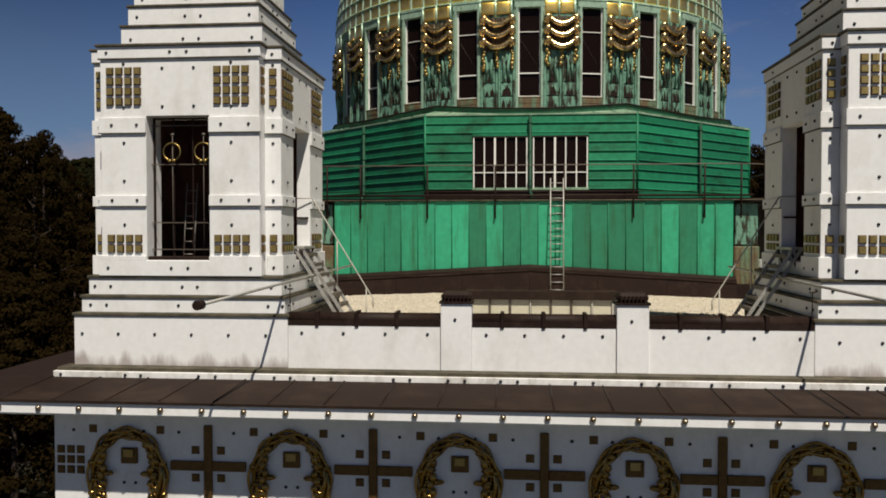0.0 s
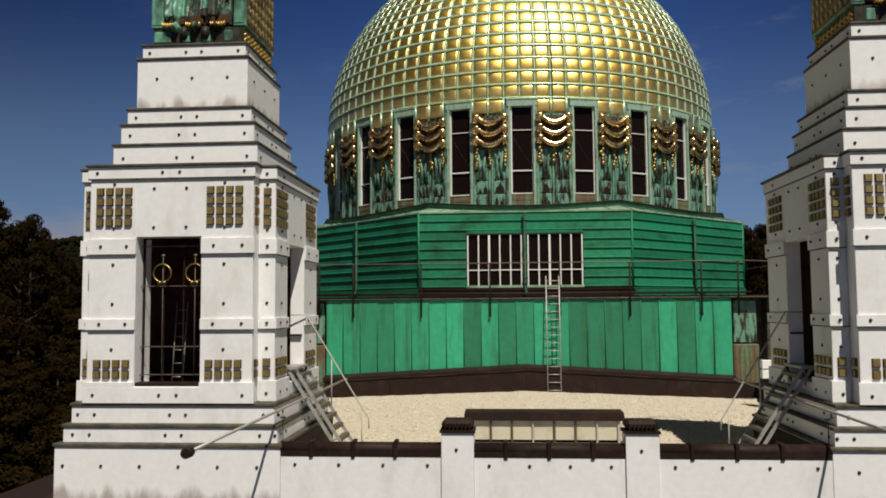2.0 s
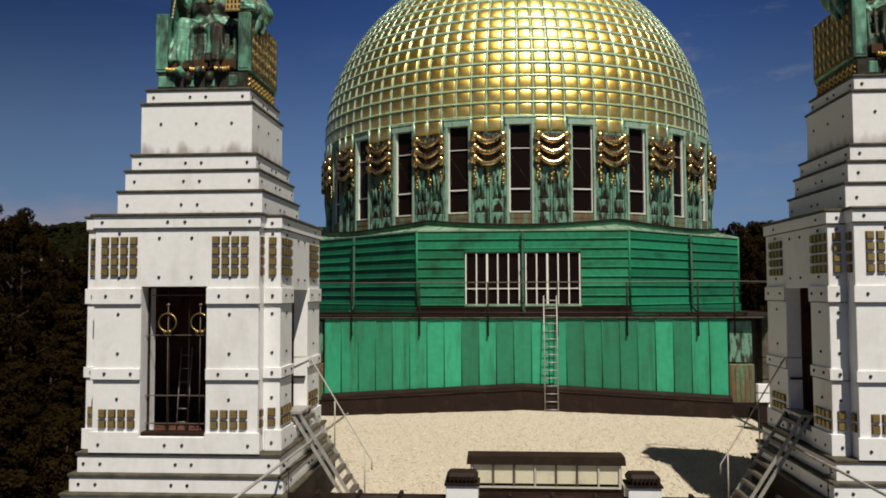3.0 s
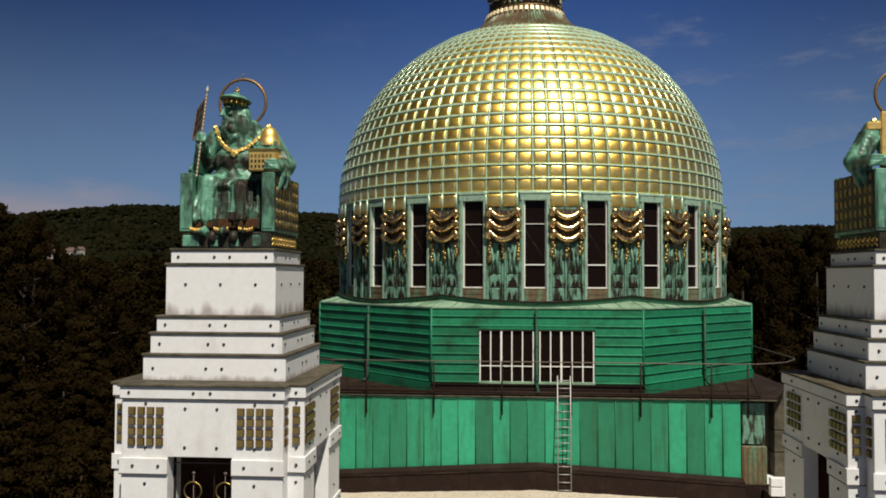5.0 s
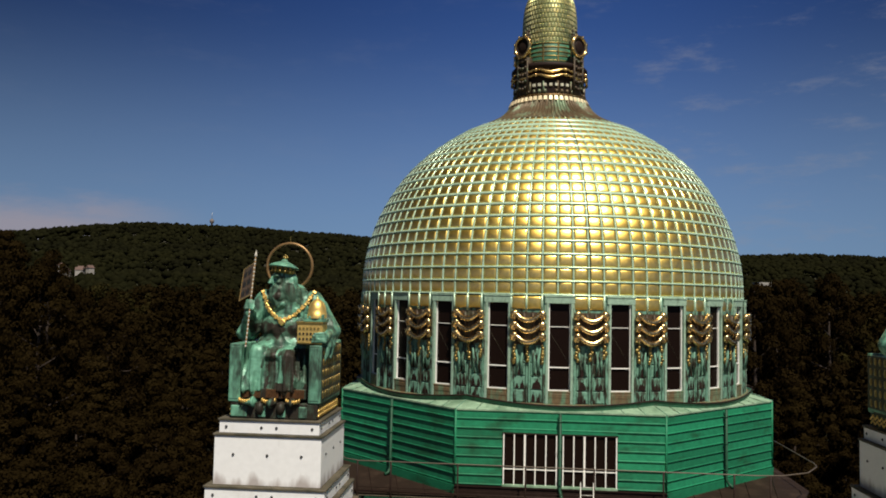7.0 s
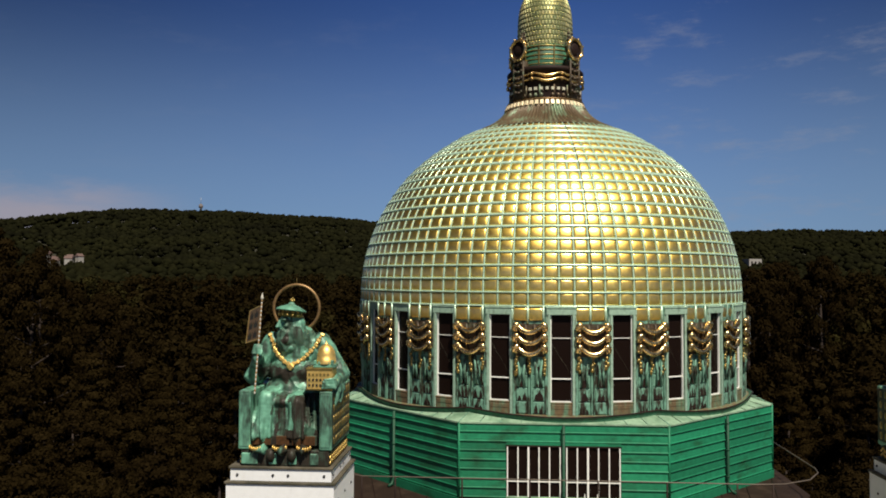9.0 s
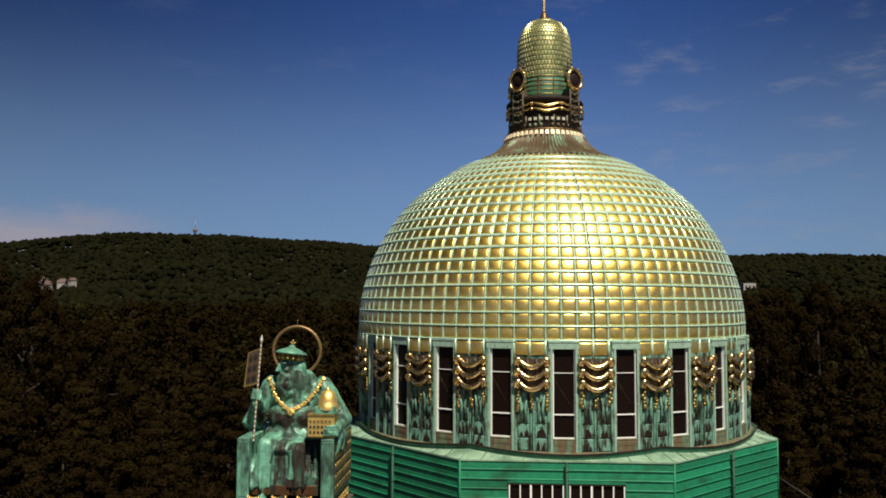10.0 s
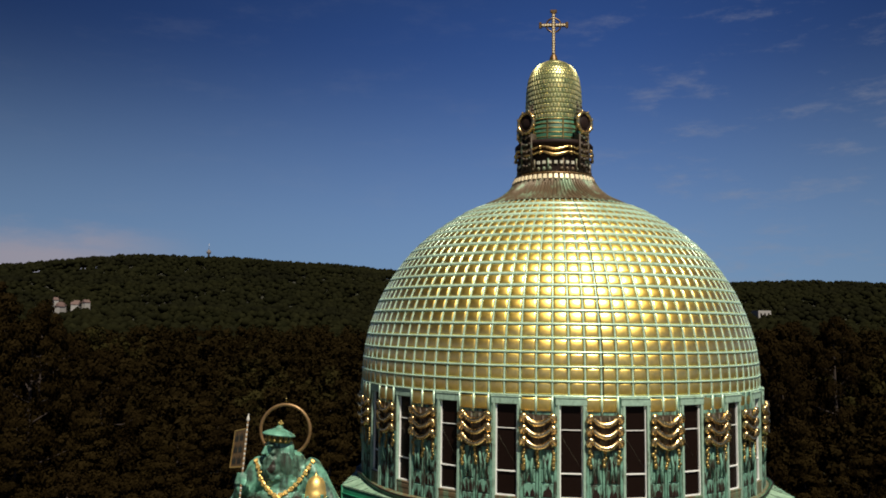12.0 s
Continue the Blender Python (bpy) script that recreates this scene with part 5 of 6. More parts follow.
    for x in (-1.10, 1.02):
        for z in (4.88, 5.72, 6.45, 7.13, 7.96):
            rivet_f(x, -2.03, z)
    for x in (-0.33, 0.29):
        rivet_f(x, -2.03, 7.14)
        rivet_f(x, -2.03, 7.87)
    for x in (-1.42, -0.16, 0.17, 1.40):
        rivet_f(x, -2.07, 8.17)
        rivet_f(x, -2.075, 4.05)
    for z in (4.05, 5.35, 6.79):
        rivet_f(1.74, -1.726, z)
        rivet_f(-1.76, -1.726, z)
        for y in (-1.45, -1.0, 0.72, 1.45):
            rivet_s(y, z, 1.92)
    for z in (4.88, 5.72, 6.45, 7.1, 7.96, 8.16):
        rivet_f(1.725, -1.68 if z < 8 else -1.72, z)
        rivet_s(-1.25, z, 1.88 if z < 8 else 1.91)
        rivet_s(1.05, z, 1.88 if z < 8 else 1.91)
    for y in (-0.35, 0.2):
        rivet_s(y, 7.1)
        rivet_s(y, 7.9)
    # gate of dark bars with two ring wreaths in the front opening
    gate = bmesh.new()
    bx(gate, dl + 0.002, dl + 0.032, -1.73, -1.70, db, dt)
    bx(gate, dr - 0.032, dr - 0.002, -1.73, -1.70, db, dt)
    bx(gate, dl + 0.032, dr - 0.032, -1.73, -1.70, dt - 0.03, dt)
    g = part("gate", gate, BLACK, t, "dark iron gate frame before the open niche")
    # iron rungs standing inside the niche
    rungs = bmesh.new()
    for x in (-0.42, -0.20):
        tube(rungs, [(s * x, -0.9, 4.12 - 2.2), (s * (x + 0.03), -0.75, 5.75 - 2.2)], 0.014, 6)
    for k in range(6):
        f = (k + 0.6) / 6.2
        tube(rungs, [(s * (-0.42 + 0.03 * f), -0.9 + 0.15 * f, 4.12 - 2.2 + 1.63 * f), (s * (-0.20 + 0.03 * f), -0.9 + 0.15 * f, 4.12 - 2.2 + 1.63 * f)], 0.012, 6)
    part("inner_ladder", rungs, STEP_IRON, t, "small iron ladder in the niche")
    for z in (4.40, 4.92, 6.05, 6.80):
        part("rail", blocks((s * dl if s > 0 else s * dr, s * dr if s > 0 else s * dl, -1.80, -1.775, z - 2.2 - 0.009, z - 2.2 + 0.009)), RAIL, g)
    for k in range(4):
        x = dl + 0.05 + (dr - dl - 0.10) * k / 3
        part("bar", blocks((s * x - 0.010, s * x + 0.010, -1.77, -1.74, db - 2.2, dt - 2.22)), BLACK, g)
    for x in (-0.22, 0.40):
        w = bmesh.new()
        ring(w, (s * x, -1.87, 6.29 - 2.2), 0.168, 0.015, "y", 28)
        ball(w, s * x - 0.045, -1.88, 6.115 - 2.2, 0.042, 0.03, 0.036, 8, 5)
        ball(w, s * x + 0.045, -1.88, 6.115 - 2.2, 0.042, 0.03, 0.036, 8, 5)
        part("ring_wreath", w, GOLD_OLD, g, "tarnished gilded ring wreath", True)
        b2 = bmesh.new()
        tube(b2, [(s * x, -1.84, 4.2 - 2.2), (s * x, -1.84, 6.62 - 2.2)], 0.008, 6)
        ball(b2, s * x, -1.84, 6.62 - 2.2, 0.04, 0.02, 0.03, 8, 5)
        part("post", b2, TREAD, g)
    st = bmesh.new()
    bx(st, dl + 0.002, dr - 0.002, -2.0, -1.72, 4.2, 4.27, 0.01)
    part("threshold", st, BLACK, t, "black metal threshold")
    hk = bmesh.new()
    bx(hk, 1.60, 1.84, 0.44, 0.52, 5.02, 5.06)
    part("bracket", hk, BLACK, t)
    return t


tower(1)
tower(-1)


# ---- seated statues on the towers: one plain mesh each ----
def statue(s):
    """A seated robed bronze figure on a throne. s = 1 carries a staff and a small gilded model, s = -1 a gilded cross."""
    body = bmesh.new()

    def limb(p, q, r0, r1, n=6, flat=1.0):
        p, q = Vector(p), Vector(q)
        for k in range(n + 1):
            f = k / n
            c = p.lerp(q, f)
            r = r0 + (r1 - r0) * f
            ball(body, c.x, c.y, c.z, r, r * flat, r, u=14, v=10)

    # torso, cloak and sloping shoulders (front is -y)
    ball(body, 0, -0.12, 1.50, 0.64, 0.50, 0.34, 20, 12)
    ball(body, 0, -0.16, 1.85, 0.56, 0.42, 0.42, 20, 14)
    ball(body, 0.0, -0.05, 2.22, 0.58, 0.40, 0.42, 20, 14)
    ball(body, 0.0, 0.06, 2.46, 0.66, 0.32, 0.24, 20, 12)
    ball(body, 0.02, 0.06, 2.62, 0.42, 0.30, 0.24, 16, 10)
    # lap, knees and the robe that falls from them
    ball(body, -0.06, -0.50, 1.30, 0.55, 0.46, 0.17, 20, 10)
    limb((-0.30, -0.15, 1.40), (-0.40, -0.78, 1.34), 0.27, 0.22)
    limb((-0.40, -0.80, 1.28), (-0.42, -0.84, 0.62), 0.21, 0.21, 9)
    limb((0.18, -0.15, 1.35), (0.24, -0.82, 1.25), 0.25, 0.20)
    limb((0.24, -0.84, 1.20), (0.27, -0.87, 0.58), 0.19, 0.19, 9)
    limb((0.52, -0.30, 1.40), (0.56, -0.66, 0.60), 0.22, 0.20, 9)
    limb((-0.08, -0.70, 1.28), (-0.08, -0.76, 0.58), 0.20, 0.20, 8)
    # hanging folds: top point, foot point, thickness
    for x0, y0, z0, x1, y1, r in ((-0.60, -0.72, 1.30, -0.68, -0.98, 0.085), (-0.52, -0.90, 1.32, -0.58, -1.03, 0.075), (-0.40, -0.98, 1.20, -0.44, -1.04, 0.060),
                                  (-0.28, -0.92, 1.30, -0.30, -1.00, 0.070), (-0.20, -0.80, 1.20, -0.18, -0.92, 0.060), (-0.06, -0.78, 1.10, -0.10, -0.86, 0.055),
                                  (0.06, -0.78, 1.22, 0.02, -0.92, 0.060), (0.15, -0.96, 1.20, 0.13, -1.02, 0.060), (0.28, -1.00, 1.10, 0.30, -1.05, 0.050),
                                  (0.38, -0.92, 1.28, 0.42, -1.00, 0.070), (0.48, -0.74, 1.38, 0.50, -0.90, 0.060), (0.58, -0.66, 1.40, 0.62, -0.84, 0.065), (0.68, -0.55, 1.38, 0.70, -0.80, 0.055)):
        limb((x0, y0, z0), (x1, y1, 0.60), 0.6 * r, r, 28)
    # folds that sag across the lap and the belly
    for z0, sag, y0 in ((1.42, 0.06, -0.66), (1.34, 0.10, -0.86)):
        limb((-0.34, y0, z0 + 0.06), (-0.06, y0 - 0.02, z0 - sag), 0.045, 0.05, 8)
        limb((-0.06, y0 - 0.02, z0 - sag), (0.22, y0, z0 + 0.02), 0.05, 0.045, 8)
    for x in (-0.45, 0.0, 0.42):
        ball(body, x, -1.02, 0.34, 0.15, 0.20, 0.10)
    # bearded head turned aside, long hair falling on the back
    turn_head = pose(0, 0, 0, 0, 0, -52)
    hx, hy, hz = -0.05, -0.27, 0.0
    for cx, cy, cz, rx, ry, rz in ((0, 0.02, 2.99, 0.200, 0.235, 0.24), (0, 0.13, 2.84, 0.235, 0.17, 0.32), (0, 0.20, 2.58, 0.27, 0.19, 0.26), (0, 0.20, 2.42, 0.30, 0.20, 0.24),
                                   (0, -0.03, 2.84, 0.165, 0.19, 0.17), (0, -0.12, 2.68, 0.185, 0.17, 0.17), (0, -0.11, 2.54, 0.22, 0.20, 0.18), (0.02, -0.06, 2.40, 0.19, 0.18, 0.16),
                                   (-0.15, 0.04, 2.70, 0.09, 0.14, 0.24), (0.15, 0.04, 2.70, 0.09, 0.14, 0.24), (-0.20, 0.13, 2.60, 0.09, 0.11, 0.28), (0.20, 0.13, 2.60, 0.09, 0.11, 0.28),
                                   (-0.06, -0.21, 2.765, 0.09, 0.055, 0.035), (0.06, -0.21, 2.765, 0.09, 0.055, 0.035), (0, -0.285, 2.845, 0.040, 0.065, 0.036), (0, -0.262, 2.885, 0.034, 0.065, 0.055),
                                   (0, -0.235, 2.94, 0.032, 0.065, 0.065), (-0.085, -0.19, 3.00, 0.09, 0.065, 0.034), (0.085, -0.19, 3.00, 0.09, 0.065, 0.034),
                                   (-0.115, -0.155, 2.865, 0.055, 0.05, 0.045), (0.115, -0.155, 2.865, 0.055, 0.05, 0.045), (0, -0.235, 2.715, 0.05, 0.035, 0.022)):
        p = turn_head @ Vector((cx, cy, 0))
        ball(body, hx + p.x * 1.06, hy + p.y * 1.06, cz + hz, rx * 1.06, ry * 1.06, rz, 14, 10, turn=turn_head)
    ball(body, 0.02, 0.0, 2.48, 0.30, 0.28, 0.22, 14, 10)
    # arms in wide sleeves, the fist round the staff, the hand under the model
    limb((-0.52, 0.06, 2.46), (-0.84, -0.06, 1.80), 0.25, 0.24, 8)
    limb((-0.84, -0.08, 1.78), (-0.71, -0.50, 2.18), 0.22, 0.13, 7)
    limb((-0.90, -0.02, 1.70), (-0.84, 0.05, 1.40), 0.17, 0.12)
    limb((-0.80, 0.0, 2.05), (-0.98, -0.06, 1.72), 0.16, 0.17, 8)
    for k in range(4):
        limb((-0.62, 0.02, 2.50 - 0.13 * k), (-1.02 + 0.03 * k, -0.12, 1.86 - 0.03 * k), 0.035, 0.045, 9)
    ball(body, -0.69, -0.54, 2.36, 0.10, 0.09, 0.12)
    for k in range(4):
        limb((-0.78, -0.61 + 0.024 * k, 2.28 + 0.058 * k), (-0.59, -0.65 + 0.024 * k, 2.27 + 0.058 * k), 0.036, 0.032, 6)
    limb((0.56, 0.06, 2.46), (1.00, -0.10, 1.80), 0.24, 0.23, 8)
    limb((1.01, -0.14, 1.78), (1.02, -0.80, 1.72), 0.19, 0.12, 8)
    for k in range(4):
        limb((0.62, 0.0, 2.52 - 0.14 * k), (1.10 - 0.02 * k, -0.20, 1.84 - 0.02 * k), 0.035, 0.045, 9)
    ball(body, 1.02, -0.92, 1.72, 0.12, 0.12, 0.12)
    for k in range(4):
        limb((1.08, -1.00, 1.62 + 0.062 * k), (0.82 + 0.02 * k, -1.08, 1.62 + 0.062 * k), 0.036, 0.030, 6)
    limb((1.02, -0.56, 1.62), (1.00, -0.78, 1.16), 0.15, 0.06, 8)
    limb((1.06, -0.30, 1.62), (1.08, -0.50, 1.28), 0.12, 0.05, 7)
    raw = bpy.data.meshes.new("statue_raw")
    body.to_mesh(raw)
    body.free()
    tmp = new("statue_raw", raw)
    mod = tmp.modifiers.new("remesh", "REMESH")
    mod.mode, mod.voxel_size = "VOXEL", 0.018
    sm = tmp.modifiers.new("smooth", "SMOOTH")
    sm.factor, sm.iterations = 0.5, 4
    dg = bpy.context.evaluated_depsgraph_get()
    dg.update()
    solid = bpy.data.meshes.new_from_object(tmp.evaluated_get(dg))
    bpy.data.objects.remove(tmp)
    bm = bmesh.new()
    bm.from_mesh(solid)
    bpy.data.meshes.remove(solid)
    # folds of the robe, strands of hair and beard
    bm.normal_update()
    eyes = [Vector((hx, hy, 2.945 + hz)) + turn_head.to_3x3() @ Vector((e * 0.090, -0.225, 0)) for e in (-1, 1)]
    mouth = Vector((hx, hy, 2.738 + hz)) + turn_head.to_3x3() @ Vector((0, -0.275, 0))
    for v in bm.verts:
        x, y, z = v.co
        p = v.co
        fold = 0.006 * noise.noise((x * 9, y * 9, z * 7))
        if z < 1.50:
            w = min(1.0, (1.55 - z) * 1.5)
            ph = 9.5 * x + 1.5 * math.sin(1.3 * z + 3 * x) + 2.8 * noise.noise((x * 2.0, y * 1.5, z * 0.6))
            fold += w * (0.050 * (1 - abs(math.sin(ph))) ** 1.8 - 0.022 + 0.005 * math.sin(29 * x + 2 * z + 2 * noise.noise((x * 4, y * 4, z))))
        elif z < 2.30 or abs(x + 0.05) > 0.36:
            ph = 8 * x + 7 * (z - 2) * (1 if x > 0 else -1) + 2.8 * noise.noise((x * 2.5, y * 2.5, z * 1.6))
            fold += 0.022 * (1 - abs(math.sin(ph))) ** 2 - 0.010 + 0.005 * math.sin(27 * (x + 0.5 * z))
        elif z < 2.82:
            fold += 0.010 * math.sin(34 * (x - 0.9 * y) + 4 * z + 4 * noise.noise((x * 5, y * 5, z * 3)))
        for e in eyes:
            fold -= 0.040 * math.exp(-((p - e).length / 0.040) ** 2)
        fold -= 0.020 * math.exp(-((p - mouth).length / 0.05) ** 2)
        v.co += v.normal * fold
    bm.normal_update()
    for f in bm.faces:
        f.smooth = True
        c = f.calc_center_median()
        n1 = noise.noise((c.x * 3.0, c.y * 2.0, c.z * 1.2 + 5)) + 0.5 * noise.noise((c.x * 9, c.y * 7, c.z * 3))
        # darker bronze over belly, right skirt and beard; one leg strip stays paler
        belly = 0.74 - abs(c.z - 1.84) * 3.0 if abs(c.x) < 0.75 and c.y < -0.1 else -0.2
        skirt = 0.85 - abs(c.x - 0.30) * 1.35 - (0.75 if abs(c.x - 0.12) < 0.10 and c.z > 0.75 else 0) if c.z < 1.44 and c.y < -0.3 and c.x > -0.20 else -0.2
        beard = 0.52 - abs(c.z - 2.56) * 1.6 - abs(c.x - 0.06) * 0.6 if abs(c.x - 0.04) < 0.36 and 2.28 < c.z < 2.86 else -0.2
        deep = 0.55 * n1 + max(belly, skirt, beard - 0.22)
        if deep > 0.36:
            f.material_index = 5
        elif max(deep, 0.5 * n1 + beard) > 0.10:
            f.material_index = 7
    tree = BVHTree.FromBMesh(bm)

    def turned_box(size, bevel, m, mat):
        before = len(bm.verts)
        box(bm, -size[0] / 2, size[0] / 2, -size[1] / 2, size[1] / 2, -size[2] / 2, size[2] / 2, bevel, mat)
        bm.verts.ensure_lookup_table()
        for i in range(before, len(bm.verts)):
            bm.verts[i].co = m @ bm.verts[i].co

    # throne: base, seat, arms and back, with gilded drops on the flanks
    box(bm, -0.72, 0.82, -0.45, 0.85, 0.30, 1.20, 0.02, 0)
    sides = ((-0.93, -0.68), (0.77, 1.03))
    for x0, x1 in sides:
        box(bm, x0, x1, -1.06, 0.90, 0.34, 1.55, 0.018, 0)
        box(bm, x0 + 0.03, x1 - 0.03, -1.072, -1.05, 0.40, 1.49, 0.008, 0)
    box(bm, -0.92, 1.02, 0.72, 0.92, 0.3, 1.58, 0.02, 0)
    box(bm, -0.88, 0.98, -1.04, 0.90, 0.0, 0.335, 0.02, 5)
    for x0, x1 in ((-0.87, -0.52), (-0.28, -0.12), (0.14, 0.30), (0.58, 0.76)):
        box(bm, x0, x1, -1.062, -1.0, 0.03, 0.27, 0.02, 0)
    for e, xs in ((-1, -0.93), (1, 1.03)):
        box(bm, xs + e * 0.002, xs + e * 0.010, -1.0, 0.86, 0.40, 1.53, 0, 5)
        for j in range(5):
            for i in range(8):
                ball(bm, xs + e * 0.012, -0.87 + 0.225 * i, 0.52 + 0.225 * j, 0.020, 0.062, 0.084, 10, 6, 2)
        xb = -0.88 if e < 0 else 0.98
        for i in range(9):
            y = -1.0 + 0.205 * i
            for dz in (0.0, 0.10):
                tube(bm, [(xb + e * 0.005, y, 0.06 + dz), (xb + e * 0.005, y + 0.1025, 0.15 + dz), (xb + e * 0.005, y + 0.205, 0.06 + dz)], 0.022, 5, 1)
    # brown fringe below the robe, dark shoes and gilded toes
    box(bm, -0.66, 0.70, -0.96, -0.5, 0.40, 0.62, 0.02, 5)
    for i in range(44):
        x = -0.64 + 1.30 * i / 43
        if abs(x + 0.20) < 0.05 or 0.12 < x < 0.20:
            continue
        box(bm, x - 0.011, x + 0.011, -1.015, -0.94, 0.43, 0.61, 0.003, 8)
    for x in (-0.54, -0.05, 0.46):
        for k in range(7):
            u = k / 3 - 1
            ball(bm, x + 0.135 * u, -1.13 + 0.05 * u * u, 0.365 + 0.03 * u * u, 0.020, 0.055, 0.050, 8, 5, 1)
    for x in (-0.24, 0.20):
        ball(bm, x, -1.02, 0.22, 0.10, 0.15, 0.15, 10, 7, 5)
    # flat collar chain with square plates, lying on the chest
    for e in (-1, 1):
        for k in range(15):
            f = (k + 0.3) / 14.4
            p = Vector((0.03 + e * (0.02 + 0.56 * f ** 0.80), 0, 2.05 + 0.60 * f ** 1.4))
            g = f + 0.02
            q = Vector((0.03 + e * (0.02 + 0.56 * g ** 0.80), 0, 2.05 + 0.60 * g ** 1.4))
            at, nor, _, _ = tree.ray_cast(Vector((p.x, -2, p.z)), Vector((0, 1, 0)))
            if at is None or at.y > 0.2:
                continue
            along = (q - p).normalized()
            out = (nor + Vector((0, -1.2, 0))).normalized()
            along = (along - out * along.dot(out)).normalized()
            side = out.cross(along)
            m = Matrix((along, out, side)).transposed().to_4x4()
            m.translation = at + out * 0.035
            big = k % 2 == 0
            turned_box((0.070 if big else 0.05, 0.045, 0.095 if big else 0.065), 0.014, m, 1)
    at = tree.ray_cast(Vector((0.03, -2, 2.0)), Vector((0, 1, 0)))[0]
    turned_box((0.13, 0.06, 0.13), 0.02, Matrix.Translation(at + Vector((0, -0.04, 0))) @ pose(0, 0, 0, 0, 45, 0), 1)
    # flat brimmed hat with a gilded band and finial
    lean = Matrix.Translation((-0.045, -0.29, 3.205)) @ Matrix.Rotation(radians(8), 4, Vector((-0.71, 0.71, 0)))
    hat = lathe(bm, [(0.225, -0.15), (0.245, -0.16), (0.275, -0.02)], 24, 2)
    hat += lathe(bm, [(0.26, -0.03), (0.320, -0.03), (0.335, -0.012), (0.320, 0.006), (0.24, 0.055), (0.12, 0.10), (0.075, 0.12), (0.068, 0.145), (0.04, 0.165), (0.012, 0.17)], 28, 0)
    before = len(bm.verts)
    for k in range(14):
        a = 2 * math.pi * k / 14
        ball(bm, 0.262 * math.cos(a), 0.262 * math.sin(a), -0.06, 0.022, 0.022, 0.035, 6, 4, 5)
        ball(bm, 0.25 * math.cos(a + 0.22), 0.25 * math.sin(a + 0.22), -0.115, 0.024, 0.024, 0.030, 6, 4, 1)
    for dx, dz in ((-0.036, 0.21), (0.036, 0.21), (0, 0.245), (0, 0.19)):
        ball(bm, dx, 0, dz, 0.028, 0.02, 0.03, 8, 6, 2)
    bm.verts.ensure_lookup_table()
    for v in {*(v for q in hat for v in q), *(bm.verts[i] for i in range(before, len(bm.verts)))}:
        v.co = lean @ v.co
    # halo behind the head
    ring(bm, (-0.03, 0.12, 3.23), 0.515, 0.034, "y", 48, 6, sides=8)
    tube(bm, [(-0.03, 0.12, 3.77), (-0.03, 0.12, 3.90)], [0.012, 0.004], 5, 2)
    if s > 0:
        foot, top = Vector((-0.62, -0.98, 1.47)), Vector((-0.74, -0.14, 3.41))
        for k in range(44):
            tube(bm, [foot.lerp(top, k / 44), foot.lerp(top, (k + 1) / 44)], 0.021 if k % 2 else 0.019, 7, 6 if k % 2 else 4)
        tip = (top - foot).normalized()
        tube(bm, [top, top + tip * 0.05, top + tip * 0.18], [0.02, 0.036, 0.004], 7, 4)
        # banner beside the staff; dark plates stand for its pierced openings
        c00, c10, c01, c11 = Vector((-0.72, -0.48, 2.57)), Vector((-0.76, -0.18, 3.29)), Vector((-1.22, 0.24, 2.42)), Vector((-1.21, 0.48, 3.15))

        def on_banner(a, c):
            return c00.lerp(c10, a).lerp(c01.lerp(c11, a), c)

        def plate(points, y0, y1, mat):
            lo = [bm.verts.new(on_banner(*p) + Vector((0, y0, 0))) for p in points]
            hi = [bm.verts.new(on_banner(*p) + Vector((0, y1, 0))) for p in points]
            n = len(points)
            for fs in (lo, hi[::-1], *[(lo[k], lo[(k + 1) % n], hi[(k + 1) % n], hi[k]) for k in range(n)]):
                bm.faces.new(fs).material_index = mat
        plate([(0, 0), (1, 0), (1, 1), (0, 1)], 0.0, 0.02, 6)
        for pts in ([(0, 0), (0.03, 0), (0.03, 1), (0, 1)], [(0.97, 0), (1, 0), (1, 1), (0.97, 1)], [(0.03, 0.93), (0.97, 0.93), (0.97, 1), (0.03, 1)]):
            plate(pts, -0.012, -0.002, 1)
        for j in range(3):
            a0 = 0.09 + 0.30 * j
            for c0 in (0.10, 0.52):
                plate([(a0, c0 + 0.05), (a0 + 0.20, c0), (a0 + 0.11, c0 + 0.10), (a0 + 0.23, c0 + 0.19), (a0 + 0.11, c0 + 0.28), (a0 + 0.20, c0 + 0.38), (a0, c0 + 0.33)], -0.008, -0.003, 5)
        # small gilded model with windows, dome and corner blocks
        box(bm, 0.49, 1.03, -1.02, -0.60, 1.57, 2.03, 0.012, 1)
        box(bm, 0.475, 1.04, -1.035, -0.60, 1.985, 2.035, 0.006, 2)
        box(bm, 0.475, 1.04, -1.035, -0.60, 1.57, 1.61, 0.006, 2)
        for j in range(3):
            for i in range(6):
                box(bm, 0.53 + 0.078 * i, 0.57 + 0.078 * i, -1.032, -1.018, 1.65 + 0.11 * j, 1.70 + 0.11 * j, 0, 5 if j < 2 else 2)
        for i in range(5):
            box(bm, 0.478, 0.49, -0.97 + 0.07 * i, -0.93 + 0.07 * i, 1.70, 1.93, 0, 5)
        box(bm, 0.62, 1.08, -1.00, -0.66, 2.035, 2.11, 0.01, 0)
        for i in range(5):
            box(bm, 0.63 + 0.09 * i, 0.69 + 0.09 * i, -1.01, -0.95, 2.10, 2.19 - 0.03 * (i % 2), 0.008, 0)
        rg = lathe(bm, [(0.20, 2.11), (0.20, 2.21), (0.19, 2.22), (0.188, 2.30), (0.165, 2.39), (0.12, 2.46), (0.06, 2.50), (0.025, 2.525), (0.010, 2.56), (0.002, 2.60)], 24, 1)
        for v in {v for q in rg for v in q}:
            v.co.x += 0.86
            v.co.y -= 0.83
    else:
        box(bm, 0.76, 0.90, -1.06, -0.98, 1.60, 2.64, 0.01, 1)
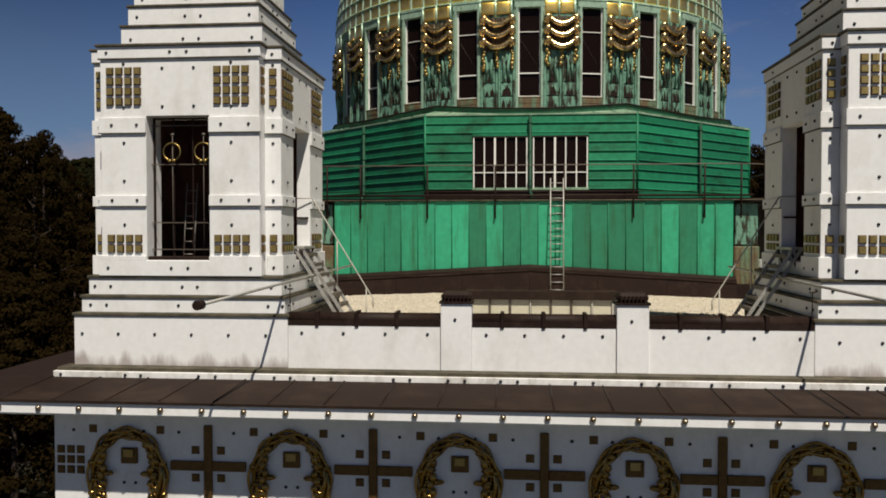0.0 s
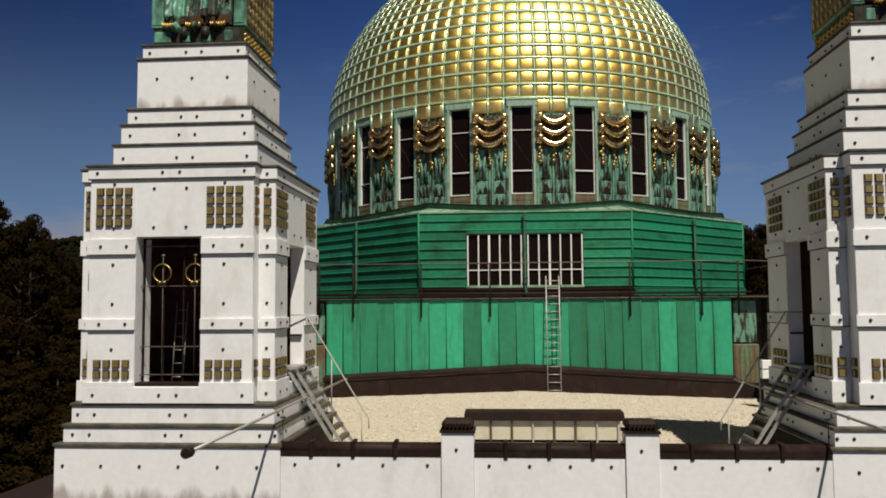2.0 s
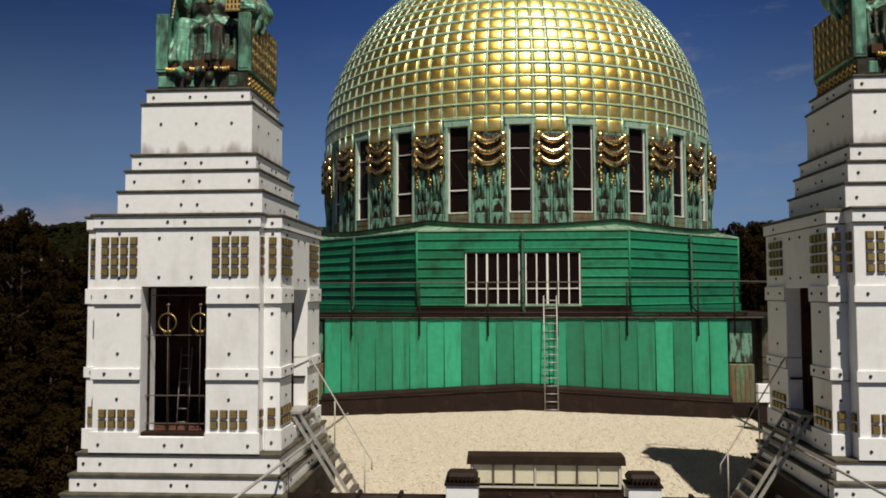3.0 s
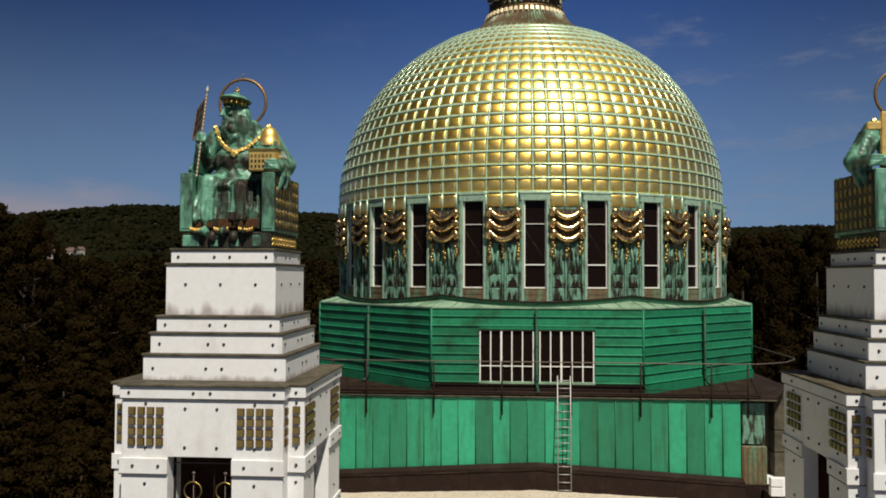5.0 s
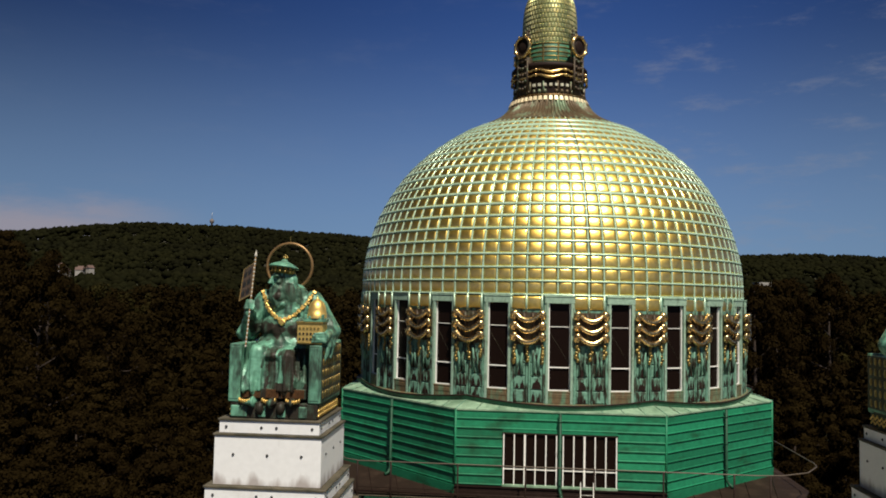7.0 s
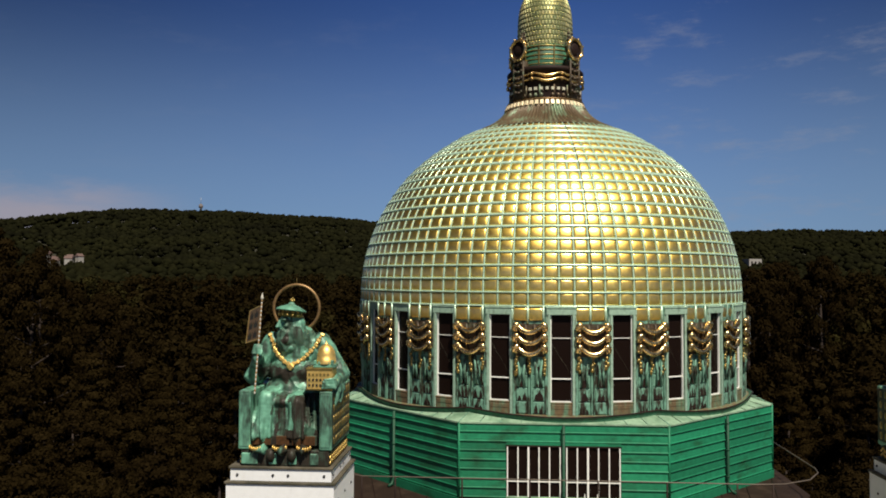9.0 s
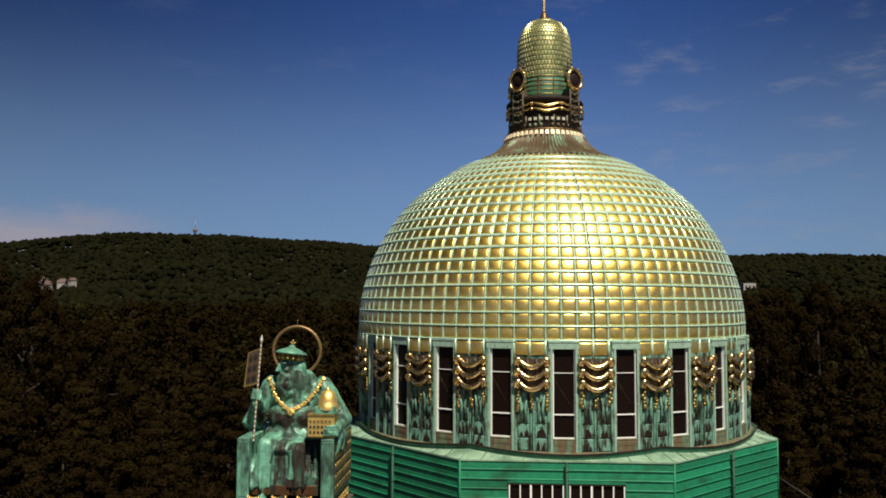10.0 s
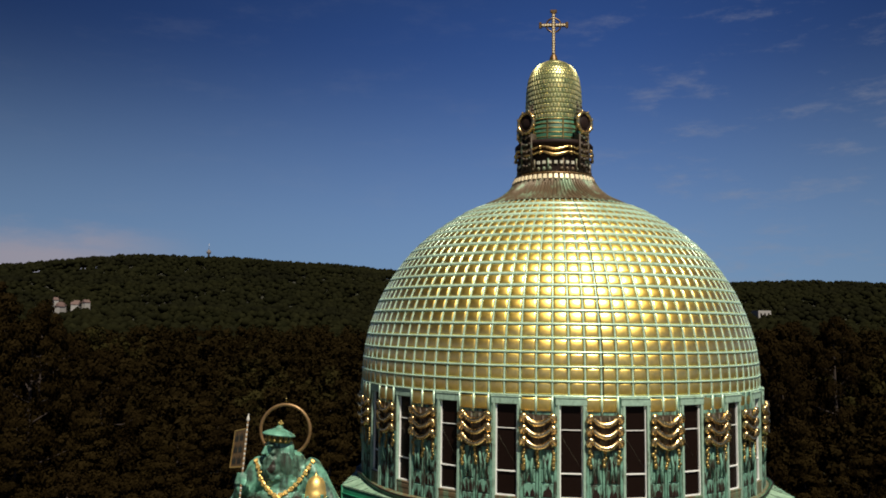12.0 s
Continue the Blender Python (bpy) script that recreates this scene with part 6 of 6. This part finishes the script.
        box(bm, 0.50, 0.757, -1.055, -0.985, 2.30, 2.44, 0.01, 1)
        box(bm, 0.903, 1.16, -1.055, -0.985, 2.30, 2.44, 0.01, 1)
        for v in bm.verts:      # its mirror image sits on the other tower
            v.co.x = -v.co.x
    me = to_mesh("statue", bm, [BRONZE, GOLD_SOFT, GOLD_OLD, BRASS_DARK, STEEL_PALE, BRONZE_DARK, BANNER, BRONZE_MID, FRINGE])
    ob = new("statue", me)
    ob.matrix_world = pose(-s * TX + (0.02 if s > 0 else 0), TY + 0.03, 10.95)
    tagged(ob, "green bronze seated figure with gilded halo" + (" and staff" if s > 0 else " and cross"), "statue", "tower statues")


statue(1)
statue(-1)


# ---- things on the terrace ----
def wall_ladder():
    l = thing("ladder", 1.02, -10.95, 2.35, "tall galvanised steel ladder against the green wall", "ladder")
    h, lean = 4.35, 0.32
    for x in (-0.24, 0.24):
        bm = bmesh.new()
        tube(bm, [(x, 0, 0), (x, lean, h)], 0.024, 6)
        part("stile", bm, ALU, l)
    for k in range(15):
        z = 0.18 + 0.285 * k
        bm = bmesh.new()
        tube(bm, [(-0.24, lean * z / h, z), (0.24, lean * z / h, z)], 0.017, 6)
        part("rung", bm, ALU, l)


wall_ladder()


def guard_rail():
    g = thing("guard_rail", 0, -10.62, 5.2, "thin iron guard rail along the podium roof", "railing")
    for x in (-7.75, -6.45, -3.87, -1.29, 1.29, 3.85, 6.43, 7.74):
        bm = bmesh.new()
        tube(bm, [(x, 0.02, 0.0), (x, 0.0, 2.0)], 0.034, 6)
        box(bm, x - 0.035, x + 0.035, -0.02, 0.12, 0.05, 0.12)
        part("post", bm, BLACK, g)
    bm = bmesh.new()
    tube(bm, [(-9.6, 3.2, 2.0), (-8.3, 0.35, 2.0), (-7.75, 0, 2.0), (0, 0, 2.0), (7.2, 0, 2.0), (8.2, 0.15, 2.0), (9.4, 0.9, 2.0), (10.15, 2.1, 2.0), (10.3, 2.8, 2.0), (10.35, 5.5, 2.0), (10.4, 9.3, 2.0)], 0.022, 6)
    part("handrail", bm, RAIL, g, "weathered brown handrail")
    bm = bmesh.new()
    tube(bm, [(-7.75, 0.02, 1.0), (7.74, 0.02, 1.0)], 0.012, 5)
    part("mid_rail", bm, BLACK, g)


guard_rail()


def step_ladder(s):
    """Steep iron steps from the tower's side door down to the gravel, with a handrail on the far side."""
    x0, z0 = -3.72, 2.42
    e = thing("iron_steps", s * x0, -24.1, z0, "steep grey iron steps with handrail up to the tower door", "stairs", "iron steps")
    rise, run = 1.98, 1.27
    for y, off in ((-0.47, -0.15), (-0.45, 0.0), (0.38, 0.0)):
        bm = bmesh.new()
        v = [bm.verts.new((-s * run * f + s * (d + off), y + o, rise * f + 0.045 * d / 0.1)) for f in (0, 1.0) for d in (-0.03, 0.03) for o in (0.0, 0.03)]
        for q in ((0, 1, 3, 2), (4, 5, 7, 6), (0, 1, 5, 4), (2, 3, 7, 6), (0, 2, 6, 4), (1, 3, 7, 5)):
            bm.faces.new([v[i] for i in q])
        part("stringer", bm, ALU, e)
    for k in range(9):
        f = (k + 0.7) / 9.3
        bm = bmesh.new()
        cx, cz = -s * run * f, rise * f
        box(bm, cx - 0.06, cx + 0.06, -0.42, 0.38, cz - 0.012, cz + 0.012)
        box(bm, cx + s * 0.04, cx + s * 0.06, -0.42, 0.38, cz - 0.06, cz - 0.012)
        part("tread", bm, TREAD, e)
    bm = bmesh.new()
    y = 0.40
    tube(bm, [(-s * (run + 0.30), y - 0.1, rise + 1.07), (-s * (run - 0.02), y, rise + 1.07), (s * 0.02, y, 0.98), (s * 0.10, y, 0.86), (s * 0.10, y, 0.66)], 0.016, 6)
    part("handrail", bm, STEEL_PALE, e, "thin pale handrail")
    for f in (0.04, 0.55):
        bm = bmesh.new()
        tube(bm, [(-s * run * f, y, rise * f), (-s * run * f, y, rise * f + 1.02)], 0.014, 6)
        part("rail_post", bm, STEEL_PALE, e)
    bm = bmesh.new()
    box(bm, -s * (run - 0.06), -s * (run + 0.28), -0.50, 0.46, rise - 0.02, rise + 0.03)
    part("landing", bm, ALU, e, "small iron landing at the door")
    for yy in (-0.42, 0.36):
        bm = bmesh.new()
        tube(bm, [(-s * (run - 0.04), yy, rise - 0.02), (-s * (run + 0.10), yy, rise - 0.5)], 0.02, 5)
        part("strut", bm, BLACK, e)


step_ladder(1)
step_ladder(-1)


def boom(s):
    """Long pole lying beside the tower and reaching out over the cornice, black knob at its end."""
    e = thing("pole", -s * 4.72, -25.5, 3.72, "long grey pole with black knob resting beside the tower", "pole", "poles")
    bm = bmesh.new()
    tube(bm, [(-s * 0.25, -4.5, 0.0), (s * 0.12, 4.3, 0.17)], 0.026, 8)
    part("shaft", bm, ALU, e)
    bm = bmesh.new()
    tube(bm, [(-s * 0.255, -4.65, 0.0), (-s * 0.25, -4.5, 0.0)], 0.072, 12)
    part("knob", bm, BLACK, e, "black end knob")
    bm = bmesh.new()
    box(bm, -s * 0.05, s * 0.05, -0.87, -0.83, -0.06, -0.033, 0.005)
    box(bm, -s * 0.007, s * 0.007, -0.857, -0.843, -0.52, -0.06)
    part("cradle", bm, BLACK, e)


boom(1)
boom(-1)


def skylight():
    k = thing("skylight", 0.02, -24.05, 2.45, "long low skylight box with cream panes under a brown roof", "skylight")
    part("curb", blocks((-1.58, 1.58, 0.02, 0.5, 0.0, 0.42)), BLACK, k)
    part("body", blocks((-1.54, 1.54, 0.06, 0.46, 0.42, 0.86)), INSIDE, k)
    bm = bmesh.new()
    v = [bm.verts.new(p) for p in ((-1.62, -0.06, 0.86), (1.62, -0.06, 0.86), (1.62, 0.50, 0.86), (-1.62, 0.50, 0.86), (-1.60, -0.05, 1.03), (1.60, -0.05, 1.03), (1.60, 0.48, 1.03), (-1.60, 0.48, 1.03))]
    for q in ((3, 2, 1, 0), (4, 5, 6, 7), (0, 1, 5, 4), (1, 2, 6, 5), (2, 3, 7, 6), (3, 0, 4, 7)):
        bm.faces.new([v[i] for i in q])
    part("roof", bm, LEAD, k, "brown sheet-metal roof")
    for i in range(7):
        x0 = -1.50 + 0.428 * i
        part("pane", blocks((x0 + 0.024, x0 + 0.404, 0.02, 0.05, 0.47, 0.85)), CREAM, k)
        part("bar", blocks((x0 - 0.017, x0 + 0.017, -0.02, 0.05, 0.40, 0.87)), RAIL if i % 3 else STEEL_PALE, k)
    part("bar", blocks((1.475, 1.525, -0.02, 0.05, 0.40, 0.87)), STEEL_PALE, k)
    part("sill", blocks((-1.52, 1.52, -0.03, 0.03, 0.385, 0.415)), STEEL_PALE, k, "pale metal sill")


skylight()


def roof_block():
    b = thing("bolted_block", 7.76, -13.6, 2.3, "pair of small white slabs on a dark post on the terrace", "block")
    part("post", blocks((-0.14, 0.14, 0.0, 0.25, 0.0, 0.95)), BLACK, b)
    for z0, z1 in ((0.90, 1.18), (1.22, 1.49)):
        part("slab", blocks((-0.20, 0.20, -0.06, 0.2, z0, z1), bevel=0.01), WHITE, b)


roof_block()


# ---- woods and hill ----
def leaf_cloud(rs, centres, radii, count, size):
    """Small leaf sprays (two crossed triangles each) filling given clumps, as vertex and face arrays."""
    idx = rs.randint(0, len(centres), count)
    dirs = rs.normal(size=(count, 3))
    dirs /= np.linalg.norm(dirs, axis=1)[:, None]
    rad = rs.uniform(0.55, 1.0, count) ** 0.6
    pos = centres[idx] + dirs * (radii[idx] * rad[:, None])
    # leaves lie like shingles on their clump, a little ruffled
    face = dirs + rs.normal(size=(count, 3)) * 0.30 + np.array([0, 0, 0.2])
    face /= np.linalg.norm(face, axis=1)[:, None]
    a = np.cross(face, rs.normal(size=(count, 3)))
    a /= np.maximum(1e-6, np.linalg.norm(a, axis=1))[:, None]
    b = np.cross(a, face)
    b /= np.maximum(1e-6, np.linalg.norm(b, axis=1))[:, None]
    sz = (size * rs.uniform(0.6, 1.4, count))[:, None]
    verts = np.stack([pos - a * sz * 0.5, pos + a * sz * 0.5 + b * sz * 0.3, pos + b * sz], 1).reshape(-1, 3)
    return verts


def leaf_mesh(name, verts, mat):
    me = bpy.data.meshes.new(name)
    me.from_pydata(verts.tolist(), [], np.arange(len(verts)).reshape(-1, 3).tolist())
    me.materials.append(mat)
    return me


def tree_meshes(seed, h, wide, pine):
    rs = np.random.RandomState(seed)
    tb = bmesh.new()
    bend = rs.uniform(-0.4, 0.4, 2)
    tube(tb, [(0, 0, -0.5), (bend[0] * 0.3, bend[1] * 0.3, h * 0.4), (bend[0], bend[1], h * 0.75), (bend[0], bend[1], h * 0.97)], [0.30, 0.22, 0.13, 0.03], 7)
    centres, radii = [], []
    n = 34
    for k in range(n):
        f = (k + 0.5) / n
        z = h * (0.30 + 0.68 * f)
        spread = wide * ((1 - f) ** 0.65 if pine else math.sin(math.pi * min(1, 0.18 + 0.80 * f)) ** 0.8)
        a = k * 2.4 + rs.uniform(-0.4, 0.4)
        r = spread * rs.uniform(0.35, 1.0)
        c = (r * math.cos(a) + bend[0] * f, r * math.sin(a) + bend[1] * f, z + rs.uniform(-0.4, 0.4))
        centres.append(c)
        q = rs.uniform(0.75, 1.35) * (1.25 - 0.5 * f)
        radii.append((q * 1.25, q * 1.25, q * (0.55 if pine else 0.8)))
        if k % 2 == 0 and f < 0.85:
            tube(tb, [(bend[0] * f, bend[1] * f, z - 0.9), (c[0] * 0.6, c[1] * 0.6, c[2] - 0.5), c], [0.07, 0.05, 0.015], 5)
    trunk = to_mesh("trunk", tb, BARK, True)
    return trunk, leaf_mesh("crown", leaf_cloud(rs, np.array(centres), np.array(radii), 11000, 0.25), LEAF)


def woods():
    kinds = [tree_meshes(11, 19, 3.6, True), tree_meshes(12, 17, 4.2, False), tree_meshes(13, 22, 3.4, True), tree_meshes(14, 16, 4.6, False)]
    protos = []
    rs = random.Random(4)
    labels = ("dark green pine tree with ragged crown", "dark broad-leaved tree with rounded uneven crown")
    count = 0
    spots = []
    for k in range(2600):
        ang = radians(rs.uniform(-44, 44))
        d = 62 + 190 * rs.random() ** 0.75
        x, y = d * math.sin(ang), -42 + d * math.cos(ang)
        if abs(x) < 15 and y < 28 or math.hypot(x, y) < 26:
            continue
        if any((x - a) ** 2 + (y - b) ** 2 < 22 for a, b in spots[-400:]):
            continue
        spots.append((x, y))
    spots.sort(key=lambda p: math.hypot(p[0], p[1] + 42))
    near, rest = spots[:260], spots[260:]
    for x, y in near:
        k = rs.randrange(4)
        trunk, crown = kinds[k]
        e = thing("tree", x, y, land(x, y), labels[k % 2], "tree", "trees round the church")
        e.matrix_world = pose(x, y, land(x, y) - 0.3, rs.uniform(-2, 2), rs.uniform(-2, 2), rs.uniform(0, 360)) @ Matrix.Scale(rs.uniform(0.8, 1.18), 4)
        for nm, me in (("trunk", trunk), ("crown", crown)):
            piece(nm, me, e, Matrix.Identity(4))
    heights = (19, 17, 22, 16)
    for x, y, top in ((-66.5, 59, 19.8), (-72, 63, 21.5), (-62, 57, 17.6), (-78, 66, 23.0), (-70, 72, 20.0), (-57, 66, 13.5), (32.3, 74.3, 17.0), (36.5, 80, 18.0), (41, 86, 18.5), (46, 84, 19.0)):
        k = rs.choice((0, 1, 3))
        trunk, crown = kinds[k]
        e = thing("tree", x, y, land(x, y), labels[k % 2], "tree", "trees round the church")
        e.matrix_world = pose(x, y, land(x, y) - 0.3, 0, 0, rs.uniform(0, 360)) @ Matrix.Diagonal((1.25, 1.25, (top - land(x, y)) / heights[k], 1))
        for nm, me in (("trunk", trunk), ("crown", crown)):
            piece(nm, me, e, Matrix.Identity(4))
    # the wood beyond them, one sheet of crowns
    r2 = np.random.RandomState(8)
    vs = []
    for x, y in rest:
        k = rs.randrange(4)
        h = rs.uniform(14, 21)
        z = land(x, y)
        n = 12
        f = (np.arange(n) + 0.5) / n
        a = r2.uniform(0, 6.28, n)
        r = 3.4 * np.sqrt(np.maximum(0.05, np.sin(math.pi * (0.15 + 0.8 * f)))) * r2.uniform(0.2, 1, n)
        c = np.stack([x + r * np.cos(a), y + r * np.sin(a), z + h * (0.45 + 0.5 * f)], 1)
        q = r2.uniform(1.0, 1.7, n)
        vs.append(leaf_cloud(r2, c, np.stack([q * 1.2, q * 1.2, q * 0.8], 1), 800, 0.66))
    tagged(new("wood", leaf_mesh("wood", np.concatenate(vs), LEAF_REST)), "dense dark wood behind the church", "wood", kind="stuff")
    # far wooded hillside: rounded crowns
    ico = bmesh.new()
    bmesh.ops.create_icosphere(ico, subdivisions=1, radius=1.0)
    bv = np.array([v.co[:] for v in ico.verts])
    ico.verts.ensure_lookup_table()
    bf = np.array([[v.index for v in f.verts] for f in ico.faces])
    ico.free()
    vs, fs, base = [], [], 0
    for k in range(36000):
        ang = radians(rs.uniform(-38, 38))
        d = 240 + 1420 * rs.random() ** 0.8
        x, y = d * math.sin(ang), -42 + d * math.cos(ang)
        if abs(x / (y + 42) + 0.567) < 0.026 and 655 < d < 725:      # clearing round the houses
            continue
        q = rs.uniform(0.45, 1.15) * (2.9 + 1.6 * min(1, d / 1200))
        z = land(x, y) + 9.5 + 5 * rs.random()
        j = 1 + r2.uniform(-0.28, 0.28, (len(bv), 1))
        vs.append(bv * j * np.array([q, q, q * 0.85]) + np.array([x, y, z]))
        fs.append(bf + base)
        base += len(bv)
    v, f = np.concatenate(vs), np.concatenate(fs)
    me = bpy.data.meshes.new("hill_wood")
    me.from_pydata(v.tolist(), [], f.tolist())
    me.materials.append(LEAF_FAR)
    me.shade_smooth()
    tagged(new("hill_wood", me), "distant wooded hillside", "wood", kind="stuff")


woods()


def far_house(x, y, z, w, d, h, roof=True, turn=0.0):
    e = thing("far_house", x, y, z, "distant white house among the woods", "house", "far houses")
    e.matrix_world = pose(x, y, z, 0, 0, turn)
    part("wall", blocks((-w, w, -d, d, 0, h)), PLASTER, e)
    if roof:
        bm = bmesh.new()
        v = [bm.verts.new(p) for p in ((-w - 0.4, -d - 0.4, h), (w + 0.4, -d - 0.4, h), (w + 0.4, d + 0.4, h), (-w - 0.4, d + 0.4, h), (-w, 0, h + d), (w, 0, h + d))]
        for q in ((0, 1, 5, 4), (2, 3, 4, 5), (0, 4, 3), (1, 2, 5), (3, 2, 1, 0)):
            bm.faces.new([v[i] for i in q])
        part("roof", bm, ROOFTILE, e)
    for i in range(3):
        part("window", blocks((-w * 0.7 + i * w * 0.6, -w * 0.7 + i * w * 0.6 + w * 0.25, -d - 0.05, -d, h * 0.4, h * 0.75)), GLASS, e)


far_house(222, 700, land(222, 700) + 10, 6.5, 5, 9, False, 20)
for i, (dx, dy, w, top) in enumerate(((-9, 0, 4.0, 25.2), (-3, -9, 4.4, 24.2), (2, 4, 3.6, 26.5), (6, -6, 4.2, 25.2), (-20, 12, 2.6, 29), (9, 5, 3.6, 27.2), (0, -16, 4.2, 23.4))):
    hx, hy = -341 + dx, 560 + dy
    far_house(hx, hy, land(hx, hy), 0.62 * w, 2.2, top + 3.6 - land(hx, hy), True, -25 + 17 * i)


def lookout():
    e = thing("lookout_tower", -594, 1500, land(-594, 1500) + 12, "distant lookout tower on the wooded hill", "tower")
    bm = bmesh.new()
    lathe(bm, [(2.4, 0), (2.0, 22), (4.4, 25), (4.4, 28.5), (2.6, 29), (2.4, 31), (0.3, 32)], 16)
    part("shaft", bm, LOOKOUT, e)
    bm = bmesh.new()
    tube(bm, [(0, 0, 32), (0, 0, 44)], 0.4, 6)
    part("mast", bm, ALU, e)


lookout()
